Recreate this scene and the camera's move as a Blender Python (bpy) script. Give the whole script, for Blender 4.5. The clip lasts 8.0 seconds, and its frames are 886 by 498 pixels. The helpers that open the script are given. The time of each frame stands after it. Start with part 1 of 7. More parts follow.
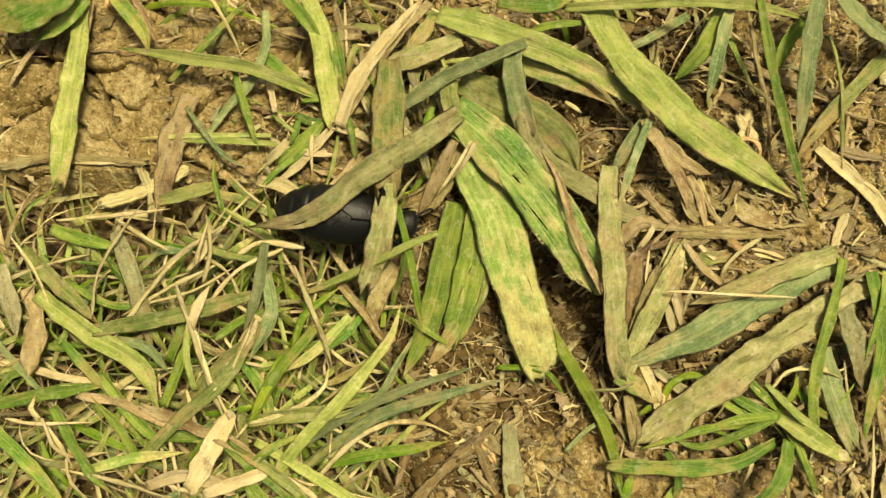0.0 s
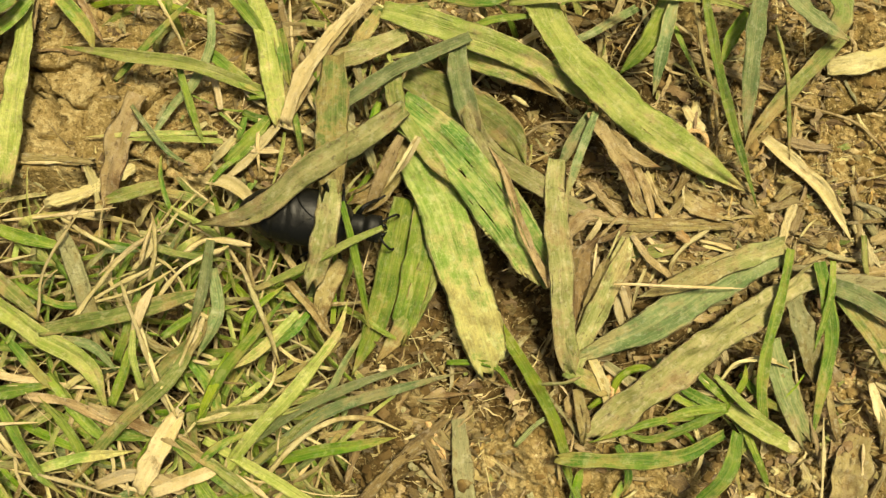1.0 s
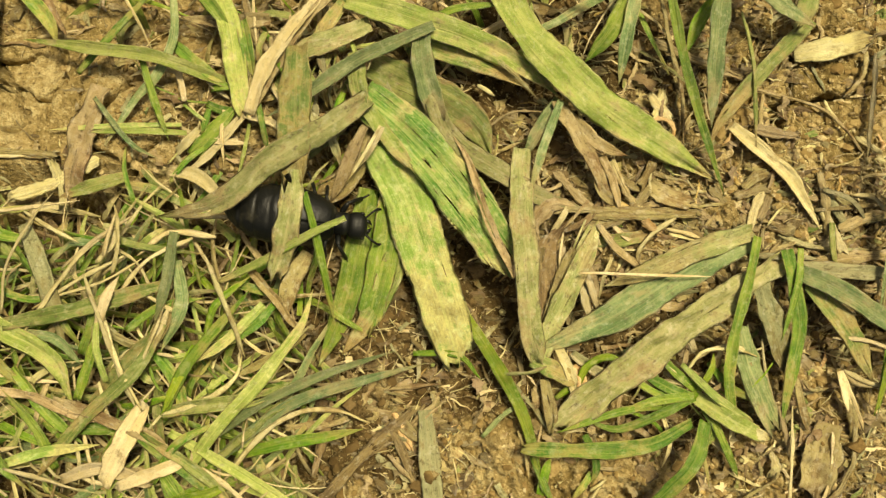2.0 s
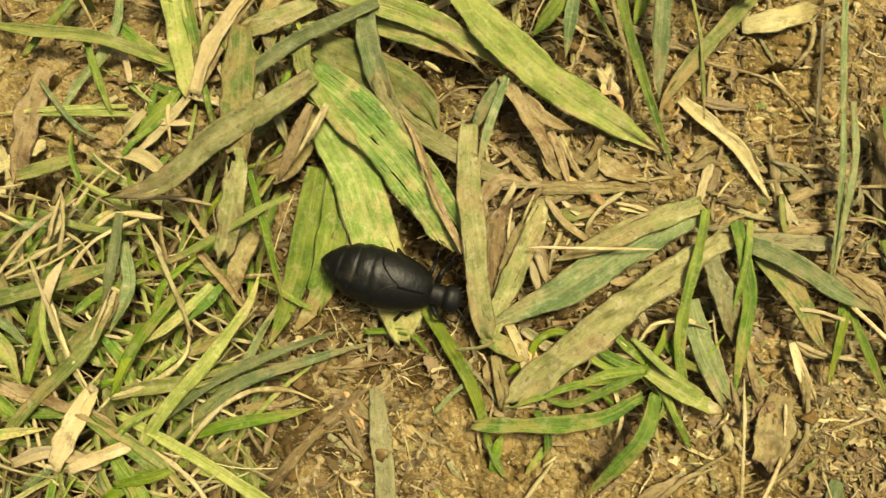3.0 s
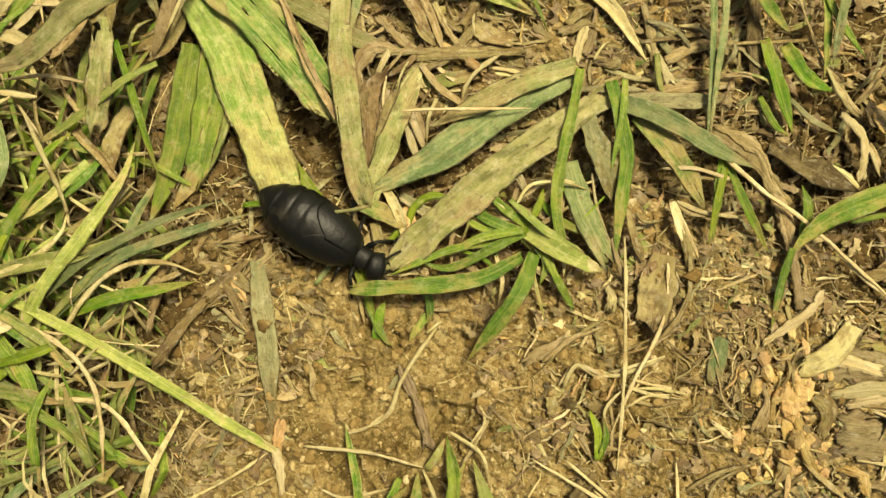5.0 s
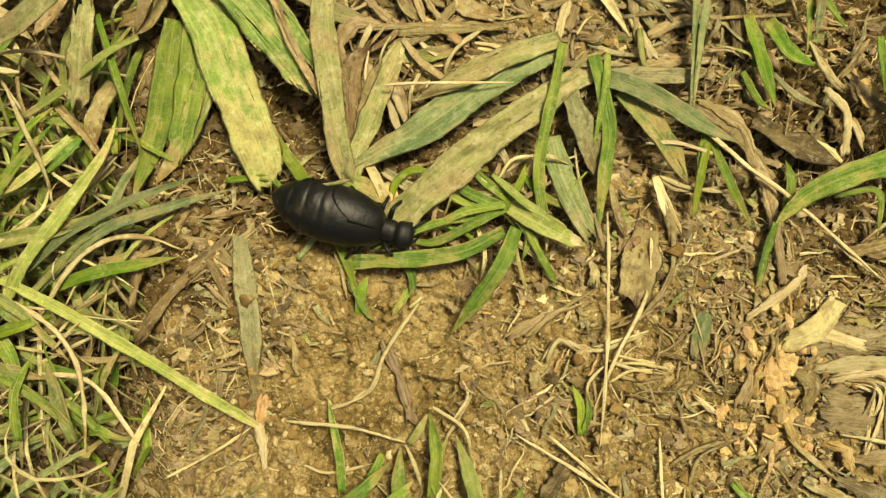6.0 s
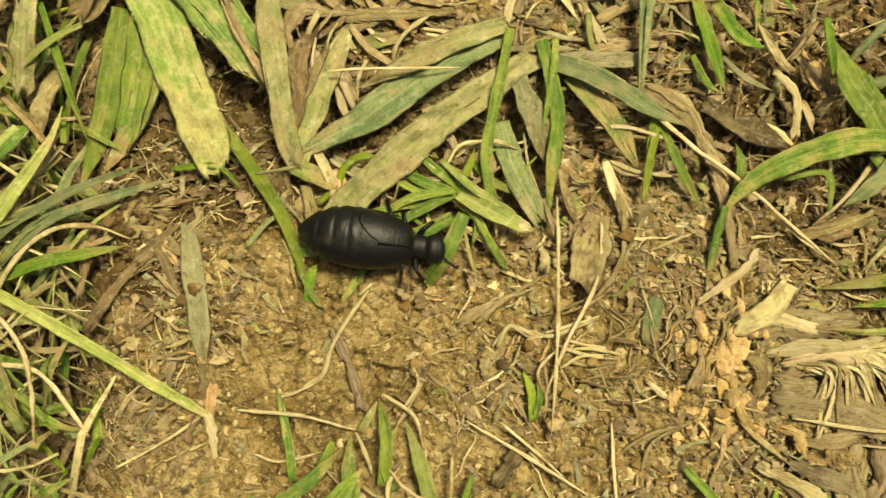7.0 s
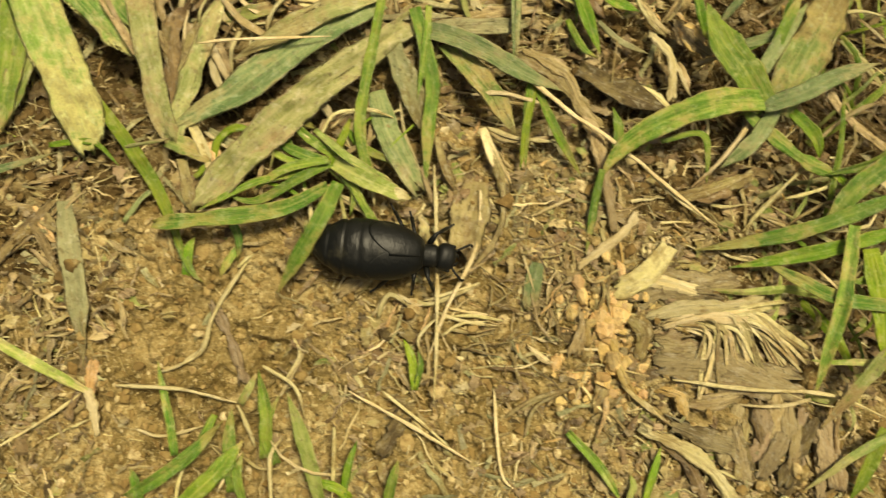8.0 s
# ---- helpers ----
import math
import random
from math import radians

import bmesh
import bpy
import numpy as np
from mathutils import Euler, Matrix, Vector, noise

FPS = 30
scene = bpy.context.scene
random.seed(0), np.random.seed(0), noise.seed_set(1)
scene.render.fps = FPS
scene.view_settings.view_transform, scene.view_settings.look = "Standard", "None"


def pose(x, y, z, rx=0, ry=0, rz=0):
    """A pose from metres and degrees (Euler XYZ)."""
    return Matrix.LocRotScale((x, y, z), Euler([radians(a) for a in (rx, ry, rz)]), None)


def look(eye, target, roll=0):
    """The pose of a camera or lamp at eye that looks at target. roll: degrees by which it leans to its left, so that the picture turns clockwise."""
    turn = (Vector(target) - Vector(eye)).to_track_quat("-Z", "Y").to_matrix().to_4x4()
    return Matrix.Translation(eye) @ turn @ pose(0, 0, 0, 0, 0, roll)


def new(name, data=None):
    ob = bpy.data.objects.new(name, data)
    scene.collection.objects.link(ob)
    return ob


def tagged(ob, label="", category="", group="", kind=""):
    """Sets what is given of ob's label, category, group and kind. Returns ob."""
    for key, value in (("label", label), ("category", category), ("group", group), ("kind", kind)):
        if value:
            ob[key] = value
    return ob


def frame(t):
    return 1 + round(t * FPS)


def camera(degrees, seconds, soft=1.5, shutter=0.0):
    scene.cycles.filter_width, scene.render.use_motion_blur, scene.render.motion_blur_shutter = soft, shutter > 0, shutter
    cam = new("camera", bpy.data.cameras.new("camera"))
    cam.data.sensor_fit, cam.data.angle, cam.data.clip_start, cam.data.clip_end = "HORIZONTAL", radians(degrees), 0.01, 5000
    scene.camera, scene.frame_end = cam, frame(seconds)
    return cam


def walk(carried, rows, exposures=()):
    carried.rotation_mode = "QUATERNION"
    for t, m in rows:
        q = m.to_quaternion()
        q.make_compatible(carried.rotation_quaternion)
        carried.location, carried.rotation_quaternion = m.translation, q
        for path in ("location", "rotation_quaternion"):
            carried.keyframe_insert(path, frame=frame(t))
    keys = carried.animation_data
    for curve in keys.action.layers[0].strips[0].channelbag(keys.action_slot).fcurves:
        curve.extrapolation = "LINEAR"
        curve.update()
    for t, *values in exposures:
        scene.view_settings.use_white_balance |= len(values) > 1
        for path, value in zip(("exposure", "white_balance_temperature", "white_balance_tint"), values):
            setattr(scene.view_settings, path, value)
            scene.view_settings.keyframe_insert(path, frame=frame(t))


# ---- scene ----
cam = camera(60.0, 8.0, soft=1.3, shutter=0.45)
METRES, EYE, TILT, LEAN, TURN = 0.0903, 0.1358, -90.0, 0.0, 0.0
ROWS = [
    (0.0, 0.0, 0.0, 0.0, -0.0, 0.0, 0.0),
    (0.5, 0.0497, 0.0013, -0.0041, -0.02, -0.01, 0.29),
    (1.0, 0.0985, 0.0028, -0.0101, -0.09, 0.01, 0.67),
    (2.5, 0.2041, 0.0128, -0.0466, -0.01, -0.02, 1.47),
    (3.0, 0.2596, 0.0145, -0.0751, -0.13, -0.03, 2.05),
    (3.5, 0.3249, 0.0169, -0.1253, -0.15, -0.15, 2.66),
    (4.0, 0.3833, 0.0167, -0.1934, -0.27, -0.25, 3.19),
    (4.5, 0.4363, 0.0174, -0.2672, -0.29, -0.32, 3.79),
    (5.0, 0.4731, 0.0143, -0.3287, -0.31, -0.41, 4.06),
    (6.5, 0.5355, 0.0169, -0.3944, -0.17, -0.26, 4.24),
    (7.0, 0.5978, 0.0204, -0.4172, -0.24, -0.19, 4.65),
    (7.5, 0.6931, 0.0198, -0.4493, -0.32, -0.35, 5.13),
    (8.0, 0.8145, 0.0209, -0.4952, -0.51, -0.27, 6.02),
]
EXPOSURE, KELVIN, TINT = 0.43, 8600, 0
walk(cam, [(t, pose(0, 0, EYE, TILT, LEAN, TURN) @ pose(METRES * x, METRES * y, METRES * z, 90 + pitch, roll, yaw)) for t, x, y, z, yaw, pitch, roll in ROWS],
     exposures=[(0.0, EXPOSURE, KELVIN, TINT), (6.5, EXPOSURE, KELVIN, TINT), (8.0, EXPOSURE - 0.09, KELVIN, TINT)])

# ---- light: bright overcast day, a wide veiled sun ----
SUN_HEIGHT, SUN_AZIMUTH = 66.0, 40.0          # degrees; azimuth clockwise from +y
world = bpy.data.worlds.new("overcast_sky")
scene.world = world
world.use_nodes = True
sky = world.node_tree.nodes.new("ShaderNodeTexSky")
sky.sky_type, sky.sun_disc = "NISHITA", False
sky.sun_elevation, sky.sun_rotation = radians(SUN_HEIGHT), radians(SUN_AZIMUTH)
sky.dust_density, sky.air_density = 7.0, 0.7
world.node_tree.links.new(sky.outputs[0], world.node_tree.nodes["Background"].inputs[0])
world.node_tree.nodes["Background"].inputs[1].default_value = 0.052
sun = new("sun", bpy.data.lights.new("sun", "SUN"))
sun.data.energy, sun.data.angle, sun.data.color = 3.4, radians(14), (1.0, 0.93, 0.80)
e, a = radians(SUN_HEIGHT), radians(SUN_AZIMUTH)
sun.matrix_world = look((math.cos(e) * math.sin(a), math.cos(e) * math.cos(a), math.sin(e)), (0, 0, 0))

MM = 0.001


# ---- materials ----
class Nodes:
    """A short way to write a node tree."""

    def __init__(self, name):
        self.mat = bpy.data.materials.new(name)
        self.mat.use_nodes = True
        self.tree = self.mat.node_tree
        self.tree.nodes.clear()
        self.out = self.add("ShaderNodeOutputMaterial")

    def add(self, kind, inputs=None, **fields):
        n = self.tree.nodes.new(kind)
        if "operation" in fields:
            n.operation = fields["operation"]
        if "use_clamp" in fields:
            n.use_clamp = fields["use_clamp"]
        if "interpolation_type" in fields:
            n.interpolation_type = fields["interpolation_type"]
        if "data_type" in fields:
            n.data_type = fields["data_type"]
        if "uv_map" in fields:
            n.uv_map = fields["uv_map"]
        for k, v in (inputs or {}).items():
            self.put(n.inputs[k], v)
        return n

    def put(self, socket, v):
        if isinstance(v, bpy.types.NodeSocket):
            self.tree.links.new(v, socket)
        elif isinstance(v, bpy.types.Node):
            self.tree.links.new(v.outputs[0], socket)
        else:
            socket.default_value = v

    def math(self, op, a, b=0.0, clamp=False):
        return self.add("ShaderNodeMath", {0: a, 1: b}, operation=op, use_clamp=clamp).outputs[0]

    def noise(self, vec, scale, detail=3.0, rough=0.55):
        return self.add("ShaderNodeTexNoise", {"Vector": vec, "Scale": scale, "Detail": detail, "Roughness": rough}).outputs[0]

    def ramp(self, fac, *stops):
        n = self.add("ShaderNodeValToRGB", {0: fac})
        while len(n.color_ramp.elements) < len(stops):
            n.color_ramp.elements.new(0.5)
        for el, (p, c) in zip(n.color_ramp.elements, stops):
            el.position, el.color = p, (*c, 1)
        return n.outputs[0]

    def band(self, v, lo, hi):
        return self.add("ShaderNodeMapRange", {0: v, 1: lo, 2: hi}, interpolation_type="SMOOTHSTEP").outputs[0]

    def mix(self, fac, a, b):
        n = self.add("ShaderNodeMix", data_type="RGBA")
        for i, v in ((0, fac), (6, a), (7, b)):
            self.put(n.inputs[i], (*v, 1) if isinstance(v, tuple) else v)
        return n.outputs[2]


def leaf_material(name, fresh, second, dry, dryness, tip=0.6, gloss=0.22, through_light=0.22, vein=0.5, torn=0.0, dirt=0.6):
    """A grass leaf: two greens in long streaks, dry patches, a dry tip, dirt specks, fine veins, and slits where it is torn."""
    m = Nodes(name)
    uv = m.add("ShaderNodeUVMap", uv_map="size").outputs[0]
    norm = m.add("ShaderNodeSeparateXYZ", {0: m.add("ShaderNodeUVMap", uv_map="part").outputs[0]}).outputs
    rnd = m.math("FRACT", m.math("ADD", m.add("ShaderNodeObjectInfo").outputs["Random"], m.add("ShaderNodeNewGeometry").outputs["Random Per Island"]))
    other = m.math("FRACT", m.math("MULTIPLY", rnd, 17.3))
    shift = m.add("ShaderNodeCombineXYZ", {0: m.math("MULTIPLY", rnd, 370.0), 1: m.math("MULTIPLY", rnd, 910.0)}).outputs[0]
    base = m.add("ShaderNodeVectorMath", {0: uv, 1: shift}, operation="ADD").outputs[0]

    def grain(across, along, detail=3.0, rough=0.6):
        return m.noise(m.add("ShaderNodeMapping", {0: base, 3: (across, along, 1)}).outputs[0], 1.0, detail, rough)

    streak, fine, blotch, spots, specks = grain(1.1, 0.09), grain(6.5, 0.12, 2.0), grain(0.27, 0.16, 5.0, 0.7), grain(0.8, 0.55, 5.0, 0.7), grain(2.4, 1.9, 4.0, 0.75)
    zone, chafe = grain(0.03, 0.085, 3.0, 0.6), grain(1.0, 0.55, 5.0, 0.72)
    smudge, line = grain(0.36, 0.30, 6.0, 0.75), grain(2.7, 0.03, 2.0, 0.5)
    col = m.mix(m.band(m.math("ADD", m.math("MULTIPLY", streak, 0.35), m.math("MULTIPLY", blotch, 0.65)), 0.40, 0.60), fresh, second)
    d = m.math("ADD", m.math("MULTIPLY", m.math("SUBTRACT", blotch, 0.5), 2.4), m.math("MULTIPLY", m.math("POWER", norm[1], 3.0), tip))
    d = m.math("ADD", d, m.math("ADD", m.math("MULTIPLY", m.math("SUBTRACT", other, 0.5), 0.45), dryness - 0.5))
    d = m.math("ADD", d, m.math("MULTIPLY", m.math("SUBTRACT", streak, 0.5), 0.3))
    rim = m.band(m.math("ABSOLUTE", m.math("SUBTRACT", norm[0], 0.5)), 0.40, 0.5)
    d = m.math("ADD", d, m.math("MULTIPLY", rim, 0.22))
    d = m.math("ADD", d, m.math("MULTIPLY", m.math("SUBTRACT", zone, 0.5), 1.6))
    d = m.math("ADD", d, m.math("MULTIPLY", m.math("SUBTRACT", chafe, 0.5), 0.8))
    col = m.mix(m.band(d, -0.12, 0.26), col, dry)
    col = m.mix(m.math("MULTIPLY", m.band(d, 0.22, 0.60), 0.75), col, (dry[0] * 0.58, dry[1] * 0.50, dry[2] * 0.46))
    pale = tuple(min(0.8, c * 1.35 + 0.06) for c in dry)
    dark = tuple(c * 0.34 for c in dry)
    col = m.mix(m.math("MULTIPLY", m.band(m.math("ABSOLUTE", m.math("SUBTRACT", norm[0], 0.5)), 0.45, 0.49), 0.4), col, pale)
    col = m.mix(m.math("MULTIPLY", m.band(fine, 0.50, 0.70), vein * 0.6), col, pale)
    col = m.mix(m.math("MULTIPLY", m.band(fine, 0.46, 0.32), 0.09), col, dark)
    worn = tuple(min(0.72, 0.55 * c + 0.24 + k) for c, k in zip(second, (0.05, 0.05, 0.0)))
    col = m.mix(m.math("MULTIPLY", m.band(chafe, 0.53, 0.66), 0.2 + 0.5 * dirt), col, worn)
    col = m.mix(m.math("MULTIPLY", m.band(spots, 0.54, 0.68), dirt), col, dark)
    col = m.mix(m.math("MULTIPLY", m.band(specks, 0.575, 0.66), dirt * 0.75), col, tuple(c * 0.22 for c in dry))
    col = m.mix(m.math("MULTIPLY", m.band(specks, 0.44, 0.30), 0.6), col, pale)
    col = m.mix(m.math("MULTIPLY", m.band(line, 0.52, 0.60), 0.26 * vein), col, pale)
    col = m.mix(m.math("MULTIPLY", m.band(line, 0.46, 0.38), 0.12 * vein), col, tuple(c * 0.55 for c in fresh))
    col = m.mix(m.math("MULTIPLY", m.band(smudge, 0.54, 0.66), 0.05 + 0.5 * dirt), col, tuple(c * k for c, k in zip(dry, (0.58, 0.48, 0.38))))
    col = m.mix(m.math("MULTIPLY", m.band(smudge, 0.46, 0.34), 0.7), col, tuple(min(0.78, 0.55 * a + 0.4 * b + 0.11) for a, b in zip(second, pale)))
    midrib = m.band(m.math("ABSOLUTE", m.math("SUBTRACT", norm[0], 0.5)), 0.05, 0.01)
    col = m.mix(m.math("MULTIPLY", midrib, 0.35), col, tuple(0.5 * (a + b) for a, b in zip(second, pale)))
    col = m.add("ShaderNodeHueSaturation", {"Color": col, "Saturation": 1.02, "Hue": m.math("ADD", 0.485, m.math("MULTIPLY", other, 0.03)), "Value": m.math("ADD", 0.78, m.math("MULTIPLY", rnd, 0.48))}).outputs[0]
    bump = m.add("ShaderNodeBump", {"Strength": 0.9, "Distance": 0.0005, "Height": m.math("ADD", m.math("MULTIPLY", m.math("ADD", fine, m.math("MULTIPLY", line, 0.5)), 0.6), m.math("ADD", smudge, m.math("MULTIPLY", specks, 0.5)))})
    p = m.add("ShaderNodeBsdfPrincipled", {"Base Color": col, "Roughness": m.math("ADD", gloss, m.math("MULTIPLY", spots, 0.3)), "Specular IOR Level": 0.5, "Normal": bump})
    tr = m.add("ShaderNodeBsdfTranslucent", {0: col})
    result = m.add("ShaderNodeMixShader", {0: through_light, 1: p, 2: tr})
    if torn:
        slit = m.math("MULTIPLY", m.band(grain(1.5, 0.075, 2.0, 0.6), 0.735 - torn, 0.75 - torn), m.band(norm[1], 0.15, 0.4))
        result = m.add("ShaderNodeMixShader", {0: slit, 1: result, 2: m.add("ShaderNodeBsdfTransparent")})
    m.put(m.out.inputs[0], result)
    return m.mat


LEAF = {
    "pale": leaf_material("pale_green_leaf", (0.25, 0.37, 0.065), (0.47, 0.54, 0.16), (0.56, 0.50, 0.20), 0.18, 0.7, torn=0.025, dirt=0.55, vein=0.35),
    "green": leaf_material("green_leaf", (0.085, 0.215, 0.016), (0.24, 0.37, 0.05), (0.42, 0.37, 0.11), 0.22, 0.45, dirt=0.4),
    "striped": leaf_material("striped_green_leaf", (0.085, 0.26, 0.03), (0.33, 0.46, 0.11), (0.55, 0.49, 0.20), 0.20, 0.8, vein=0.7, torn=0.12),
    "lime": leaf_material("lime_leaf", (0.125, 0.285, 0.012), (0.29, 0.42, 0.035), (0.46, 0.43, 0.11), 0.12, 0.35, through_light=0.3, dirt=0.35),
    "blue": leaf_material("blue_green_leaf", (0.13, 0.215, 0.07), (0.29, 0.37, 0.15), (0.40, 0.36, 0.16), 0.26, 0.5, torn=0.02, dirt=0.6),
    "olive": leaf_material("olive_leaf", (0.155, 0.235, 0.045), (0.36, 0.41, 0.125), (0.43, 0.33, 0.13), 0.32, 0.6, torn=0.04, dirt=0.7),
    "straw": leaf_material("straw", (0.64, 0.54, 0.25), (0.80, 0.71, 0.41), (0.42, 0.31, 0.13), 0.24, 0.3, through_light=0.12, dirt=0.4, torn=0.04),
    "tan": leaf_material("dry_tan_leaf", (0.35, 0.275, 0.11), (0.54, 0.45, 0.23), (0.25, 0.165, 0.065), 0.36, 0.3, gloss=0.6, through_light=0.1, torn=0.08, dirt=0.8),
    "khaki": leaf_material("khaki_dry_leaf", (0.24, 0.27, 0.08), (0.47, 0.46, 0.20), (0.37, 0.29, 0.13), 0.32, 0.4, gloss=0.5, through_light=0.12, torn=0.045, dirt=0.8),
    "brown": leaf_material("dead_brown_leaf", (0.19, 0.13, 0.05), (0.31, 0.23, 0.10), (0.11, 0.07, 0.026), 0.4, 0.3, gloss=0.65, through_light=0.05, dirt=0.8),
    "grey": leaf_material("weathered_grey_leaf", (0.26, 0.26, 0.125), (0.44, 0.42, 0.22), (0.25, 0.20, 0.08), 0.33, 0.5, gloss=0.6, through_light=0.08, dirt=0.8),
    "wood": leaf_material("rotten_wood", (0.30, 0.22, 0.105), (0.44, 0.35, 0.19), (0.16, 0.108, 0.046), 0.34, 0.0, gloss=0.65, through_light=0.03, vein=0.9, dirt=0.8),
    "orange": leaf_material("orange_fibre", (0.60, 0.39, 0.13), (0.78, 0.60, 0.29), (0.36, 0.20, 0.06), 0.30, 0.2, gloss=0.6, through_light=0.08, dirt=0.8),
}


def humus_and_shade(m, at):
    """Humus in the clay, dark and damp, plus shade painted under turf and leaf crowns: a few broad patches with ragged
    borders.
    """
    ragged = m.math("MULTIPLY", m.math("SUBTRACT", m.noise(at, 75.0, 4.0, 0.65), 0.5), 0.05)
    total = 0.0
    # patches under the turf and between leaf crowns put their shade into the colour
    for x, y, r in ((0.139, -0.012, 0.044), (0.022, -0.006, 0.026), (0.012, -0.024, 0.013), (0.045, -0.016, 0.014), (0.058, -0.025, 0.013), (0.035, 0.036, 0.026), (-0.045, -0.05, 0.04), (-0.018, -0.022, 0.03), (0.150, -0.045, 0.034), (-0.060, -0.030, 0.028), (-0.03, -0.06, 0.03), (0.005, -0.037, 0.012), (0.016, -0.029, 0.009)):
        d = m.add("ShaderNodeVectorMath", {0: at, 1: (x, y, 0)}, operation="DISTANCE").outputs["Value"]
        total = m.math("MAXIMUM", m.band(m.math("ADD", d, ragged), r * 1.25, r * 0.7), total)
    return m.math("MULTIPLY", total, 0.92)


def soil_material():
    m = Nodes("dry_clay_soil")
    at = m.add("ShaderNodeTexCoord").outputs["Object"]
    wide, mid, small, grain = m.noise(at, 26.0, 4.0, 0.6), m.noise(at, 150.0, 5.0, 0.65), m.noise(at, 620.0, 4.0, 0.7), m.noise(at, 2300.0, 3.0, 0.7)
    tone = m.math("ADD", m.math("MULTIPLY", wide, 0.35), m.math("ADD", m.math("MULTIPLY", mid, 0.35), m.math("MULTIPLY", small, 0.30)))
    col = m.ramp(tone, (0.38, (0.075, 0.048, 0.014)), (0.455, (0.235, 0.168, 0.060)), (0.53, (0.41, 0.305, 0.130)), (0.61, (0.62, 0.51, 0.26)))
    # darkens the clay: damp soil, and painted shade below the grass
    col = m.mix(humus_and_shade(m, at), col, m.mix(small, (0.035, 0.021, 0.007), (0.17, 0.11, 0.042)))
    bits, pits = m.noise(at, 1100.0, 3.0, 0.75), m.noise(at, 900.0, 4.0, 0.75)
    col = m.mix(m.math("MULTIPLY", m.band(bits, 0.55, 0.64), 0.75), col, (0.60, 0.49, 0.25))
    col = m.mix(m.math("MULTIPLY", m.band(pits, 0.44, 0.33), 0.75), col, (0.07, 0.042, 0.013))
    col = m.mix(m.math("MULTIPLY", m.band(grain, 0.50, 0.70), 0.45), col, (0.11, 0.068, 0.022))
    bump = m.add("ShaderNodeBump", {"Strength": 1.0, "Distance": 0.0014, "Height": m.math("ADD", m.math("MULTIPLY", grain, 0.35), m.math("ADD", small, mid))})
    p = m.add("ShaderNodeBsdfPrincipled", {"Base Color": col, "Roughness": 0.92, "Specular IOR Level": 0.15, "Normal": bump})
    m.put(m.out.inputs[0], p)
    return m.mat


def crumb_material():
    m = Nodes("soil_crumb")
    at = m.add("ShaderNodeTexCoord").outputs["Object"]
    rnd = m.add("ShaderNodeNewGeometry").outputs["Random Per Island"]
    grain = m.noise(at, 1100.0, 4.0, 0.7)
    col = m.ramp(rnd, (0.0, (0.14, 0.088, 0.030)), (0.3, (0.27, 0.19, 0.07)), (0.65, (0.41, 0.305, 0.13)), (0.88, (0.55, 0.44, 0.22)), (1.0, (0.68, 0.58, 0.34)))
    col = m.mix(m.band(grain, 0.35, 0.7), col, (0.24, 0.155, 0.06))
    # crumbs take the same damp tone and painted shade as the ground
    col = m.mix(humus_and_shade(m, at), col, m.mix(rnd, (0.04, 0.024, 0.008), (0.15, 0.095, 0.036)))
    bump = m.add("ShaderNodeBump", {"Strength": 0.7, "Distance": 0.0004, "Height": grain})
    p = m.add("ShaderNodeBsdfPrincipled", {"Base Color": col, "Roughness": 0.9, "Specular IOR Level": 0.15, "Normal": bump})
    m.put(m.out.inputs[0], p)
    return m.mat


def cuticle_material(name, rough, dust):
    """A beetle's black, leathery, finely wrinkled shell with some dust on it."""
    m = Nodes(name)
    at = m.add("ShaderNodeTexCoord").outputs["Object"]
    wrinkle = m.math("ADD", m.noise(at, 1500.0, 4.0, 0.65), m.math("MULTIPLY", m.noise(m.add("ShaderNodeMapping", {0: at, 3: (1.8, 1.0, 1.0)}).outputs[0], 420.0, 3.0, 0.6), 2.2))
    patch = m.noise(at, 210.0, 4.0, 0.6)
    col = m.mix(m.math("MULTIPLY", m.band(patch, 0.52, 0.72), dust), (0.0050, 0.0054, 0.0046), (0.060, 0.054, 0.034))
    bump = m.add("ShaderNodeBump", {"Strength": 0.26, "Distance": 0.00022, "Height": wrinkle})
    p = m.add("ShaderNodeBsdfPrincipled", {"Base Color": col, "Roughness": m.math("ADD", rough, m.math("MULTIPLY", patch, 0.2)), "Specular IOR Level": 0.32, "Normal": bump})
    m.put(m.out.inputs[0], p)
    return m.mat


SOIL, CRUMB = soil_material(), crumb_material()
SHELL, LIMB = cuticle_material("black_shell", 0.36, 0.75), cuticle_material("black_limb", 0.42, 0.1)


# ---- the ground ----
def lattice(ix, iy, seed):
    n = (ix.astype(np.int64) * 374761393 + iy.astype(np.int64) * 668265263 + seed * 974634541) & 0xFFFFFFFF
    n = ((n ^ (n >> 13)) * 1274126177) & 0xFFFFFFFF
    n = ((n ^ (n >> 16)) * 2246822519) & 0xFFFFFFFF
    return ((n ^ (n >> 15)) & 0xFFFF) / 65535.0


def value_noise(x, y, seed):
    ix, iy = np.floor(x), np.floor(y)
    fx, fy = x - ix, y - iy
    fx, fy = fx * fx * (3 - 2 * fx), fy * fy * (3 - 2 * fy)
    a, b = lattice(ix, iy, seed), lattice(ix + 1, iy, seed)
    c, d = lattice(ix, iy + 1, seed), lattice(ix + 1, iy + 1, seed)
    return (a + (b - a) * fx) * (1 - fy) + (c + (d - c) * fx) * fy


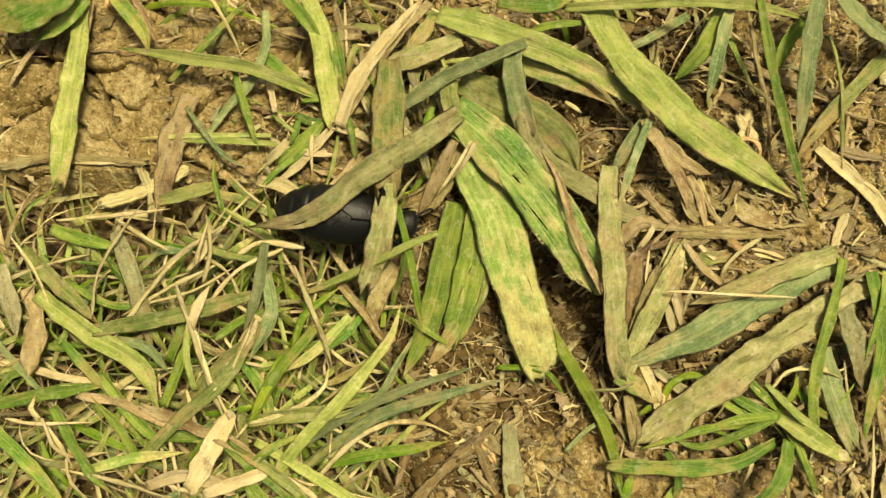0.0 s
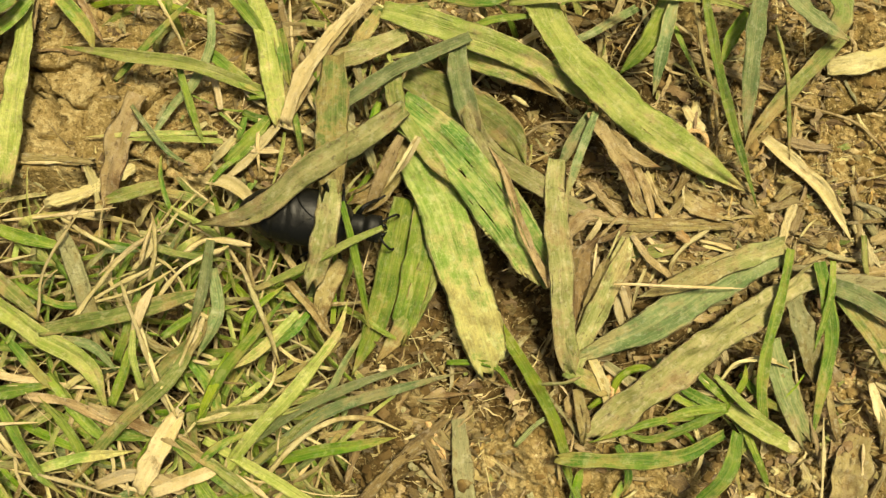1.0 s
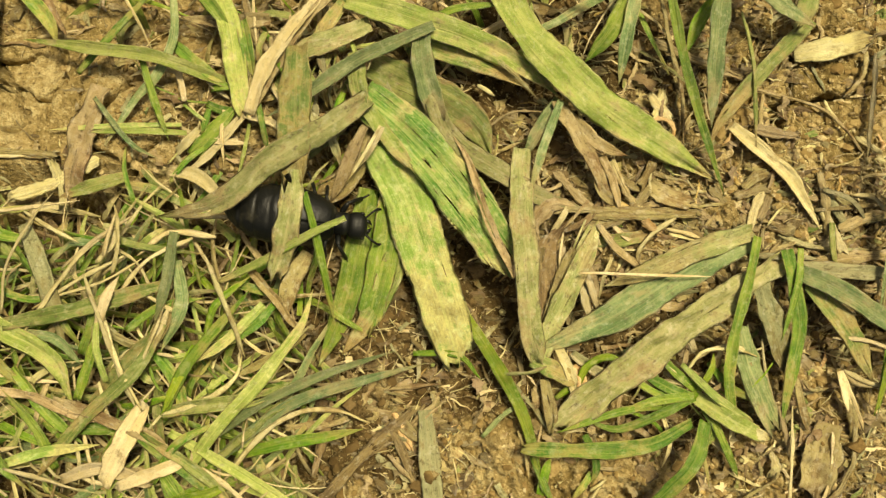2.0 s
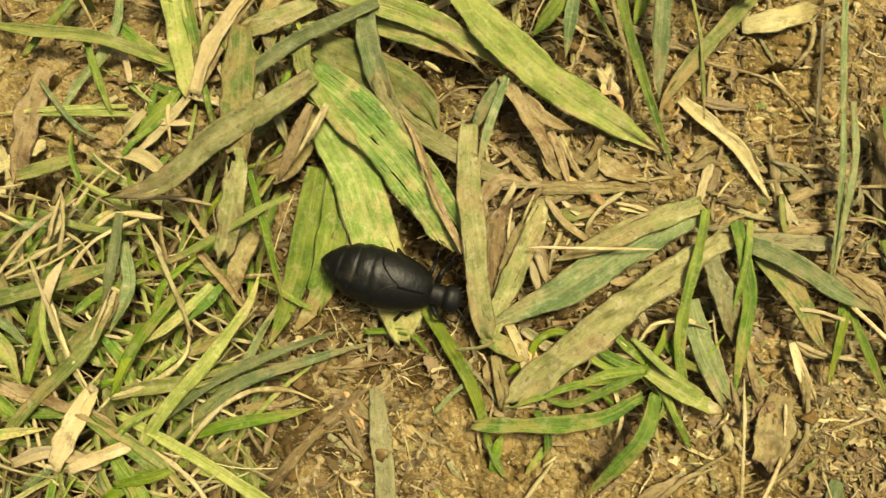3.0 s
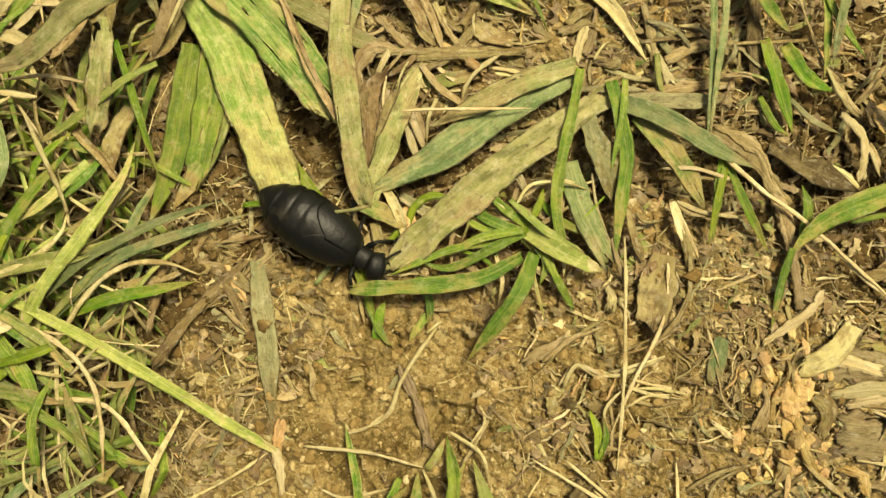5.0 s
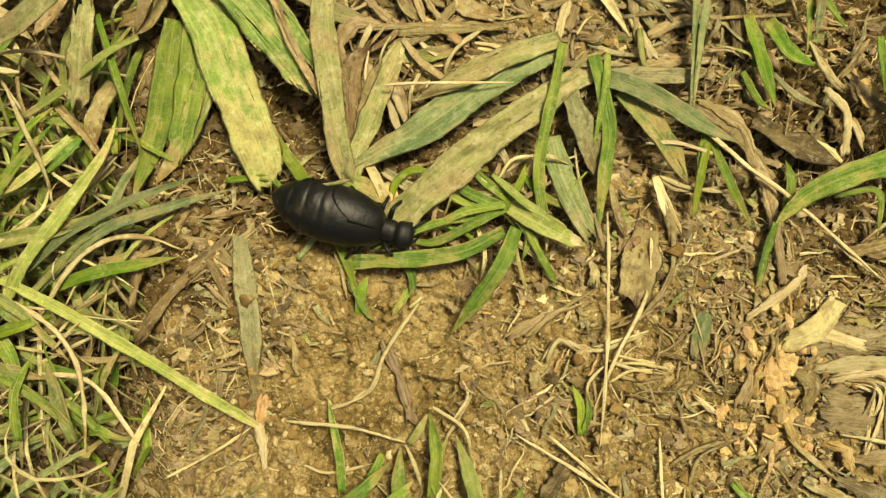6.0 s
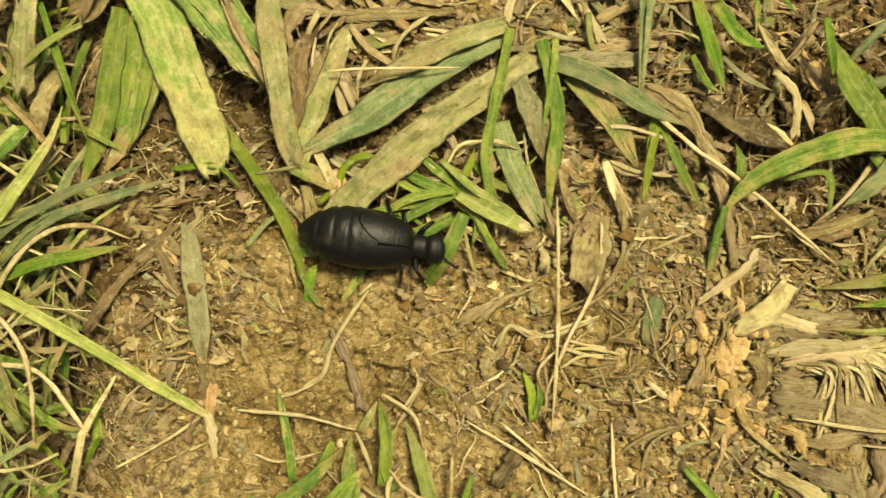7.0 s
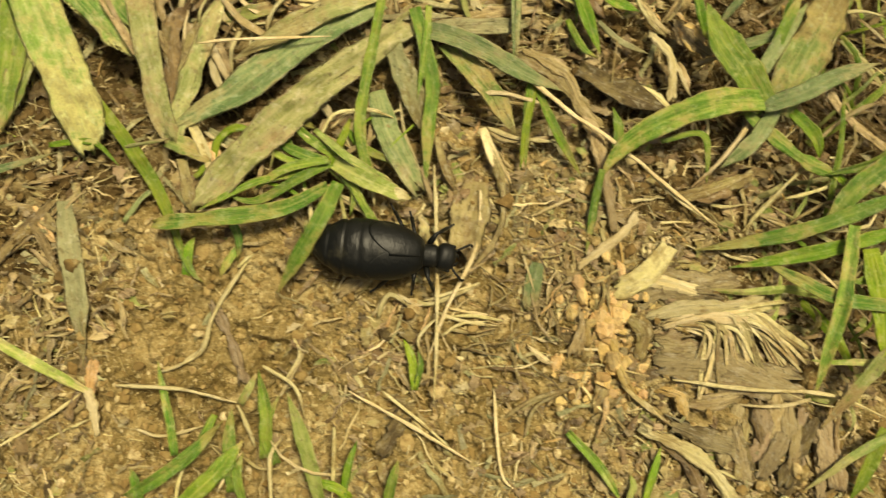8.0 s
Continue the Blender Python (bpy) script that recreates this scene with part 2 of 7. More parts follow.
def cells(x, y, seed):
    """Distance to the nearest and the second nearest scattered point, and a number for the nearest."""
    ix, iy = np.floor(x), np.floor(y)
    f1, f2, tone = np.full(x.shape, 9.0), np.full(x.shape, 9.0), np.zeros(x.shape)
    for dx in (-1, 0, 1):
        for dy in (-1, 0, 1):
            cx, cy = ix + dx, iy + dy
            d = np.hypot(cx + lattice(cx, cy, seed) - x, cy + lattice(cx, cy, seed + 1) - y)
            near = d < f1
            f2 = np.where(near, f1, np.minimum(f2, d))
            tone = np.where(near, lattice(cx, cy, seed + 2), tone)
            f1 = np.where(near, d, f1)
    return f1, f2, tone


def bump_at(x, y, cx, cy, r):
    return np.exp(-((x - cx) ** 2 + (y - cy) ** 2) / (r * r))


def turfness(x, y):
    """How thick the living grass stands, 0 to 1."""
    left = np.clip((-2 - x) / 14, 0, 1) * np.clip((14 - y) / 10, 0, 1) * np.clip((x * -1.1 + 8 + (y + 72) * 1.0) / 30, 0.0, 1)
    right = 0.85 * np.clip((x - 128) / 16, 0, 1) * np.clip((y + 95) / 30, 0, 1)
    top = 0.35 * np.clip((y - 26) / 12, 0, 1) * np.clip((x + 62) / 20, 0, 1) * np.clip((70 - x) / 20, 0, 1)
    low = 0.3 * bump_at(x, y, 42, -92, 16)
    return np.clip(left + right + top + low, 0, 1)


def hollow(x, y):
    """How far the soil lies lower under the grass, in mm: under the turf and under the crowns of the large plants."""
    h = 11.0 * turfness(x, y)
    for cx, cy, r in ((21, -6, 13), (30, -14, 9), (62, -24, 10), (34, 26, 13), (8, 22, 12), (-12, 4, 12), (120, 14, 20), (128, -22, 14), (88, -20, 9)):
        h = np.maximum(h, 7.0 * bump_at(x, y, cx, cy, r))
    return h


def swell(x, y):
    """The broad relief of the ground, in mm; x and y in mm."""
    slope = 0.002 * np.clip(x, -150, 250) - 0.045 * np.clip(y, -150, 120)
    return slope + 2.2 * (value_noise(x / 42, y / 42, 3) - 0.5) + 1.1 * (value_noise(x / 15, y / 15, 5) - 0.5)


CRACKS = (  # the widest drying cracks in the bare crust, in mm
    ((-65.5, 35.3), (-64.9, 28.6), (-59.7, 24.4)),
    ((-53.2, 34.7), (-52.5, 29.5), (-54.9, 25.4), (-55.2, 19.8)),
    ((-70.9, 38.9), (-70.7, 33.8), (-73.7, 26.6), (-77.7, 24.0)),
    ((-66.6, 23.9), (-63.8, 19.3), (-59.8, 20.3), (-57.9, 22.9)),
    ((-55.5, 25.4), (-59.3, 27.0), (-63.5, 28.6)),
    ((-79.1, 38.9), (-75.5, 33.8), (-70.7, 33.6)))


def crack(x, y):
    """How deep the ground is cracked, 0 to 1."""
    wx, wy = x + 1.5 * (value_noise(x / 2.2, y / 2.2, 171) - 0.5), y + 1.5 * (value_noise(x / 2.2, y / 2.2, 172) - 0.5)
    near = np.full(np.shape(x), 9.0)
    for way in CRACKS:
        for (ax, ay), (bx, by) in zip(way, way[1:]):
            t = np.clip(((wx - ax) * (bx - ax) + (wy - ay) * (by - ay)) / ((bx - ax) ** 2 + (by - ay) ** 2), 0, 1)
            near = np.minimum(near, np.hypot(wx - ax - t * (bx - ax), wy - ay - t * (by - ay)))
    return np.clip(1.4 - near / (0.22 + 0.3 * value_noise(x / 4, y / 4, 173)), 0, 1)


def relief(x, y):
    """The whole relief of the ground in mm: swells, clods, crumbs and drying cracks."""
    wx, wy = x + 1.6 * value_noise(x / 4, y / 4, 11), y + 1.6 * value_noise(x / 4, y / 4, 12)
    h = swell(x, y) - 1.7
    crust = np.clip(1.8 * bump_at(x, y, -66, 26, 30) + 1.1 * bump_at(x, y, 86, 22, 20), 0, 1)
    f1, f2, tone = cells(wx / 7.0, wy / 7.0, 21)
    rough = value_noise(x / 11, y / 11, 31)
    h += (1 - 0.93 * crust) * (4.4 * (tone - 0.5) * np.clip((f2 - f1) * 3, 0, 1) * rough)
    f1, f2, tone = cells(wx / 2.6, wy / 2.6, 41)
    h += (1 - 0.9 * crust) * 2.7 * (tone - 0.3) * np.clip(1 - f1 * f1 * 1.6, 0, 1) * (0.4 + rough)
    f1, f2, tone = cells(x / 1.2, y / 1.2, 51)
    h += (1 - 0.82 * crust) * 1.1 * (tone - 0.3) * np.clip(1 - f1 * f1 * 1.6, 0, 1)
    h += 0.7 * (value_noise(x / 1.0, y / 1.0, 61) - 0.5) * (0.4 + 0.6 * rough) + 1.1 * crust
    f1, f2, tone = cells((wx + 2 * value_noise(x / 3, y / 3, 71)) / 13, (wy + 2 * value_noise(x / 3, y / 3, 72)) / 13, 81)
    h -= crust * 6.0 * np.clip(1.4 - (f2 - f1) / 0.05, 0, 1) * np.clip(value_noise(x / 9, y / 9, 91) * 3 - 0.8, 0, 1)
    h -= hollow(x, y) + 2.6 * crack(x, y)
    return h


def height(x, y):
    """The smooth height of the ground in mm, on which things are laid."""
    return float(swell(np.array([x], float), np.array([y], float))[0]) - 0.5


def mesh_from(name, verts, faces, material, smooth=True, uv=None):
    me = bpy.data.meshes.new(name)
    me.from_pydata(verts, [], faces)
    me.materials.append(material)
    if uv is not None:
        loops = np.empty(len(me.loops), np.int32)
        me.loops.foreach_get("vertex_index", loops)
        for key, values in uv.items():
            layer = me.uv_layers.new(name=key)
            layer.data.foreach_set("uv", np.asarray(values, np.float32)[loops].ravel())
    if smooth:
        me.polygons.foreach_set("use_smooth", np.ones(len(me.polygons), bool))
    return me


def graded(lo, hi, step, far):
    """Even steps from lo to hi, then ever wider ones out to far."""
    mid = list(np.arange(lo, hi + step / 2, step))
    out, d = [], step
    while sum(out) < far:
        d *= 1.5
        out.append(d)
    left, right = lo - np.cumsum(out), hi + np.cumsum(out)
    return np.concatenate([left[::-1], mid, right])


def build_ground():
    gx, gy = graded(-95, 172, 0.36, 60000), graded(-103, 60, 0.36, 60000)
    X, Y = np.meshgrid(gx, gy)
    Z = relief(X, Y)
    verts = np.stack([X, Y, Z], -1).reshape(-1, 3) * MM
    w, h = len(gx), len(gy)
    i = (np.arange(h - 1)[:, None] * w + np.arange(w - 1)[None, :]).ravel()
    faces = np.stack([i, i + 1, i + w + 1, i + w], -1)
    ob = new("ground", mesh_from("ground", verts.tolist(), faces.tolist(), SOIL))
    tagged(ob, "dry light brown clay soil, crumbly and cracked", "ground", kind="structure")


build_ground()


# ---- leaves and straws ----
def spline(points, n):
    """n + 1 points on a smooth curve through the given ones."""
    P = np.array([2 * points[0] - points[1], *points, 2 * points[-1] - points[-2]])
    lengths = np.linalg.norm(np.diff(P[1:-1], axis=0), axis=1)
    ends = np.concatenate([[0], np.cumsum(lengths)])
    out = []
    for s in np.linspace(0, ends[-1], n + 1):
        k = min(int(np.searchsorted(ends, s, "right")) - 1, len(lengths) - 1)
        t = (s - ends[k]) / lengths[k]
        a, b, c, d = P[k], P[k + 1], P[k + 2], P[k + 3]
        out.append(0.5 * (2 * b + (c - a) * t + (2 * a - 5 * b + 4 * c - d) * t * t + (3 * b - a - 3 * c + d) * t ** 3))
    return np.array(out), ends[-1]


BLADE_COUNT = [0]


def blade_mesh(name, kind, width, tip, points, thick):
    """A leaf or straw along a curve: its cross-section is a shallow keel with a rounded, slightly wavy edge. Points in mm from the leaf's foot."""
    BLADE_COUNT[0] += 1
    rng = random.Random(BLADE_COUNT[0] * 7 + 1)
    n = max(9, min(64, int(sum(np.linalg.norm(b - a) for a, b in zip(points, points[1:])) / 0.9)))
    line, length = spline(points, n)
    rag = {"tan": 0.10, "brown": 0.14, "orange": 0.2, "straw": 0.07, "grey": 0.08, "olive": 0.06, "khaki": 0.07}.get(kind, 0.05)
    wander, crumple = 0.0, {"tan": 0.3, "brown": 0.3, "grey": 0.18, "olive": 0.17, "khaki": 0.22, "pale": 0.12, "striped": 0.11, "straw": 0.16}.get(kind, 0.08)
    if tip == "round":
        line = line + np.array([[0.15 * noise.noise(Vector((i * 0.3, BLADE_COUNT[0] * 3.1, k * 9.7))) * min(1.6, width) for k in range(3)] for i in range(n + 1)])
    phase, turn, keel = rng.uniform(0, 6), rng.uniform(-0.3, 0.3), rng.uniform(0.02, 0.13) if width > 3 else rng.uniform(0.06, 0.34)
    across = (-0.5, -0.42, -0.31, -0.2, -0.1, 0.0, 0.1, 0.2, 0.31, 0.42, 0.5) if width > 1.6 else (-0.5, -0.25, 0.0, 0.25, 0.5)
    verts, size, part_uv = [], [], []
    for i, p in enumerate(line):
        v = i / n
        along = line[min(i + 1, n)] - line[max(i - 1, 0)]
        along = along / (np.linalg.norm(along) + 1e-9)
        side = np.cross(along, (0, 0, 1.0))
        side = side / (np.linalg.norm(side) + 1e-9)
        up = np.cross(side, along)
        if tip == "round":
            w = width * (1 + 0.5 * noise.noise(Vector((v * length * 0.22, BLADE_COUNT[0] * 4.4, 2))) + 0.25 * noise.noise(Vector((v * length * 0.7, BLADE_COUNT[0] * 4.4, 6)))) * min(1, 0.5 + 4 * v, 0.25 + 3 * (1 - v))
        elif tip == "cut":
            w = width * (0.72 + 0.28 * min(1, v * 3)) * (1 - 0.3 * max(0, v - 0.6)) * (1 - 0.45 * max(0, (v - 0.88) / 0.12) ** 2)
        else:
            w = 0.93 * width * (0.78 + 0.22 * min(1, v * 4)) * max(0.05, 1 - max(0, (v - 0.56) / 0.44) ** 1.8)
        wander = 0.72 * wander + rng.uniform(-rag, rag)
        w *= max(0.3, 1 + 0.04 * math.sin(v * 17 + phase) + wander)
        roll = turn * math.sin(v * 3 + phase) if tip != "round" else 0
        side, up = side * math.cos(roll) + up * math.sin(roll), up * math.cos(roll) - side * math.sin(roll)
        for under in (0, 1):
            row = across if not under else across[::-1][1:-1]
            for u in row:
                rise = abs(u) * 2 * keel * w if tip != "round" else 0
                dome = math.sqrt(max(0, 1 - 4 * u * u))
                body = thick * dome * (-1 if under else 1) * 0.5
                rib = 0 if under or width < 2.4 else 0.055 * math.cos(u * 31 + phase + 2.2 * math.sin(v * 5 + phase)) * min(1, 5 * v)
                edge = 0.05 * w * math.sin(v * 23 + phase + u * 5) * abs(u) * 2
                edge += crumple * width * noise.noise(Vector((u * width * 0.5, v * length * 0.28, BLADE_COUNT[0] * 5.3)))
                q = p + side * (u * w) + up * (rise + body + rib + edge)
                if tip == "cut" and v > 0.8:
                    tooth = noise.noise(Vector((u * width * 0.8, BLADE_COUNT[0] * 1.7, 0))) + 0.7 * noise.noise(Vector((u * width * 2.4, BLADE_COUNT[0] * 1.7, 4)))
                    q = q + along * (min(width, 4) * 0.75 * tooth * ((v - 0.8) / 0.2) ** 2)
                verts.append(q)
                size.append((u * w + 5, v * length))
                part_uv.append((u + 0.5, v))
    k = len(across) * 2 - 2
    faces = [(i * k + j, i * k + (j + 1) % k, (i + 1) * k + (j + 1) % k, (i + 1) * k + j) for i in range(n) for j in range(k)]
    faces += [tuple(range(k))[::-1], tuple(range(n * k, n * k + k))]
    return mesh_from(name, (np.array(verts) * MM).tolist(), faces, LEAF[kind], uv={"size": size, "part": part_uv})


def laid(points, lift=0.0):
    """Points whose third number is the height over the ground, as places in the world, in mm."""
    return [np.array((x, y, height(x, y) + z + lift)) for x, y, z in points]


LEAF_WORDS = {"straw": "bleached straw-coloured", "tan": "dry frayed tan", "khaki": "half-dry khaki", "brown": "dead brown", "grey": "weathered grey",
              "olive": "fading olive green", "striped": "pale-streaked torn green", "blue": "dull blue-green"}


def leaf(plant, kind, width, tip, *points):
    """One leaf of a plant, from its foot to its tip. Millimetres."""
    P = laid(points)
    width *= 0.5 if tip == "round" else 0.84 if width > 2.7 else 0.78
    name = "stem" if tip == "round" else "leaf"
    ob = new(name, blade_mesh(name, kind, width, tip, [p - P[0] for p in P], 0.24 if width > 1.6 else (0.4 if tip == "round" else 0.15) * width))
    if plant is not None:
        ob.parent = plant
        ob.location = Vector(P[0] * MM) - plant.location
        if kind in LEAF_WORDS:
            tagged(ob, LEAF_WORDS[kind] + (" stem" if tip == "round" else " leaf"))
    else:
        ob.location = Vector(P[0] * MM)
    return ob


def plant(label, x, y):
    ob = new("grass_plant")
    ob.location = Vector((x, y, height(x, y))) * MM
    ob.empty_display_size = 0.01
    return tagged(ob, label, "grass", "grass plants on the path")


STRAW_WORDS = {
    "straw": "pale bleached straw lying on the dry soil", "tan": "dry tan grass stalk lying on the soil", "brown": "dead brown stalk lying on the soil",
    "grey": "weathered grey dead stalk lying on the soil", "orange": "orange-brown rotting root fibre lying on the soil", "green": "thin green blade of grass lying on the soil"}


def straw(kind, width, *points):
    """A loose stalk that lies on the ground; a thick one is rotten and splintered into fibres."""
    P = laid(points)
    foot = P[0].copy()
    P = [p - foot for p in P]
    if width > 1.9 and kind in ("brown", "orange", "tan", "straw", "wood"):
        ob = new("wood_splinter", fibre_mesh("wood_splinter", kind, width * 0.95, P))
        tagged(ob, SPLINTER_WORDS[kind], "splinter", "rotten splinters on the soil")
    else:
        width *= 0.52
        ob = new("straw", blade_mesh("straw", kind, width, "round", P, 0.4 * width))
        tagged(ob, STRAW_WORDS.get(kind, "thin dry stalk lying on the soil"), "straw", "straws on the soil")
    ob.location = Vector(foot * MM)
    return ob


SPLINTER_WORDS = {"wood": "flat splintered slab of brown rotten wood", "brown": "dark brown rotten stalk split into fibres on the soil", "orange": "orange-brown crumbling root wood on the soil",
                  "tan": "tan dry stalk split into fibres on the soil", "straw": "pale dry flattened stalk on the soil"}


def fibre_mesh(name, kind, width, points):
    """A rotten stalk: a flattened, deeply grooved strap with torn sides and jagged, frayed ends."""
    BLADE_COUNT[0] += 1
    seed = BLADE_COUNT[0] * 2.37
    n, k = 34, 15
    line, length = spline(points, n)
    verts, size, part_uv = [], [], []
    for i, p in enumerate(line):
        v = i / n
        along = line[min(i + 1, n)] - line[max(i - 1, 0)]
        along = along / (np.linalg.norm(along) + 1e-9)
        side = np.array((-along[1], along[0], 0.0))
        w = width * (0.8 + 0.5 * noise.noise(Vector((v * length * 0.25, seed, 3))) + 0.3 * noise.noise(Vector((v * length * 0.9, seed, 5))))
        for under in (0, 1):
            for j in (range(k) if not under else range(k - 2, 0, -1)):
                u = j / (k - 1) - 0.5
                groove = noise.noise(Vector((u * width * 2.6, v * length * 0.12, seed))) + 0.5 * noise.noise(Vector((u * width * 6, v * length * 0.25, seed + 9)))
                jag = noise.noise(Vector((u * width * 2.2, seed, 1))) * 0.5 + noise.noise(Vector((u * width * 5, seed, 2))) * 0.4
                slide = along * (jag * width * 1.1) * (abs(2 * v - 1) ** 4)
                dome = math.sqrt(max(0, 1 - 4 * u * u))
                z = (0.05 * width + 0.28) * dome + 0.30 * groove * min(1, width * 0.4) * dome if not under else -0.15 * dome
                verts.append(p + side * (u * w) + slide + np.array((0, 0, z)))
                size.append((u * w * 1.5 + 5 + seed, v * length))
                part_uv.append((u + 0.5, 0.5))
    m = 2 * k - 2
    faces = [(i * m + j, i * m + (j + 1) % m, (i + 1) * m + (j + 1) % m, (i + 1) * m + j) for i in range(n) for j in range(m)]
    faces += [tuple(range(m))[::-1], tuple(range(n * m, n * m + m))]
    return mesh_from(name, (np.array(verts) * MM).tolist(), faces, LEAF[kind], uv={"size": size, "part": part_uv})


def dead_leaf(label, kind, width, tip, *points):
    """A loose dead leaf on the ground."""
    ob = leaf(None, kind, width, tip, *points)
    ob.name = "dead_leaf"
    return tagged(ob, label, "dead leaf", "dead leaves on the soil")


plant_a = plant("yellowing broad-leaved grass plant with flattened trampled leaves", 2.1, 25.3)
leaf(plant_a, "pale", 8.5, "point", (24.6, 44.4, 4.5), (29.9, 34.8, 5), (35.6, 28.3, 5), (42, 22, 4.2), (50.1, 16.6, 3.2), (58, 11.5, 2), (63.3, 8.3, 1))
leaf(plant_a, "pale", 5.9, "point", (-0.9, 40.7, 4), (7.4, 38.2, 4.5), (14.2, 35.7, 4.5), (20.2, 33.6, 4), (26.8, 30.5, 3.2), (32.4, 26.9, 2.4), (36, 23.5, 1.4))
leaf(plant_a, "olive", 8.8, "point", (3.1, 30, 2), (9.5, 26, 2.4), (15.9, 22.7, 2.2), (20.9, 19, 1.8), (24, 13, 1))
leaf(plant_a, "olive", 5.8, "point", (10.1, 34.5, 1.8), (17.5, 31.4, 2.2), (24.5, 29.2, 2), (31.2, 25.2, 1))
leaf(plant_a, "blue", 4.7, "cut", (11.8, 35.3, 4.4), (12.1, 29.8, 4.6), (13.1, 25, 4.2), (14.9, 19.7, 3.6))
leaf(plant_a, "khaki", 4.7, "point", (13.5, 24.1, 3.8), (15.7, 17.9, 3.8), (19.6, 14, 3.6), (26, 9.9, 3.2), (32.4, 5.8, 2.4), (41.7, 2.9, 1))
leaf(plant_a, "blue", 3.0, "point", (14.2, 35.5, 5), (7.3, 32.4, 6), (0.6, 29.3, 6.6), (-7.1, 24.3, 6.6), (-14.4, 20.4, 5.4))
leaf(plant_a, "pale", 10.0, "cut", (3.8, 15.7, 3.1), (8.3, 7.5, 2.7), (11, -0.9, 2.5), (13.9, -9.8, 2.2), (15.9, -16.6, 1.9), (17.5, -22.4, 1.4))
leaf(plant_a, "striped", 10.6, "cut", (1.4, 24.2, 3), (7.4, 19.2, 3.8), (13.8, 12.3, 3.8), (19.1, 5.5, 3.4), (23.5, -0.9, 3), (27.2, -6.7, 2.4))
leaf(plant_a, "pale", 3.7, "point", (1.4, 23.8, 4.2), (4.5, 18.6, 4.6), (7.9, 13.9, 4.6), (11.3, 9.8, 4))
leaf(plant_a, "green", 6.3, "cut", (6.4, 10, 1.3), (5.7, 2.1, 1.4), (4.3, -5.8, 1.3), (2.8, -11.7, 1.1), (1.6, -16.1, 0.7))
leaf(plant_a, "green", 6.0, "point", (2.4, 8.1, 0.9), (0.4, -0.9, 1), (-1.6, -9.8, 0.9), (-4.1, -16.7, 0.6), (-7.1, -22.8, 0.2))
leaf(plant_a, "olive", 5.2, "point", (7.8, 0.1, 1), (5.4, -7.8, 1), (2.1, -14.2, 0.9), (-2.9, -20.7, 0.5))
leaf(plant_a, "olive", 6.5, "cut", (-9.2, 32.8, 5), (-9.1, 22.8, 8.6), (-9.1, 16, 9.8), (-9.5, 8.9, 9.9))
leaf(plant_a, "khaki", 5.1, "cut", (-9.4, 10.8, 10.1), (-9.7, 5.2, 10.2), (-10.9, -0.4, 9.2), (-13.3, -6.8, 6))
leaf(plant_a, "khaki", 5.4, "point", (2.7, 23.3, 5.4), (-3.2, 18.4, 8.4), (-8.7, 14.8, 10.2), (-13.8, 11.6, 10.5), (-18.9, 7.3, 10.3), (-23.2, 5, 9.6), (-27.6, 4.2, 8.4), (-32.9, 3.7, 6))
leaf(plant_a, "straw", 3.5, "point", (-18, 21.4, 2.6), (-15.6, 27.6, 4), (-11.7, 33.4, 4.6), (-6.8, 39.3, 4.6), (-2.9, 44.5, 4))
leaf(plant_a, "khaki", 4.5, "point", (3.1, 36.7, 3), (-3.8, 33.7, 4), (-9.3, 31.8, 3.8), (-14.3, 27.9, 2.4))
leaf(plant_a, "tan", 5.9, "cut", (3.6, 19.4, 2.2), (0.8, 14, 2), (-2.4, 9.2, 1.8), (-7.2, 6.9, 1))
leaf(plant_a, "pale", 4.7, "cut", (-23.8, 44.9, 3.4), (-21.3, 36.7, 3.8), (-20.4, 29.7, 3.4), (-19, 21.4, 2.4))
leaf(plant_a, "green", 3.1, "point", (-19.3, 37.9, 2.8), (-18.2, 32.8, 3.2), (-17.5, 28, 2.2))
leaf(plant_a, "pale", 3, "point", (-22.3, 27.2, 2), (-33.6, 31.2, 5), (-44.5, 33, 4.5), (-58, 35.7, 2.5))
leaf(plant_a, "tan", 3.4, "point", (35.1, 22.6, 3), (38.6, 15.7, 4), (42.2, 9.4, 3), (44, 2.1, 1))
leaf(plant_a, "tan", 3, "point", (36.3, 21.4, 2), (42.3, 14.8, 3), (47.9, 13, 1))
leaf(plant_a, "khaki", 5.3, "cut", (29, 14.3, 2.4), (28.5, 4.7, 4.4), (28.9, -3, 4.8), (29.3, -10.6, 4.6), (29.8, -17.3, 3.6), (31.3, -22.9, 1.8))
leaf(plant_a, "khaki", 4.6, "point", (31.3, -22.1, 1.8), (33.4, -16.1, 2.8), (36.6, -9.5, 3.4), (39.8, -3.4, 3), (42.4, 2.5, 1.8))
leaf(plant_a, "tan", 3.2, "point", (32.1, -17.5, 1.2), (34.3, -11.8, 2), (35.8, -6.5, 2.4), (38.3, -1.3, 1.8))
leaf(plant_a, "brown", 4.9, "point", (32.2, -16.6, 0.8), (32.5, -9.7, 1.8), (32.8, -3, 2.4), (36.7, 1.7, 1.8))
leaf(plant_a, "blue", 2.2, "point", (35.9, 22.5, 3.5), (32.2, 13.7, 4), (29.9, 6, 3))
leaf(plant_a, "blue", 3, "point", (35.8, 23.1, 2), (31.5, 16.8, 3), (29.4, 12.8, 1.5))
leaf(plant_a, "tan", 2.2, "point", (27.1, -7.6, 4), (22.8, 2, 4.6), (19.9, 11.7, 5), (17.2, 16.7, 4))
leaf(plant_a, "green", 2, "point", (14.3, 37.3, 4), (19.1, 38.5, 5), (26.2, 39.4, 4))
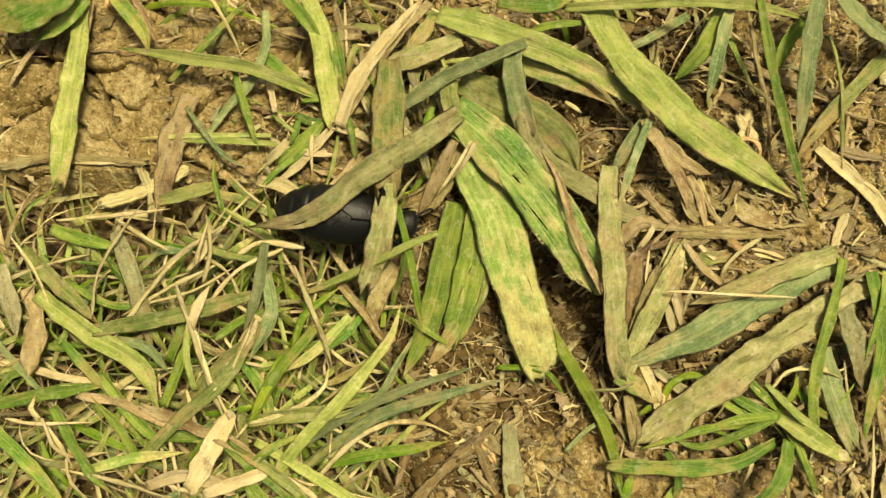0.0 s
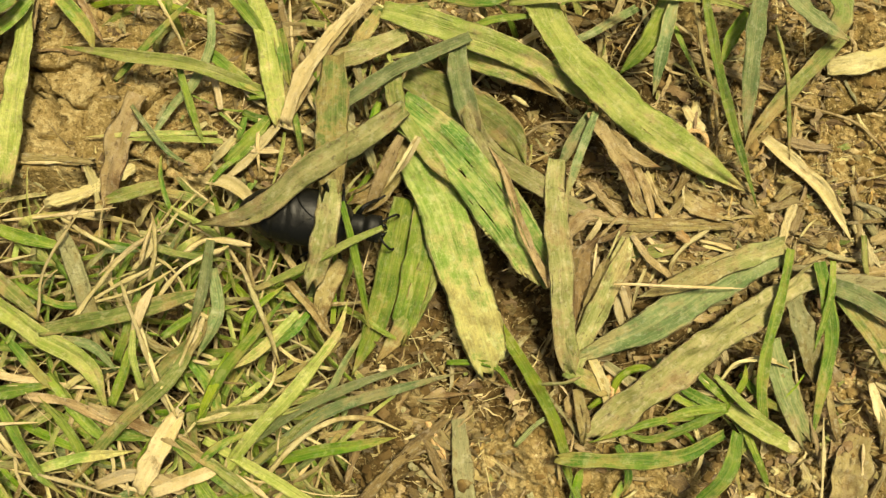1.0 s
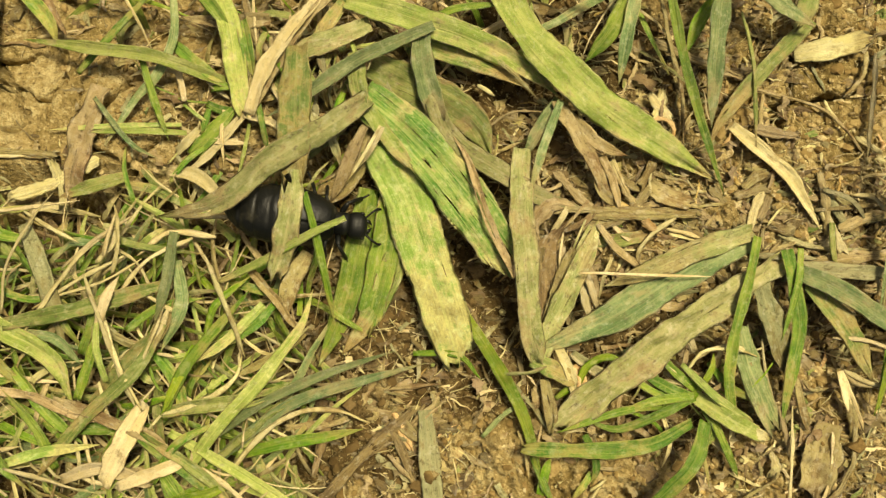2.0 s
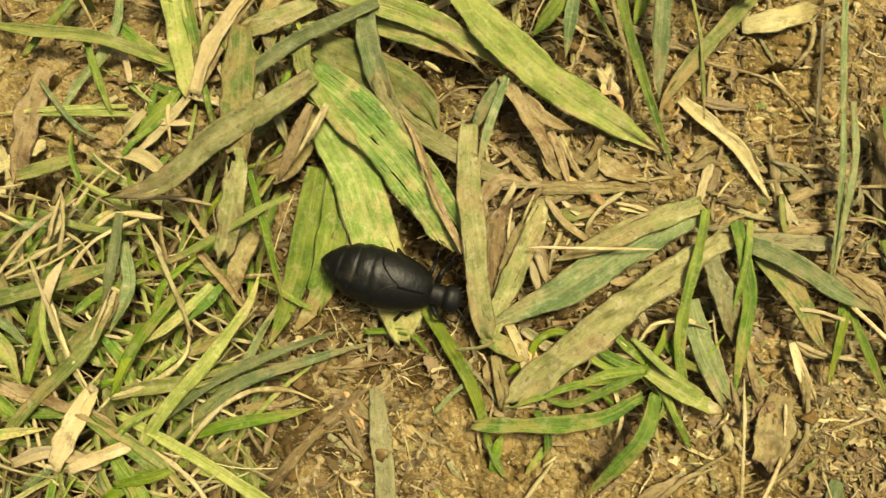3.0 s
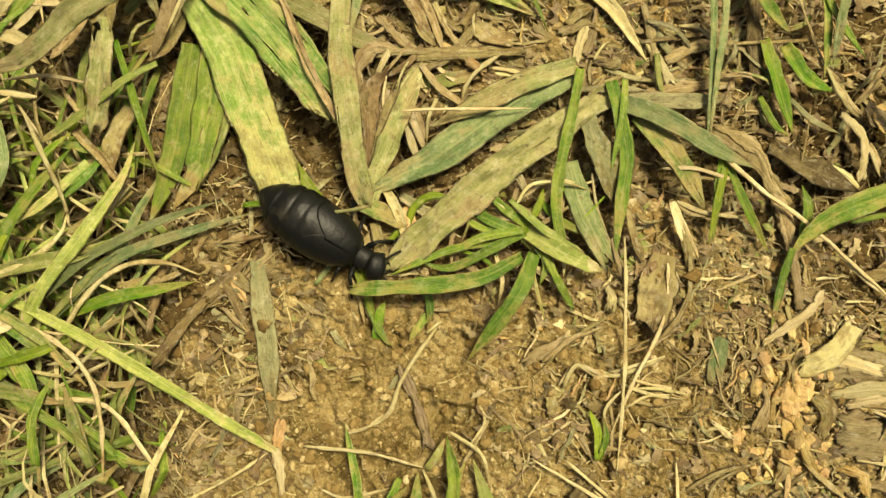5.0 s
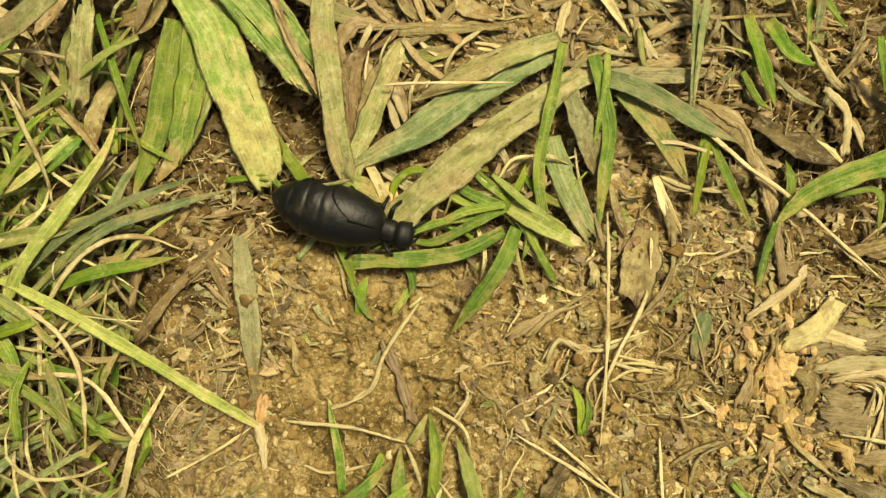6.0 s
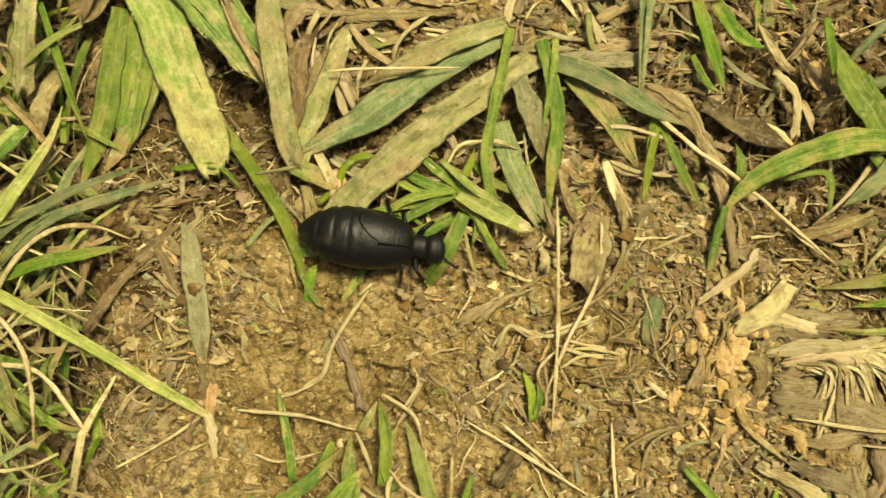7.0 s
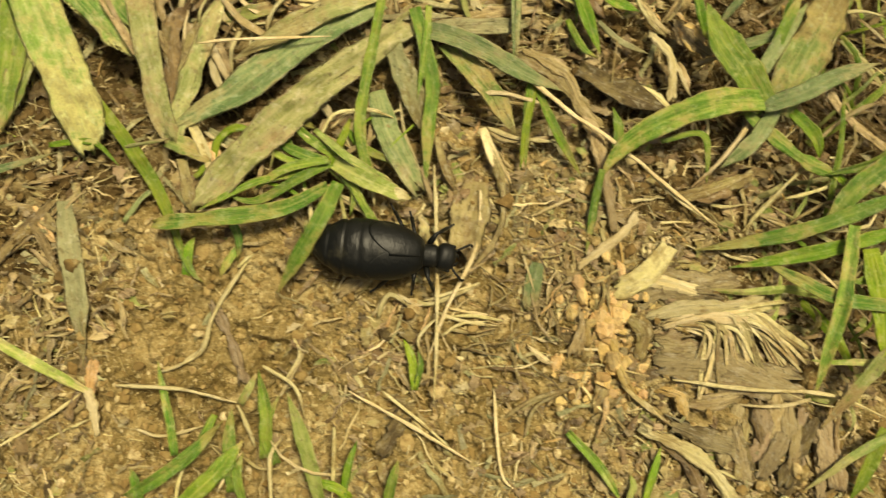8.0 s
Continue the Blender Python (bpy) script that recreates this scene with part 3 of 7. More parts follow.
leaf(plant_a, "green", 4, "point", (9.4, 43.3, 4), (17.1, 42, 5), (23.2, 43.8, 4))
leaf(plant_a, "olive", 3.2, "point", (-8.3, 14, 2), (-2.4, 18.8, 3), (1.6, 23.8, 3))
leaf(plant_a, "tan", 3.5, "point", (-14.4, 16.1, 1), (-18.3, 11, 1.2), (-22.3, 7.1, 1))
leaf(plant_a, "green", 4, "cut", (-12.2, 30.6, 4), (-8.2, 24.5, 4.5), (-9.2, 19.6, 4))
leaf(plant_a, "grey", 2.4, "point", (-9.2, 22.2, 3.5), (-4.3, 17.7, 4), (-1.9, 10.9, 3))
leaf(plant_a, "straw", 1, "point", (4.9, 18.4, 6), (2, 13.6, 6), (-1.4, 8.9, 4))
leaf(plant_a, "olive", 3.6, "point", (-1.4, 40.8, 3), (-4.3, 36.5, 4), (-8.3, 29.8, 3))
leaf(plant_a, "tan", 2.6, "point", (-2.4, 43, 4), (-8.2, 36.2, 5), (-14.1, 27.6, 4), (-17.6, 20.8, 3))
plant_b = plant("small pale green grass tuft with split leaf sheaths", -20.1, 21.3)
leaf(plant_b, "green", 3, "point", (-28.2, 44.9, 4), (-23.6, 39.5, 4.5), (-21.1, 35.4, 3))
leaf(plant_b, "green", 3.6, "point", (-28.8, 14.6, 1), (-25.2, 17.7, 2), (-20.3, 23.5, 2))
leaf(plant_b, "green", 2, "point", (-36.3, 31.1, 4), (-34.2, 24.1, 4), (-32.3, 17.1, 2))
leaf(plant_b, "green", 1.8, "point", (-48.3, 29.5, 2), (-40, 37.7, 4), (-33.7, 44.4, 4))
leaf(plant_b, "blue", 2.2, "point", (-31.5, 42.2, 3), (-31.2, 35.3, 3.5), (-34.1, 28.8, 3), (-38.1, 24.4, 2.5), (-43.8, 16.5, 1))
leaf(plant_b, "olive", 3, "point", (-40.2, 11, 1), (-46, 9.5, 1.2), (-52, 7.5, 1))
leaf(plant_b, "pale", 1.6, "point", (-29.2, 18.4, 2), (-38, 18.9, 2.4), (-47.2, 19, 1.5))
leaf(plant_b, "pale", 1.4, "point", (-30.3, 20, 1.5), (-41.1, 19.9, 2), (-54.4, 19.6, 1))
leaf(plant_b, "blue", 1.4, "point", (-44.8, 24.8, 3), (-38.7, 16.8, 3), (-34, 13.9, 2))
leaf(plant_b, "green", 3, "point", (-31.5, 34.2, 2), (-25.2, 28.8, 3), (-22.3, 27, 2))
leaf(plant_b, "straw", 2.6, "point", (-19.3, 21.5, 2), (-26.2, 14, 1.5), (-30.3, 11, 1))
leaf(plant_b, "straw", 2, "point", (-19.3, 21.5, 2), (-14.2, 19.9, 2.5), (-12.3, 18, 1.5))
leaf(plant_b, "straw", 3.2, "point", (-32.7, 12, 1), (-27.2, 10.5, 1.4), (-22.3, 6.1, 1))
leaf(plant_b, "tan", 3, "point", (-14.3, 37.9, 2.5), (-22.5, 38, 2), (-30.7, 39.3, 1.5))
leaf(plant_b, "tan", 2, "point", (-16.4, 33.1, 2), (-18.3, 39.8, 3), (-19.3, 44.9, 3))
leaf(plant_b, "straw", 1, "round", (-17.3, 43.3, 3), (-17.1, 37.8, 3), (-16.9, 33.1, 2))
plant_c = plant("green grass tuft at the edge of bare cracked soil", -63.8, 46.1)
leaf(plant_c, "green", 10, "point", (-63, 47.1, 6), (-70.2, 41.8, 7), (-78.6, 38.2, 6))
leaf(plant_c, "green", 3, "point", (-62, 43.4, 5), (-66.4, 39, 5), (-71.8, 36.3, 4))
leaf(plant_c, "green", 3.4, "point", (-59, 45.8, 4), (-52.9, 38.7, 4), (-51.9, 34.6, 2.5))
leaf(plant_c, "brown", 2, "point", (-55.8, 46.5, 2), (-52, 39.2, 2.4), (-50.8, 36.4, 1.5))
leaf(plant_c, "pale", 5, "cut", (-63.4, 45.1, 3), (-64, 32.6, 4.6), (-65.8, 21.7, 4), (-67.3, 11, 2.4))
leaf(plant_c, "tan", 3, "point", (-62.9, 44.4, 2), (-63.8, 38.1, 3), (-64.8, 35.3, 2))
leaf(plant_c, "tan", 1.6, "point", (-77.4, 29.5, 1), (-74.2, 34.5, 1.5), (-70.4, 38.6, 1))
dead_leaf("taupe dead grass leaf lying beside bare cracked soil", "tan", 6.2, "point", (-44.6, 27.2, 0.8), (-47.7, 18, 1.4), (-49, 11, 1.3), (-49.9, 5.6, 0.8))
plant_d = plant("tangled turf of thin green and straw-coloured grass", -48.3, -25.8)
leaf(plant_d, "olive", 3.8, "point", (-72.3, 0.1, 4), (-64.8, -6.6, 5), (-59.3, -13, 3.5))
leaf(plant_d, "pale", 4.6, "point", (-69.6, -7.6, 4), (-60.1, -14.5, 5), (-51.5, -20.1, 4.5), (-49.3, -28.9, 2))
leaf(plant_d, "green", 3, "point", (-67.9, 3.5, 3), (-61.6, 1.6, 3.5), (-55.4, 0.1, 2))
leaf(plant_d, "green", 3.2, "point", (-77.2, -26.9, 3), (-68, -24.7, 4), (-57.5, -23.3, 3))
leaf(plant_d, "green", 2.6, "point", (-65.7, -16, 3), (-60.5, -21.2, 4), (-56.9, -25.9, 2))
leaf(plant_d, "olive", 3.6, "point", (-59.6, -13.9, 5), (-46.1, -11.5, 6), (-34.8, -8.5, 5.5), (-28.7, -6.5, 3))
leaf(plant_d, "grey", 4, "point", (-56.1, 3, 4), (-52.2, -6.6, 5), (-50.1, -18.4, 3))
leaf(plant_d, "straw", 1.5, "round", (-44.9, -5.6, 7), (-41.9, -14.1, 7), (-39.4, -22.8, 6), (-36.9, -30, 4))
leaf(plant_d, "olive", 3, "point", (-32.3, -14.2, 6), (-36.4, -21.7, 6.5), (-46.5, -30.6, 5), (-56.3, -41.7, 3))
leaf(plant_d, "straw", 1.2, "round", (-33.3, -13, 4), (-36.8, -20.1, 5), (-42, -26.5, 4))
leaf(plant_d, "pale", 3.0, "point", (-28.9, -38.8, 3), (-23.3, -31.7, 5), (-17.2, -25.5, 6.2), (-12.2, -19.4, 6.6), (-8.7, -14.5, 6.2), (-7.1, -9.1, 5))
leaf(plant_d, "lime", 2.7, "point", (-33.2, -30.7, 3), (-30.4, -24.8, 5), (-27.4, -20.2, 6), (-23.2, -15.2, 6), (-17.9, -8.9, 4.4))
leaf(plant_d, "straw", 2, "round", (-33.2, -29.9, 3.5), (-25.3, -27.2, 4.5), (-20.5, -23.8, 5), (-19.5, -20.2, 4))
leaf(plant_d, "blue", 2.7, "point", (-25.3, -38.8, 2), (-17.2, -32.3, 4), (-10.3, -27.9, 4.4), (-1.7, -25.3, 4.2), (11.9, -22.1, 2.4))
leaf(plant_d, "olive", 2.0, "point", (-24.5, -38, 3), (-18.2, -33, 4), (-12.7, -28.5, 4.2), (-5.8, -27.3, 3.4))
leaf(plant_d, "straw", 1.9, "round", (-24.3, -42.9, 2), (-16.7, -33.9, 4), (-9.9, -29.7, 4.6), (-3.7, -29.5, 4), (2, -32.1, 2.5))
leaf(plant_d, "lime", 2.8, "point", (-19.4, -36.7, 2.4), (-12.7, -34.9, 3.4), (-6.1, -34.1, 3), (0.8, -33.2, 1.8))
leaf(plant_d, "straw", 4.6, "cut", (-43.5, -41.6, 4), (-39.9, -34.9, 5), (-36.9, -29.3, 4))
leaf(plant_d, "green", 2.8, "point", (-34.5, -19.4, 3), (-30.4, -25, 3.6), (-29.2, -33.1, 2))
leaf(plant_d, "green", 3.2, "point", (-76.5, -30.7, 4), (-69.3, -37.2, 4.6), (-64.8, -43.5, 3))
leaf(plant_d, "green", 2.8, "point", (-67.1, -27.2, 3), (-60.1, -37.4, 4.4), (-56.3, -42.7, 3))
leaf(plant_d, "lime", 1.9, "point", (-7.6, 7.1, 9.5), (-6, 1, 9.5), (-4.6, -6.5, 8), (-3.5, -15.3, 4))
leaf(plant_d, "pale", 1.8, "cut", (-0.8, 2.7, 10), (-6.4, 0.3, 10), (-15.7, -4.2, 6), (-23.8, -7.7, 3))
leaf(plant_d, "grey", 4, "point", (-76.1, -2.8, 4), (-73.9, -9.6, 4), (-73.3, -15.5, 3))
leaf(plant_d, "tan", 5, "point", (-72.1, -6.7, 3), (-69.8, -13, 4), (-72.1, -22.9, 2))
leaf(plant_d, "tan", 3.6, "point", (-8.2, -2.8, 3), (-11.3, -8.6, 4), (-12.6, -14.6, 2.5))
leaf(plant_d, "straw", 1.3, "round", (-25.4, -2.8, 5), (-21.6, -12.4, 5), (-19.5, -20.2, 4))
leaf(plant_d, "green", 3, "point", (-37.1, -33.2, 4), (-29.3, -39.4, 4), (-23.7, -44.5, 3))
leaf(plant_d, "green", 2.4, "point", (-47.1, -19.4, 3), (-43.7, -11.5, 4.5), (-42.5, -5.7, 4))
leaf(plant_d, "green", 2.4, "point", (-48.2, -27.2, 3), (-44.5, -19.1, 5), (-41.8, -11.5, 4.4))
leaf(plant_d, "straw", 2, "round", (-43.7, -3.8, 5), (-40.6, -0.9, 5.5), (-40.6, 2, 5))
leaf(plant_d, "straw", 1.2, "round", (-59.9, -11.9, 5), (-58, -3.7, 6), (-53.4, 4.4, 6), (-50.7, 8.3, 5))
leaf(plant_d, "straw", 1.4, "round", (-38.5, -2.8, 6), (-46.5, -6.6, 5), (-55.1, -11.5, 4))
leaf(plant_d, "straw", 1.6, "round", (-27.3, 0.1, 5), (-34.7, -3.7, 6), (-41.6, -11.4, 5))
leaf(plant_d, "straw", 1.1, "round", (-74.3, 2, 4), (-69.6, -3.8, 5), (-66.7, -11.5, 4))
leaf(plant_d, "straw", 1.3, "round", (-76.6, -5.8, 3), (-67.7, -2.8, 5), (-60.4, -0.9, 4))
leaf(plant_d, "lime", 2, "point", (-25.8, -17.5, 3), (-23.5, -11.4, 5), (-17.7, -6.6, 5))
leaf(plant_d, "green", 2.2, "point", (-14.1, -11.6, 3), (-17.8, -15.4, 4), (-25.7, -19.4, 3))
leaf(plant_d, "tan", 2.6, "point", (-51.7, -27, 4), (-43.6, -29.7, 5), (-35.1, -34.6, 4))
leaf(plant_d, "straw", 1.4, "round", (-69.9, -27.9, 4), (-65.5, -32.5, 5), (-63.1, -37.5, 4))
leaf(plant_d, "green", 3, "point", (-59, -21.4, 3), (-52.7, -28.9, 4), (-47.2, -35, 3))
leaf(plant_d, "pale", 2.6, "point", (-60.2, -37.6, 4), (-52.2, -35.4, 5), (-44, -34.8, 4))
leaf(plant_d, "green", 2.4, "point", (-52.1, -38.9, 3), (-54.2, -31.6, 5), (-60.4, -25.1, 4))
leaf(plant_d, "straw", 1, "round", (-37.5, -24.6, 6), (-33.5, -16, 7), (-31.9, -11.4, 6))
leaf(plant_d, "olive", 2.4, "point", (-9.2, -16.6, 2), (-14, -20.3, 3), (-21.7, -24.2, 3))
leaf(plant_d, "straw", 1.4, "round", (-8.2, -15.5, 3), (-13.9, -21.1, 4), (-21.7, -27, 3))
leaf(plant_d, "green", 2, "point", (-39.4, -15.5, 3), (-33.2, -11.5, 4.5), (-25.8, -10.2, 3))
leaf(plant_d, "pale", 2.4, "point", (-13, -29.6, 2), (-21.6, -28.4, 3.4), (-29.5, -29.9, 3))
leaf(plant_d, "green", 2, "point", (-64.8, -5.8, 3), (-56.6, -9.6, 4), (-49.1, -9.6, 3))
leaf(plant_d, "straw", 1.3, "round", (-67.5, 5, 2), (-57.3, 5.8, 2.4), (-47.7, 7, 2))
leaf(plant_d, "straw", 1.5, "round", (-56.2, -15.3, 5), (-46.2, -2.8, 6), (-37.9, 3.9, 5))
leaf(plant_d, "blue", 3, "point", (-30.4, -3.8, 4), (-29.2, -11.4, 5), (-33.3, -19.3, 4))
leaf(plant_d, "olive", 2, "point", (-45.4, 2.1, 3), (-37.2, -0.9, 4), (-25.8, -2.8, 3))
leaf(plant_d, "straw", 2, "round", (-23.9, 0.1, 3), (-31.4, 1.1, 4), (-37.5, -2.8, 3))
leaf(plant_d, "straw", 1.2, "round", (-34, -9.5, 5), (-36.8, -3.7, 5.5), (-44.1, 0.1, 4))
leaf(plant_d, "straw", 2.8, "cut", (-51.1, -40.8, 3), (-44, -38.7, 4), (-35.5, -41.8, 3))
leaf(plant_d, "green", 2, "point", (-35.5, -41.8, 3), (-30, -34.3, 5), (-21.5, -30.6, 4))
leaf(plant_d, "straw", 1.5, "round", (-55.7, 5.1, 5), (-50.5, 2, 6), (-46.6, -0.4, 5))
leaf(plant_d, "straw", 1.6, "round", (-41.7, -2.8, 6.5), (-40.9, 0.1, 7), (-39.8, 4.4, 6))
leaf(plant_d, "straw", 1.8, "round", (-40.4, -5.6, 6), (-39, 0.1, 7), (-40.4, 5.9, 5))
leaf(plant_d, "straw", 2.4, "point", (-43.2, -15.1, 6), (-41, -9.8, 7), (-39.3, -6.1, 6))
leaf(plant_d, "straw", 1.3, "round", (-49.4, -4.7, 5), (-46.2, -2.3, 6), (-43.4, 0.1, 6), (-37.5, 3.9, 5))
leaf(plant_d, "pale", 1.8, "point", (-42.1, -23.9, 5), (-43, -17.9, 6.5), (-42.7, -11.3, 6))
leaf(plant_d, "straw", 1.2, "round", (-51.7, -9.6, 4), (-42.3, -7.1, 6), (-35.9, -3.3, 5))
leaf(plant_d, "straw", 1.4, "round", (-35.9, -9, 5), (-32, -11.4, 5.5), (-29, -13.7, 4))
leaf(plant_d, "straw", 1.6, "round", (-33.5, -19.3, 5), (-30.5, -20, 5.4))
leaf(plant_d, "straw", 1.2, "round", (-8.1, -13, 4), (-9, -15.3, 5), (-12, -20.2, 4))
leaf(plant_d, "tan", 2.2, "point", (-18, -5.8, 3), (-14, -10.1, 4), (-9.2, -16.9, 3))
leaf(plant_d, "straw", 1.5, "round", (-15.6, 2.1, 3), (-21.8, 3.5, 4), (-29.7, 3.5, 3))
leaf(plant_d, "straw", 1.6, "round", (-68.4, -28.7, 5), (-69.6, -27.1, 5.6), (-69.7, -25, 4))
leaf(plant_d, "straw", 1.3, "round", (-74.7, -29, 4), (-69.4, -29.6, 5), (-60.3, -29.7, 4))
leaf(plant_d, "tan", 2.4, "point", (-63.3, -25.2, 3), (-54.2, -26.3, 5), (-47.4, -29.7, 5), (-41, -30.9, 4))
leaf(plant_d, "straw", 1.4, "round", (-43.9, -24.1, 4), (-42.2, -29.7, 5), (-42, -32.3, 4))
leaf(plant_d, "straw", 1.6, "round", (-68, -28.7, 5), (-65.7, -33.3, 5.5), (-63.1, -35.4, 4), (-57.9, -35, 3))
leaf(plant_d, "straw", 1.5, "round", (-48.7, -34, 3), (-47.6, -37.7, 4), (-48.2, -41.8, 3))
leaf(plant_d, "straw", 1.4, "round", (-47.2, -33.1, 3), (-45.7, -38.6, 4), (-45.5, -42.8, 3))
leaf(plant_d, "blue", 2.4, "point", (-56.6, -15.4, 4), (-50.3, -16.7, 5), (-47.2, -21.3, 3))
leaf(plant_d, "pale", 2.4, "point", (-16, -11.6, 3), (-21.5, -17.2, 5), (-27.2, -21, 5))
leaf(plant_d, "tan", 1.8, "round", (-37.4, -32, 3), (-33.2, -34.6, 4), (-31.5, -38.8, 3))
leaf(plant_d, "lime", 2.2, "point", (-27.5, -18.3, 4), (-29.9, -23.7, 5.5), (-33.1, -29.7, 4))
leaf(plant_d, "blue", 2.6, "point", (-30, 1.1, 6), (-31.3, -7.5, 6.5), (-34, -14.3, 5))
leaf(plant_d, "straw", 1.2, "round", (-18.9, -15.5, 3), (-13.9, -17.8, 4), (-12.1, -19.4, 3))
leaf(plant_d, "straw", 1.6, "round", (-59.8, -38.2, 5), (-52.9, -40, 5.6), (-47.8, -42.5, 4))
leaf(plant_d, "straw", 3, "cut", (-40.9, -41.9, 4.4), (-33.9, -39.2, 5), (-30.3, -38, 4))
leaf(plant_d, "blue", 2.3, "point", (-24.8, -33.9, 3), (-16.8, -28.5, 4.6), (-9.1, -24.8, 5), (-2.4, -22.3, 5), (6.5, -19.8, 3.6))
leaf(plant_d, "olive", 2.7, "point", (-36.6, -33.1, 4), (-29.6, -37, 5), (-24, -41.8, 4.6), (-18.5, -49.6, 2.6))
leaf(plant_d, "olive", 3.4, "point", (-33.4, -29.3, 3), (-24.4, -28, 4.6), (-16.9, -27.2, 4.4), (-11.1, -24.6, 3))
leaf(plant_d, "straw", 1.7, "round", (-43.2, -10.5, 5), (-39.9, -19.6, 6.6), (-37.6, -25.3, 6), (-36.3, -28.9, 4.6))
leaf(plant_d, "straw", 2.1, "round", (-31.5, -11.6, 5), (-33.7, -18, 6.4), (-37.8, -23.8, 5))
leaf(plant_d, "olive", 3.1, "point", (-45.5, -28.2, 2.6), (-37.7, -19.8, 4.6), (-32.6, -15.3, 5), (-30.7, -8.3, 4))
leaf(plant_d, "straw", 1.7, "round", (-24.2, -6.2, 5), (-21, -13, 6), (-18.7, -20.2, 5))
leaf(plant_d, "green", 3.4, "point", (-33.5, -40.4, 2.4), (-31.3, -44.2, 3.4), (-28.5, -50, 2))
leaf(plant_d, "lime", 2.9, "point", (-35.7, -47.8, 2.4), (-28.6, -43.5, 3.8), (-23.9, -41.2, 3.4))
plant_e = plant("trampled grass plant with dull green and dried leaves", 57.8, -29)
leaf(plant_e, "blue", 7.8, "point", (68.6, -1.5, 2), (59.9, -5.1, 3.2), (51.4, -10.2, 3.6), (43.5, -14.9, 3.4), (36.7, -17.8, 3), (29.8, -21, 2.2))
leaf(plant_e, "khaki", 4.6, "point", (68.7, -0.7, 2.6), (59.8, -3.2, 4), (50.5, -6.8, 4.2), (42.4, -9.7, 2.4))
leaf(plant_e, "khaki", 7.0, "cut", (74, -5.8, 2.2), (65, -11.1, 3.4), (57.9, -15.2, 3.8), (50.9, -20.2, 3.6), (44.9, -24.7, 3), (39, -29.3, 2), (34.1, -33.5, 1))
leaf(plant_e, "straw", 2.6, "cut", (67.3, -34.7, 3.2), (68.1, -35.1, 3.3), (69.1, -35.8, 3))
leaf(plant_e, "green", 1.8, "point", (46.7, -25.3, 1.6), (51, -28, 2.4), (57, -29.5, 2))
leaf(plant_e, "green", 2.4, "point", (58.5, -28.1, 2), (53.8, -24.1, 3), (51.5, -20.9, 1.8))
leaf(plant_e, "straw", 1.1, "round", (49.4, -21.4, 2), (53.8, -24.1, 3), (57.5, -27.2, 2))
leaf(plant_e, "lime", 1.6, "point", (33.9, -28.8, 0.8), (37.2, -26.7, 1.6), (39.8, -29.8, 0.8))
leaf(plant_e, "tan", 3, "point", (32, -25.4, 1), (32.9, -31.1, 1.6), (32.9, -35.1, 0.8))
leaf(plant_e, "green", 1.9, "point", (54.2, -30.1, 1.6), (45, -30.8, 2.6), (33.7, -34.5, 1.6))
leaf(plant_e, "green", 2.5, "cut", (68.9, -1.6, 3.6), (66.7, -9.5, 4.6), (64.4, -17, 4.6), (62.9, -24.5, 4.2), (63.7, -32.9, 2.4))
leaf(plant_e, "blue", 5.3, "cut", (66.1, -17.2, 1.8), (67.5, -24.9, 2.4), (71.2, -33.7, 1.6))
leaf(plant_e, "grey", 5.1, "cut", (69.8, -10, 2.4), (71.6, -16.4, 2.8), (74, -23.9, 1.8))
leaf(plant_e, "green", 3.3, "point", (74.2, -3.9, 3.2), (75.3, -11.3, 3.8), (75.8, -17.6, 3.6), (74.2, -25.2, 3), (72.8, -34.5, 1.6))
leaf(plant_e, "pale", 3.7, "cut", (57.5, -28.6, 2), (62.9, -32.3, 4), (68.4, -35.4, 3))
leaf(plant_e, "lime", 1.9, "point", (37.5, -26.6, 2), (39.1, -23.1, 3), (42.8, -21.5, 3.6), (47.4, -24.2, 2.4))
leaf(plant_e, "straw", 2.4, "cut", (34.3, -19.5, 2), (36.3, -24.2, 2.4), (37.5, -29.2, 1.4))
leaf(plant_e, "green", 1.9, "cut", (59.4, -29.6, 2), (62.1, -36.7, 2.6), (65, -42.6, 1))
leaf(plant_e, "green", 2.7, "point", (57.2, -28.9, 2), (52.7, -26.9, 3), (48.3, -24.3, 2))
leaf(plant_e, "green", 2.2, "point", (57.5, -28.9, 2), (52.6, -30.7, 3), (44.2, -33.9, 2), (38.6, -32.1, 1.4))
leaf(plant_e, "pale", 1.9, "cut", (55.3, -23.1, 3), (60.5, -28.5, 4), (67, -33.1, 2.8))
leaf(plant_e, "straw", 1.2, "round", (56.2, -24.1, 3), (58.9, -20.9, 4), (64.4, -20.7, 4), (69.8, -22.7, 2))
leaf(plant_e, "lime", 1.9, "point", (57, -29.1, 2), (60.2, -24.1, 3), (61.3, -21.4, 2))
leaf(plant_e, "green", 2.2, "point", (57, -28.4, 3), (49.7, -29.3, 3), (43.5, -32.1, 1.4))
leaf(plant_e, "blue", 2, "point", (46.2, -20.5, 1.5), (48.2, -23.2, 2.4), (52.3, -28.2, 1.4))
leaf(plant_e, "straw", 1.6, "point", (52.3, -29.7, 1.4), (48.5, -25.3, 1.4), (44.9, -19.6, 1))
leaf(plant_e, "grey", 2.4, "point", (37, -21, 1), (41.5, -24.2, 2), (45.6, -25.3, 1.4))
leaf(plant_e, "olive", 4, "point", (29.9, -21.9, 2), (34.5, -24.2, 2.6), (39.6, -27.2, 1.4))
leaf(plant_e, "green", 2, "point", (58.1, -29.6, 1.6), (60.8, -33.9, 2.2), (59.4, -38.1, 1))
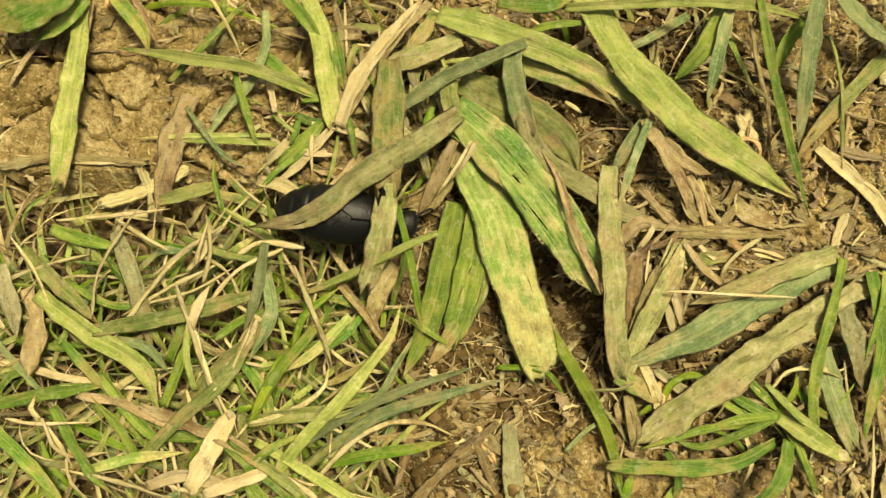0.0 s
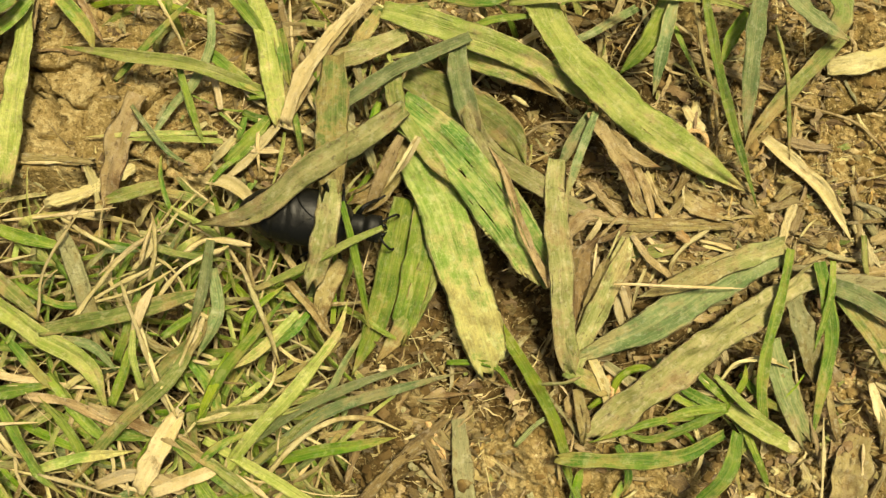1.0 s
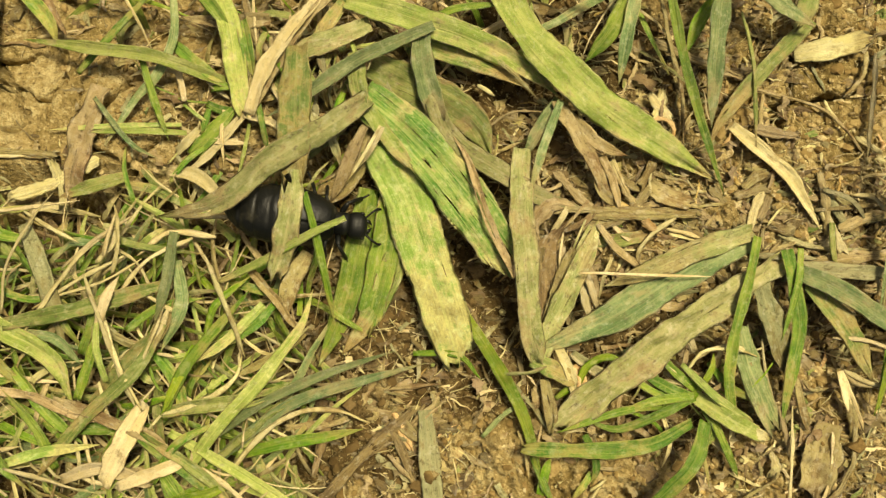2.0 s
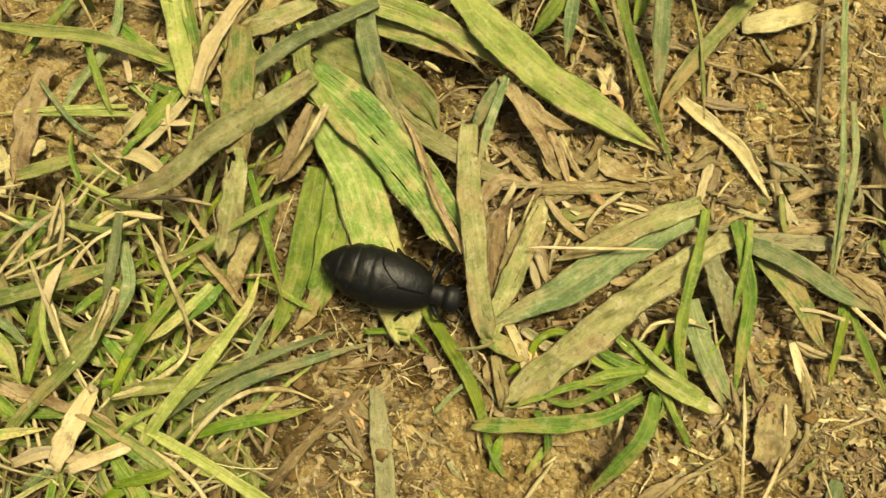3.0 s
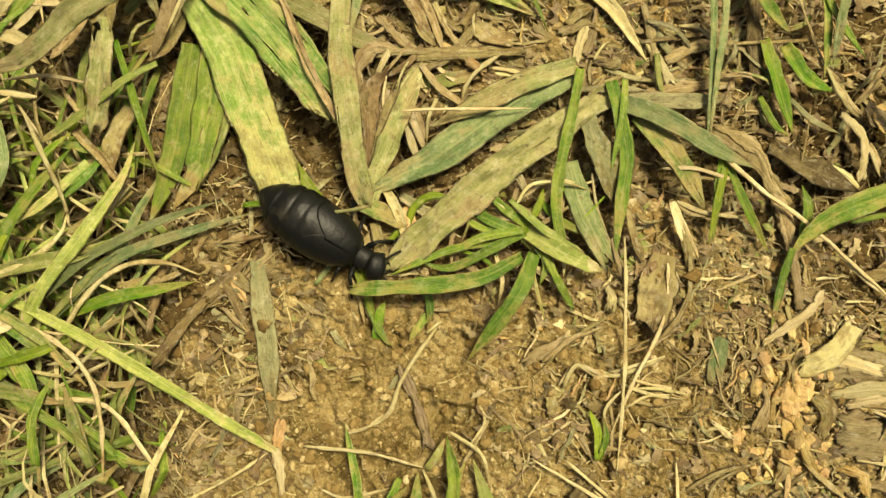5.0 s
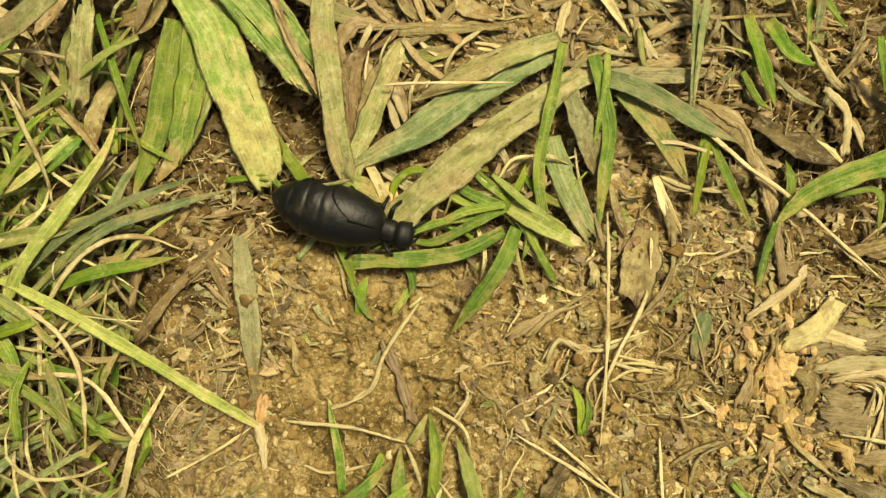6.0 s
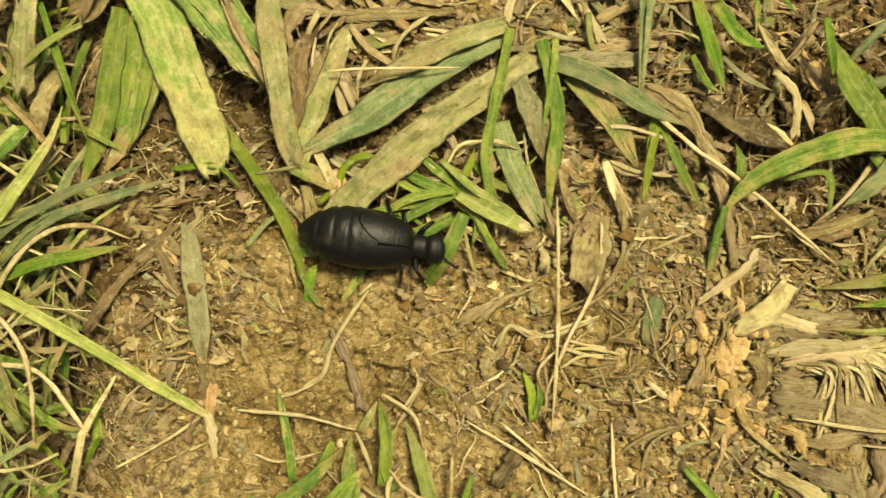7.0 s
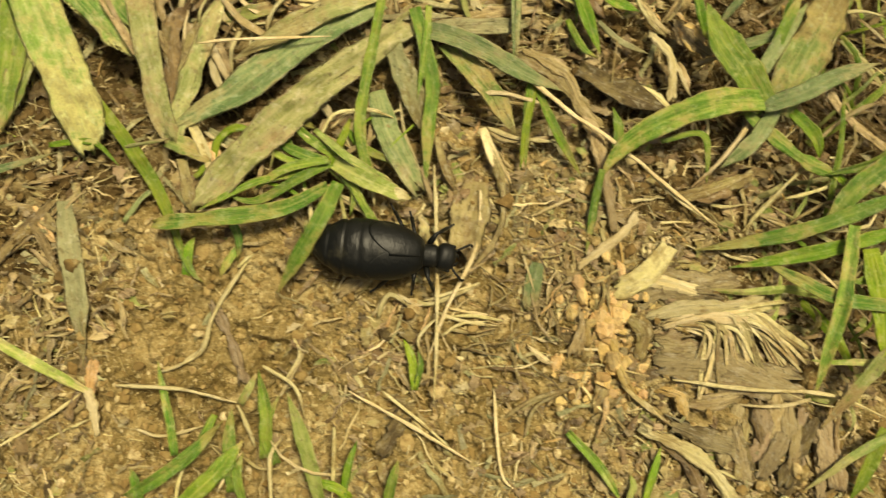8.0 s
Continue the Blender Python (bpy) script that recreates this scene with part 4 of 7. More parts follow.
leaf(plant_e, "straw", 1, "round", (37.8, -7.1, 5.6), (46, -7.5, 6.6), (59.8, -8.2, 5.8))
leaf(plant_e, "straw", 1.4, "point", (39.3, -5.8, 2), (40.1, -10.1, 2.6), (41.4, -13.7, 1.6))
leaf(plant_e, "green", 1.9, "point", (76.6, -3.8, 3), (75.6, -9.6, 4), (73, -19.5, 3))
leaf(plant_e, "grey", 1.6, "point", (68.1, -4.8, 2), (76.5, -5.3, 2.4), (80.7, -5.8, 2))
leaf(plant_e, "straw", 1, "round", (58.3, -35.1, 1.2), (62.2, -38.1, 1.4), (65, -40.2, 1))
plant_f = plant("long thin green grass runner across the soil", 18, -13.8)
leaf(plant_f, "lime", 3, "point", (16.9, -11.8, 0.9), (24.1, -23.4, 1.6), (28.3, -32, 1.6), (31.4, -43.9, 0.8))
leaf(plant_f, "green", 2, "point", (38.7, -35.1, 1), (40.5, -39.8, 1.6), (39.7, -43.9, 1))
leaf(plant_f, "lime", 1.6, "point", (9.5, -20.6, 0.8), (17.3, -21, 1.4), (21.2, -25.4, 1))
leaf(plant_f, "blue", 1.4, "point", (21.1, -35.1, 0.8), (25, -31.2, 1.2), (29, -29.3, 0.8))
plant_g = plant("upright dull green grass blades on bare soil", 52.3, 44.7)
leaf(plant_g, "green", 4.4, "point", (49.9, 44, 5), (44.9, 34.6, 5), (40.4, 29.4, 2))
leaf(plant_g, "blue", 3, "point", (49.2, 41.7, 6), (46.9, 32.5, 5.5), (46.2, 25.4, 2))
leaf(plant_g, "green", 2.4, "point", (53.9, 42.4, 7), (55.7, 30.8, 7), (59, 19.5, 5), (64.2, 5.5, 1.5))
leaf(plant_g, "blue", 4, "point", (64.1, 44.4, 7), (62.3, 33.7, 7), (61.8, 23.4, 5), (61.9, 17.3, 3))
leaf(plant_g, "tan", 1.8, "round", (54.2, 42.2, 1.4), (55.5, 33, 1.8), (57.4, 24, 1.6), (57.5, 14.1, 1))
leaf(plant_g, "blue", 4.4, "point", (67.1, 44.4, 7), (71.7, 38.6, 7.5), (79.4, 34.1, 6))
leaf(plant_g, "olive", 3.6, "point", (80.2, 35.9, 3), (70.8, 26.8, 3.4), (63.9, 18.9, 2.6), (61.9, 14, 1.4))
leaf(plant_g, "pale", 2.6, "point", (21, 41.5, 5), (40, 41.9, 7), (54.6, 41.1, 6.5), (66.1, 39, 4))
leaf(plant_g, "olive", 1.4, "round", (68.1, 37.8, 3), (69.5, 27.7, 4), (69.9, 14, 2))
leaf(plant_g, "lime", 3, "point", (63.5, 40.1, 2), (60.3, 35.9, 2.4), (58.6, 31.1, 1.4))
leaf(plant_g, "pale", 5, "point", (76.9, 46.2, 5), (79, 39.3, 5), (76.7, 33.7, 4))
leaf(plant_g, "blue", 1.8, "point", (94.3, 37.5, 5), (92.5, 21.7, 6), (91.5, 2.6, 5.4), (89.8, -17.7, 2))
leaf(plant_g, "lime", 1.8, "point", (92.7, -17.8, 1.2), (91.1, -25.6, 1.8), (90.3, -32.8, 1))
straw("tan", 2, (33.1, 4, 1.5), (45.8, 3.3, 2), (59.6, 2.9, 1))
straw("straw", 2, (50.1, 3.1, 1), (47.1, 6.5, 1.5), (44.9, 12, 1))
straw("tan", 2.4, (39.2, 0.1, 1), (46, 2.1, 1.6), (51.2, 7, 1))
straw("straw", 1.4, (45, 2.1, 1.6), (51.8, 2.6, 1.8), (56, 0.1, 1))
straw("orange", 3, (43.3, 4.1, 0.8), (46.1, 3.6, 1.4), (48.7, 2.1, 0.8))
straw("straw", 1.6, (49.3, 7.6, 0.8), (54.1, 5.1, 1.2), (58.2, 4.6, 0.8))
straw("tan", 3, (32.2, -3.9, 0.8), (31, 1.1, 1.8), (33.9, 4.5, 2.4), (38.2, 4.1, 1))
straw("tan", 1.4, (60.2, -0.4, 0.5), (65.2, 4.1, 0.9), (69.4, 1.1, 0.6))
straw("tan", 1.6, (65.3, -0.9, 0.5), (71.4, 1.1, 0.8), (78.3, -1.9, 0.6))
straw("tan", 2.4, (-78.9, 14.5, 0.6), (-68.6, 16.2, 0.9), (-52.3, 15.1, 0.7))
straw("straw", 1.4, (-76, 16.7, 0.6), (-65.4, 15.4, 0.9), (-54.4, 15.1, 0.6))
straw("straw", 1.2, (-56.8, 36.5, 0.5), (-53.1, 37, 0.7), (-49.1, 37.7, 0.5))
straw("straw", 2.4, (-53.4, 14.1, 0.5), (-51.9, 11, 1), (-51.2, 6.1, 0.5))
straw("straw", 3, (-60.2, 8.1, 0.5), (-53.1, 10, 1), (-45.4, 14.1, 0.5))
straw("straw", 1.4, (21.7, 26.2, 0.5), (23.2, 25.2, 0.8), (24.7, 24.2, 0.5))
straw("tan", 1.2, (22.6, 18.1, 0.5), (27.6, 21.1, 0.8), (33.7, 21.2, 0.5))
straw("brown", 2.2, (9.4, -42.9, 0.6), (5.5, -34.2, 1), (0.6, -37.2, 0.6))
straw("brown", 1.4, (11.4, -29.4, 0.8), (8.4, -33.2, 1), (-1.4, -40.2, 0.5))
straw("tan", 1.6, (-8.3, -25.6, 0.4), (3.6, -26.7, 0.6), (14.4, -26, 0.4))
dead_leaf("curled pale dead grass leaf lying on bare soil", "straw", 3, "point", (66.2, 17.9, 0.8), (71.1, 13, 1.6), (76.2, 8.1, 1.4), (81.6, -0.9, 0.6))
plant_h = plant("straggling grass stems bending down onto bare soil", -21.1, -40.3)
leaf(plant_h, "pale", 2.6, "cut", (-32.1, -33, 3), (-20.4, -39.5, 4), (-12, -44.9, 4), (-4.1, -50.6, 3.2), (4.6, -57.2, 2.2), (13, -63.1, 1.6))
leaf(plant_h, "straw", 2, "round", (-26.5, -38.9, 4), (-19.1, -44.4, 5), (-15.9, -52.1, 4.6), (-16.6, -64.9, 3))
leaf(plant_h, "straw", 1.8, "round", (-23.3, -51.2, 3), (-14.3, -53.3, 4), (-7.6, -64.7, 2.4))
leaf(plant_h, "green", 2.6, "point", (-30.6, -50.5, 4), (-22.8, -55.5, 4.6), (-17.3, -62, 3))
leaf(plant_h, "lime", 2.4, "point", (-33.3, -44.7, 4), (-25.9, -43.1, 5), (-20.3, -41.3, 3))
leaf(plant_h, "green", 3.4, "point", (-33.6, -40.1, 3), (-28.6, -46.9, 4), (-26.4, -54.7, 3))
leaf(plant_h, "olive", 3, "point", (-37, -48.5, 3), (-28.6, -50.2, 4), (-22.4, -52.2, 3))
leaf(plant_h, "green", 2.4, "point", (-27.7, -62.2, 3), (-26.8, -54.2, 5), (-23.6, -47.2, 4))
leaf(plant_h, "straw", 1.2, "round", (-20.7, -47.3, 4), (-16.1, -43.6, 5), (-15.1, -42.9, 4))
leaf(plant_h, "olive", 3, "point", (-18.3, -63.1, 3), (-20.2, -54.9, 4), (-22.3, -49.3, 3))
leaf(plant_h, "green", 2, "point", (-13, -63.8, 2), (-17.5, -57, 4), (-23.5, -54.9, 3))
leaf(plant_h, "straw", 1.2, "round", (-25.6, -45.6, 2), (-15.1, -44.9, 3), (-14.8, -48, 2))
dead_leaf("flat weathered grey-green dead leaf on bare soil", "grey", 4.4, "point", (11.3, -30.4, 0.8), (11.9, -38.3, 1.2), (12.5, -46, 1.4), (12, -58.7, 0.8))
straw("orange", 2.4, (13.7, -57.9, 0.6), (12.8, -61.6, 0.9), (12.2, -65.1, 0.5))
straw("straw", 1.4, (42.2, -42.9, 0.8), (38.8, -47, 1.2), (34.8, -52.3, 1.2), (31.7, -58.5, 1), (25.6, -61, 0.6))
straw("straw", 1.3, (74.7, -30.9, 2), (73.8, -42.4, 3), (72.3, -57.7, 2), (70.3, -71.4, 1))
straw("straw", 1.3, (82.4, -34, 1), (80.6, -45, 2), (74.2, -55.4, 2.4), (69.8, -64.5, 1))
straw("tan", 1.3, (72.2, -43.8, 0.8), (64.3, -47.7, 1.4), (57.7, -53.3, 0.6))
straw("straw", 1.1, (80.3, -51.8, 1.2), (73.6, -53.2, 1.6), (70.3, -53.9, 0.8))
straw("tan", 1, (80.3, -48.1, 0.6), (73.1, -50.4, 1), (69.2, -51.1, 0.6))
dead_leaf("dull brown flat scrap of dead leaf", "tan", 7.5, "cut", (81.8, -34.4, 0.6), (79.8, -40.1, 1.2), (77.9, -47.4, 0.8))
straw("straw", 2.4, (72, -40.1, 0.6), (71.9, -41.5, 1.4), (71.6, -43.1, 0.6))
straw("tan", 1.8, (84.8, -27.7, 0.8), (86, -35.7, 1.4), (84.5, -43.4, 1.2), (78, -50.8, 0.8))
straw("tan", 1.6, (4.7, -38, 0.5), (6.7, -40, 0.8), (8.4, -42.1, 0.5))
straw("tan", 2, (2.6, -25.2, 1), (-2.4, -31.6, 1.4), (-12.2, -32.9, 1))
straw("brown", 2.6, (-7.4, -46.8, 0.6), (-1, -39.5, 1), (9.1, -30.5, 0.9))
straw("brown", 2.2, (-8, -41, 0.6), (-6.1, -34.3, 1), (-4.5, -29.6, 0.6))
straw("orange", 1.8, (5.7, -30.3, 0.8), (8, -34.3, 1), (9.2, -37.3, 0.6))
straw("orange", 1.4, (8.7, -37.2, 0.6), (7, -34.2, 1), (6.6, -31.3, 0.6))
straw("tan", 1.6, (3.8, -52.9, 0.5), (7.9, -52.1, 0.8), (10.3, -51.8, 0.5))
plant_i = plant("dark green grass shoots among dead leaves", 101.6, 8.9)
leaf(plant_i, "blue", 1.8, "point", (93.9, 15.6, 6), (93.7, 6, 6), (92, -3.3, 5), (90.4, -15.4, 2))
leaf(plant_i, "green", 3, "point", (99.6, 14.5, 5), (100.7, 7.6, 5), (105.6, 2, 3))
leaf(plant_i, "lime", 3, "point", (101.5, 1.6, 2), (102.9, -7.1, 3), (105.2, -14.9, 1.4))
leaf(plant_i, "lime", 3.2, "point", (105, 0.3, 2), (107.8, -6, 3), (112.5, -8.3, 1.6))
leaf(plant_i, "blue", 2.6, "point", (115.9, 14, 6), (112.8, 4.5, 6), (112.1, -3.9, 3))
leaf(plant_i, "green", 2, "point", (110.4, 11.1, 4), (113, 2.8, 5), (117.6, -3.4, 3))
leaf(plant_i, "green", 2, "point", (111.4, 11, 4), (111, 2.2, 4.4), (111, -6.1, 2))
leaf(plant_i, "grey", 3.5, "point", (73.2, -6.9, 1.6), (83.3, -7.8, 2), (92.2, -8.2, 1.4), (96.1, -6.6, 0.8))
leaf(plant_i, "blue", 4.6, "point", (75.5, -7.6, 2.6), (80.7, -9.7, 3.4), (86.2, -13.2, 3.2), (92.2, -17.4, 2.6), (98.3, -20.6, 1.6))
leaf(plant_i, "olive", 5.4, "point", (78.8, -9.9, 1.2), (83.1, -15.5, 1.8), (86.5, -20.9, 1.6), (89.4, -27.1, 0.8))
leaf(plant_i, "green", 1.4, "point", (102, 1.2, 1.2), (102.2, -4.4, 2), (101.7, -9.2, 1))
leaf(plant_i, "green", 1.8, "point", (100.3, -8.1, 1), (102.1, -13.2, 1.6), (104.7, -15.3, 1))
straw("brown", 3.6, (100.6, 11.8, 0.8), (100.3, 2.8, 1.2), (100.1, -5.5, 0.8))
straw("tan", 3, (92, -13.5, 0.8), (97.8, -18.8, 1.6), (102.6, -25.5, 1))
straw("tan", 3, (101.6, -24.9, 1), (103.1, -29.9, 1.4), (103.6, -38.8, 0.8))
straw("straw", 1.1, (107.5, 10.9, 2), (109.1, 2.8, 2.6), (112, -5.2, 2), (117.5, -12.8, 1))
straw("tan", 1.2, (90.8, 1.5, 1), (100.2, 1.2, 2), (111.9, 0.9, 1.4))
straw("tan", 2.4, (84.8, -0.5, 0.8), (89.8, 1.5, 1.2), (93.8, 1.6, 0.8))
straw("straw", 1.8, (93, 2.5, 0.6), (91.1, 5, 1), (87.3, 5.4, 0.6))
straw("straw", 1.6, (89.1, 15.7, 0.8), (90.8, 14, 1), (92.9, 13, 0.6))
straw("tan", 2, (81.5, 9.1, 0.8), (82.1, 5, 1.4), (82.7, -1.4, 0.8))
straw("tan", 3, (76.5, -7.4, 0.5), (86.3, -5.6, 0.9), (95.3, -5.2, 0.6))
straw("grey", 2, (73.9, -1.3, 0.5), (80.6, -3.7, 0.9), (89.5, -4.3, 0.6))
dead_leaf("dark mottled dead leaf flattened on the soil", "brown", 5.5, "point", (101.2, -17, 0.8), (107.3, -20.9, 1.8), (115.9, -25.9, 1.2))
plant_j = plant("green grass plant with a long arching leaf", 132.9, -26.5)
leaf(plant_j, "green", 2.0, "point", (103, -34.7, 3.4), (101.6, -39.3, 2), (100.4, -44, 1.2), (99, -49, 0.7))
leaf(plant_j, "green", 5.7, "point", (131.8, -26, 4), (123.5, -25.8, 6), (115.8, -27.3, 6), (109.3, -29.8, 5), (104.9, -33, 4), (102.6, -36.3, 2.6))
leaf(plant_j, "green", 7.5, "point", (131.5, -27.1, 4), (128.4, -21.4, 5), (125, -15.9, 5), (123.2, -8.8, 4))
leaf(plant_j, "blue", 4.1, "point", (131, -27.1, 4.2), (137.3, -25.7, 5.6), (143.4, -23.5, 5.4), (151.3, -21.8, 4))
leaf(plant_j, "olive", 8.9, "cut", (134.1, -28.1, 2.6), (137.9, -21, 3.6), (141.5, -15.8, 4), (145.7, -8.9, 3.6))
leaf(plant_j, "blue", 3.2, "point", (130, -22.7, 4), (134.5, -16.7, 5), (140.3, -10.4, 4))
leaf(plant_j, "blue", 3.6, "point", (134.1, -27.2, 3), (129.3, -32.6, 3.4), (123.7, -36.5, 1.4))
leaf(plant_j, "green", 5.0, "round", (128.7, -27.7, 3), (134.7, -33.9, 3.2), (139.4, -37.7, 2.6), (145.2, -41.1, 1.6))
leaf(plant_j, "blue", 2.6, "point", (129, -15.9, 2), (135.4, -15, 3.4), (143, -12.5, 2))
leaf(plant_j, "lime", 3, "point", (136.9, -28.3, 2), (140.1, -32.6, 2.4), (141.2, -36.5, 1.2))
leaf(plant_j, "green", 1.6, "point", (113.8, -30.9, 2), (120.7, -30.8, 3), (121.1, -39.3, 1))
leaf(plant_j, "green", 2.4, "point", (105.5, -33.7, 1), (106.9, -28.1, 1.6), (106.5, -24, 1))
plant_k = plant("coarse green grass clump at the edge of the path", 151.5, -49.4)
leaf(plant_k, "green", 3.6, "point", (152.9, -44.4, 4), (140.7, -47.4, 5), (133.1, -48.9, 4.6), (125.7, -49.6, 3.6), (117.3, -50.1, 1.8))
leaf(plant_k, "lime", 3.2, "point", (152.3, -50.1, 3.6), (140.3, -52, 4.6), (132.9, -52.8, 4), (122.8, -53.6, 2))
leaf(plant_k, "green", 5, "point", (152.9, -38.1, 4), (144.6, -42.6, 5), (138.7, -48.6, 4))
leaf(plant_k, "green", 3.2, "point", (149.4, -63, 5), (139.2, -60.5, 6), (133.7, -57.1, 5), (128.2, -52.6, 2.4))
leaf(plant_k, "green", 3, "point", (142.8, -48.6, 6), (139.2, -60.4, 6.5), (136.1, -69.7, 4), (134.1, -76.8, 1.6))
leaf(plant_k, "lime", 4.4, "point", (146, -52.8, 4), (145.8, -62.1, 5), (146.2, -73.7, 3))
leaf(plant_k, "green", 3, "point", (152.5, -51.5, 3), (145.3, -57.4, 4), (142, -58.1, 3))
leaf(plant_k, "green", 2.4, "point", (145.4, -60.3, 3), (148.9, -64.4, 4), (149.8, -70.3, 3))
leaf(plant_k, "olive", 3, "point", (149, -68.3, 3), (141.9, -74, 4), (134, -81.9, 2))
leaf(plant_k, "pale", 2.2, "point", (148.5, -83.6, 2), (139.6, -86, 3), (130, -91.9, 1.4))
leaf(plant_k, "lime", 3, "point", (145.4, -83.2, 2), (140.3, -89.9, 2.6), (137.5, -94.6, 1.4))
leaf(plant_k, "green", 2.4, "point", (154.8, -35.3, 3), (148.1, -38.5, 4), (140.8, -39.6, 3))
leaf(plant_k, "straw", 2, "point", (148.3, -40.4, 3), (150.7, -42.6, 3.4), (152.6, -46.7, 2.4))
plant_l = plant("two bright lime grass shoots rising from the soil", 92.8, -19.5)
leaf(plant_l, "lime", 1.9, "point", (93.6, -18.8, 1), (91.1, -25.6, 2.4), (89.3, -33.1, 1.4))
leaf(plant_l, "lime", 2.2, "point", (93.7, -19.7, 1), (96.1, -27.5, 2.4), (99.7, -35.3, 1.2))
plant_m = plant("tiny fresh grass shoot among straw", 66.7, -61.9)
leaf(plant_m, "lime", 2.2, "point", (67.4, -68.7, 0.8), (67.5, -63.7, 1.6), (66.4, -59.9, 1))
leaf(plant_m, "green", 1.6, "point", (67.4, -68.7, 0.8), (68.8, -64.8, 1.8), (68.6, -62, 1.4))
straw("straw", 1.5, (89.7, -14.7, 2), (97.9, -23.7, 3), (106.7, -31.4, 3), (122, -46.5, 1))
straw("tan", 2.6, (92.4, -12.8, 1.4), (98.7, -17.5, 2), (101.1, -23.5, 1.4), (103.8, -26.6, 0.8))
straw("straw", 1.4, (139.3, -37.1, 1), (130.2, -44.2, 1.6), (126.3, -47.9, 0.8))
straw("straw", 1.7, (130.6, -28.5, 1.4), (124.1, -34.9, 2), (118.3, -39.4, 1))
straw("straw", 1.3, (108.9, -43.7, 0.6), (101.4, -48.1, 1), (97.7, -50.8, 0.6))
straw("straw", 1.1, (134.8, -42.9, 0.6), (139.6, -42.2, 1), (144.7, -41, 0.8))
straw("straw", 1.6, (114.5, -12.7, 0.8), (117.3, -16.5, 1.4), (117.3, -23.2, 0.8))
straw("tan", 1.2, (83.8, -20.2, 1), (91.4, -22, 1.4), (96.8, -23, 1))
straw("tan", 1.6, (84.3, -25.5, 0.6), (87.9, -27.9, 1), (97.8, -28, 0.8))
straw("tan", 2, (112.8, -6, 0.8), (115.1, -10.4, 1.2), (117, -12.4, 0.6))
straw("straw", 2, (110.4, -20.4, 0.5), (114, -22.9, 0.8), (115.8, -25, 0.5))
straw("tan", 2, (83.8, -25, 0.8), (85.5, -31.7, 1.4), (86, -36.6, 0.8))
straw("tan", 2, (143.9, -25, 1), (146.7, -30.2, 1.4), (152.8, -36.3, 1))
straw("tan", 1.6, (141.7, -33.1, 1), (147.4, -29.4, 2), (153, -27.9, 1))
straw("straw", 1.2, (144.5, -12.4, 1), (150, -12.2, 1.8), (155, -13.5, 1))
dead_leaf("pale split scrap of dry wood on the soil", "straw", 5, "cut", (113.6, -48.9, 0.8), (108.8, -53.2, 1.8), (103.3, -55.6, 0.9))


def frayed_sheath():
    """A dry broken stem sheath: two flat straps, and at their broken end a comb of stiff fibres that bends down to the soil."""
    rng = random.Random(31)
    ob = new("stem_sheath")
    foot = np.array((113.0, -61.5, height(113.0, -61.5)))
    ob.location = Vector(foot * MM)
    ob.empty_display_size = 0.005
    tagged(ob, "pale broken straw sheath frayed into a comb of stiff fibres", "straw", "straws on the soil")

    def piece(name, mesh, start):
        child = new(name, mesh)
        child.parent = ob
        child.location = Vector((start - foot) * MM)

    for kind, width, points in (("straw", 3.4, ((108.6, -60.4, 0.8), (115, -59.6, 2.2), (122, -60.2, 2.6), (128, -60.0, 1.6))), ("straw", 2.6, ((111, -62.2, 0.9), (116, -61.4, 2.4), (122.5, -62.2, 2.8), (126, -63.6, 1.8))),
                                ("tan", 3.0, ((110.8, -64.6, 0.6), (114.5, -63.4, 1.2), (120, -64.2, 1.6)))):
        P = laid(points)
        piece("strap", fibre_mesh("strap", kind, width, [p - P[0] for p in P]), P[0])
    for i in range(46):
        u = (i + rng.uniform(-0.4, 0.4)) / 45
        sx, sy = 113.5 + 9.5 * u + rng.uniform(-1, 1), -61.6 + rng.uniform(-1.6, 0.8)
        bend = (sx + rng.uniform(2.6, 5.0), sy - 0.6 - 2.2 * (1 - u) * rng.random())
        turn = math.radians(-100 + 58 * u + rng.uniform(-13, 13))
        reach = rng.uniform(6.5, 13.0)
        end = (bend[0] + reach * math.cos(turn), bend[1] + reach * math.sin(turn))
        mid = (0.5 * (bend[0] + end[0]) + rng.uniform(-0.4, 0.4), 0.5 * (bend[1] + end[1]) + rng.uniform(-0.4, 0.4))
        P = laid(((sx, sy, 1.6), (*bend, rng.uniform(2.2, 3.4)), (*mid, rng.uniform(1.4, 2.4)), (*end, rng.uniform(0.5, 1.1))))
        piece("fibre", blade_mesh("fibre", rng.choice(("straw", "straw", "straw", "tan")), rng.uniform(0.4, 1.0), "cut", [p - P[0] for p in P], 0.25), P[0])
    for i in range(7):
        y = -59.2 - 0.5 * i + rng.uniform(-0.3, 0.3)
        P = laid(((116 + rng.uniform(0, 4), y, 2.2), (123, y + rng.uniform(-0.4, 0.6), 2.8), (129 + rng.uniform(-1, 4), y + rng.uniform(-0.8, 1.4), 1.4)))
        piece("fibre", blade_mesh("fibre", "straw", rng.uniform(0.4, 0.9), "cut", [p - P[0] for p in P], 0.25), P[0])


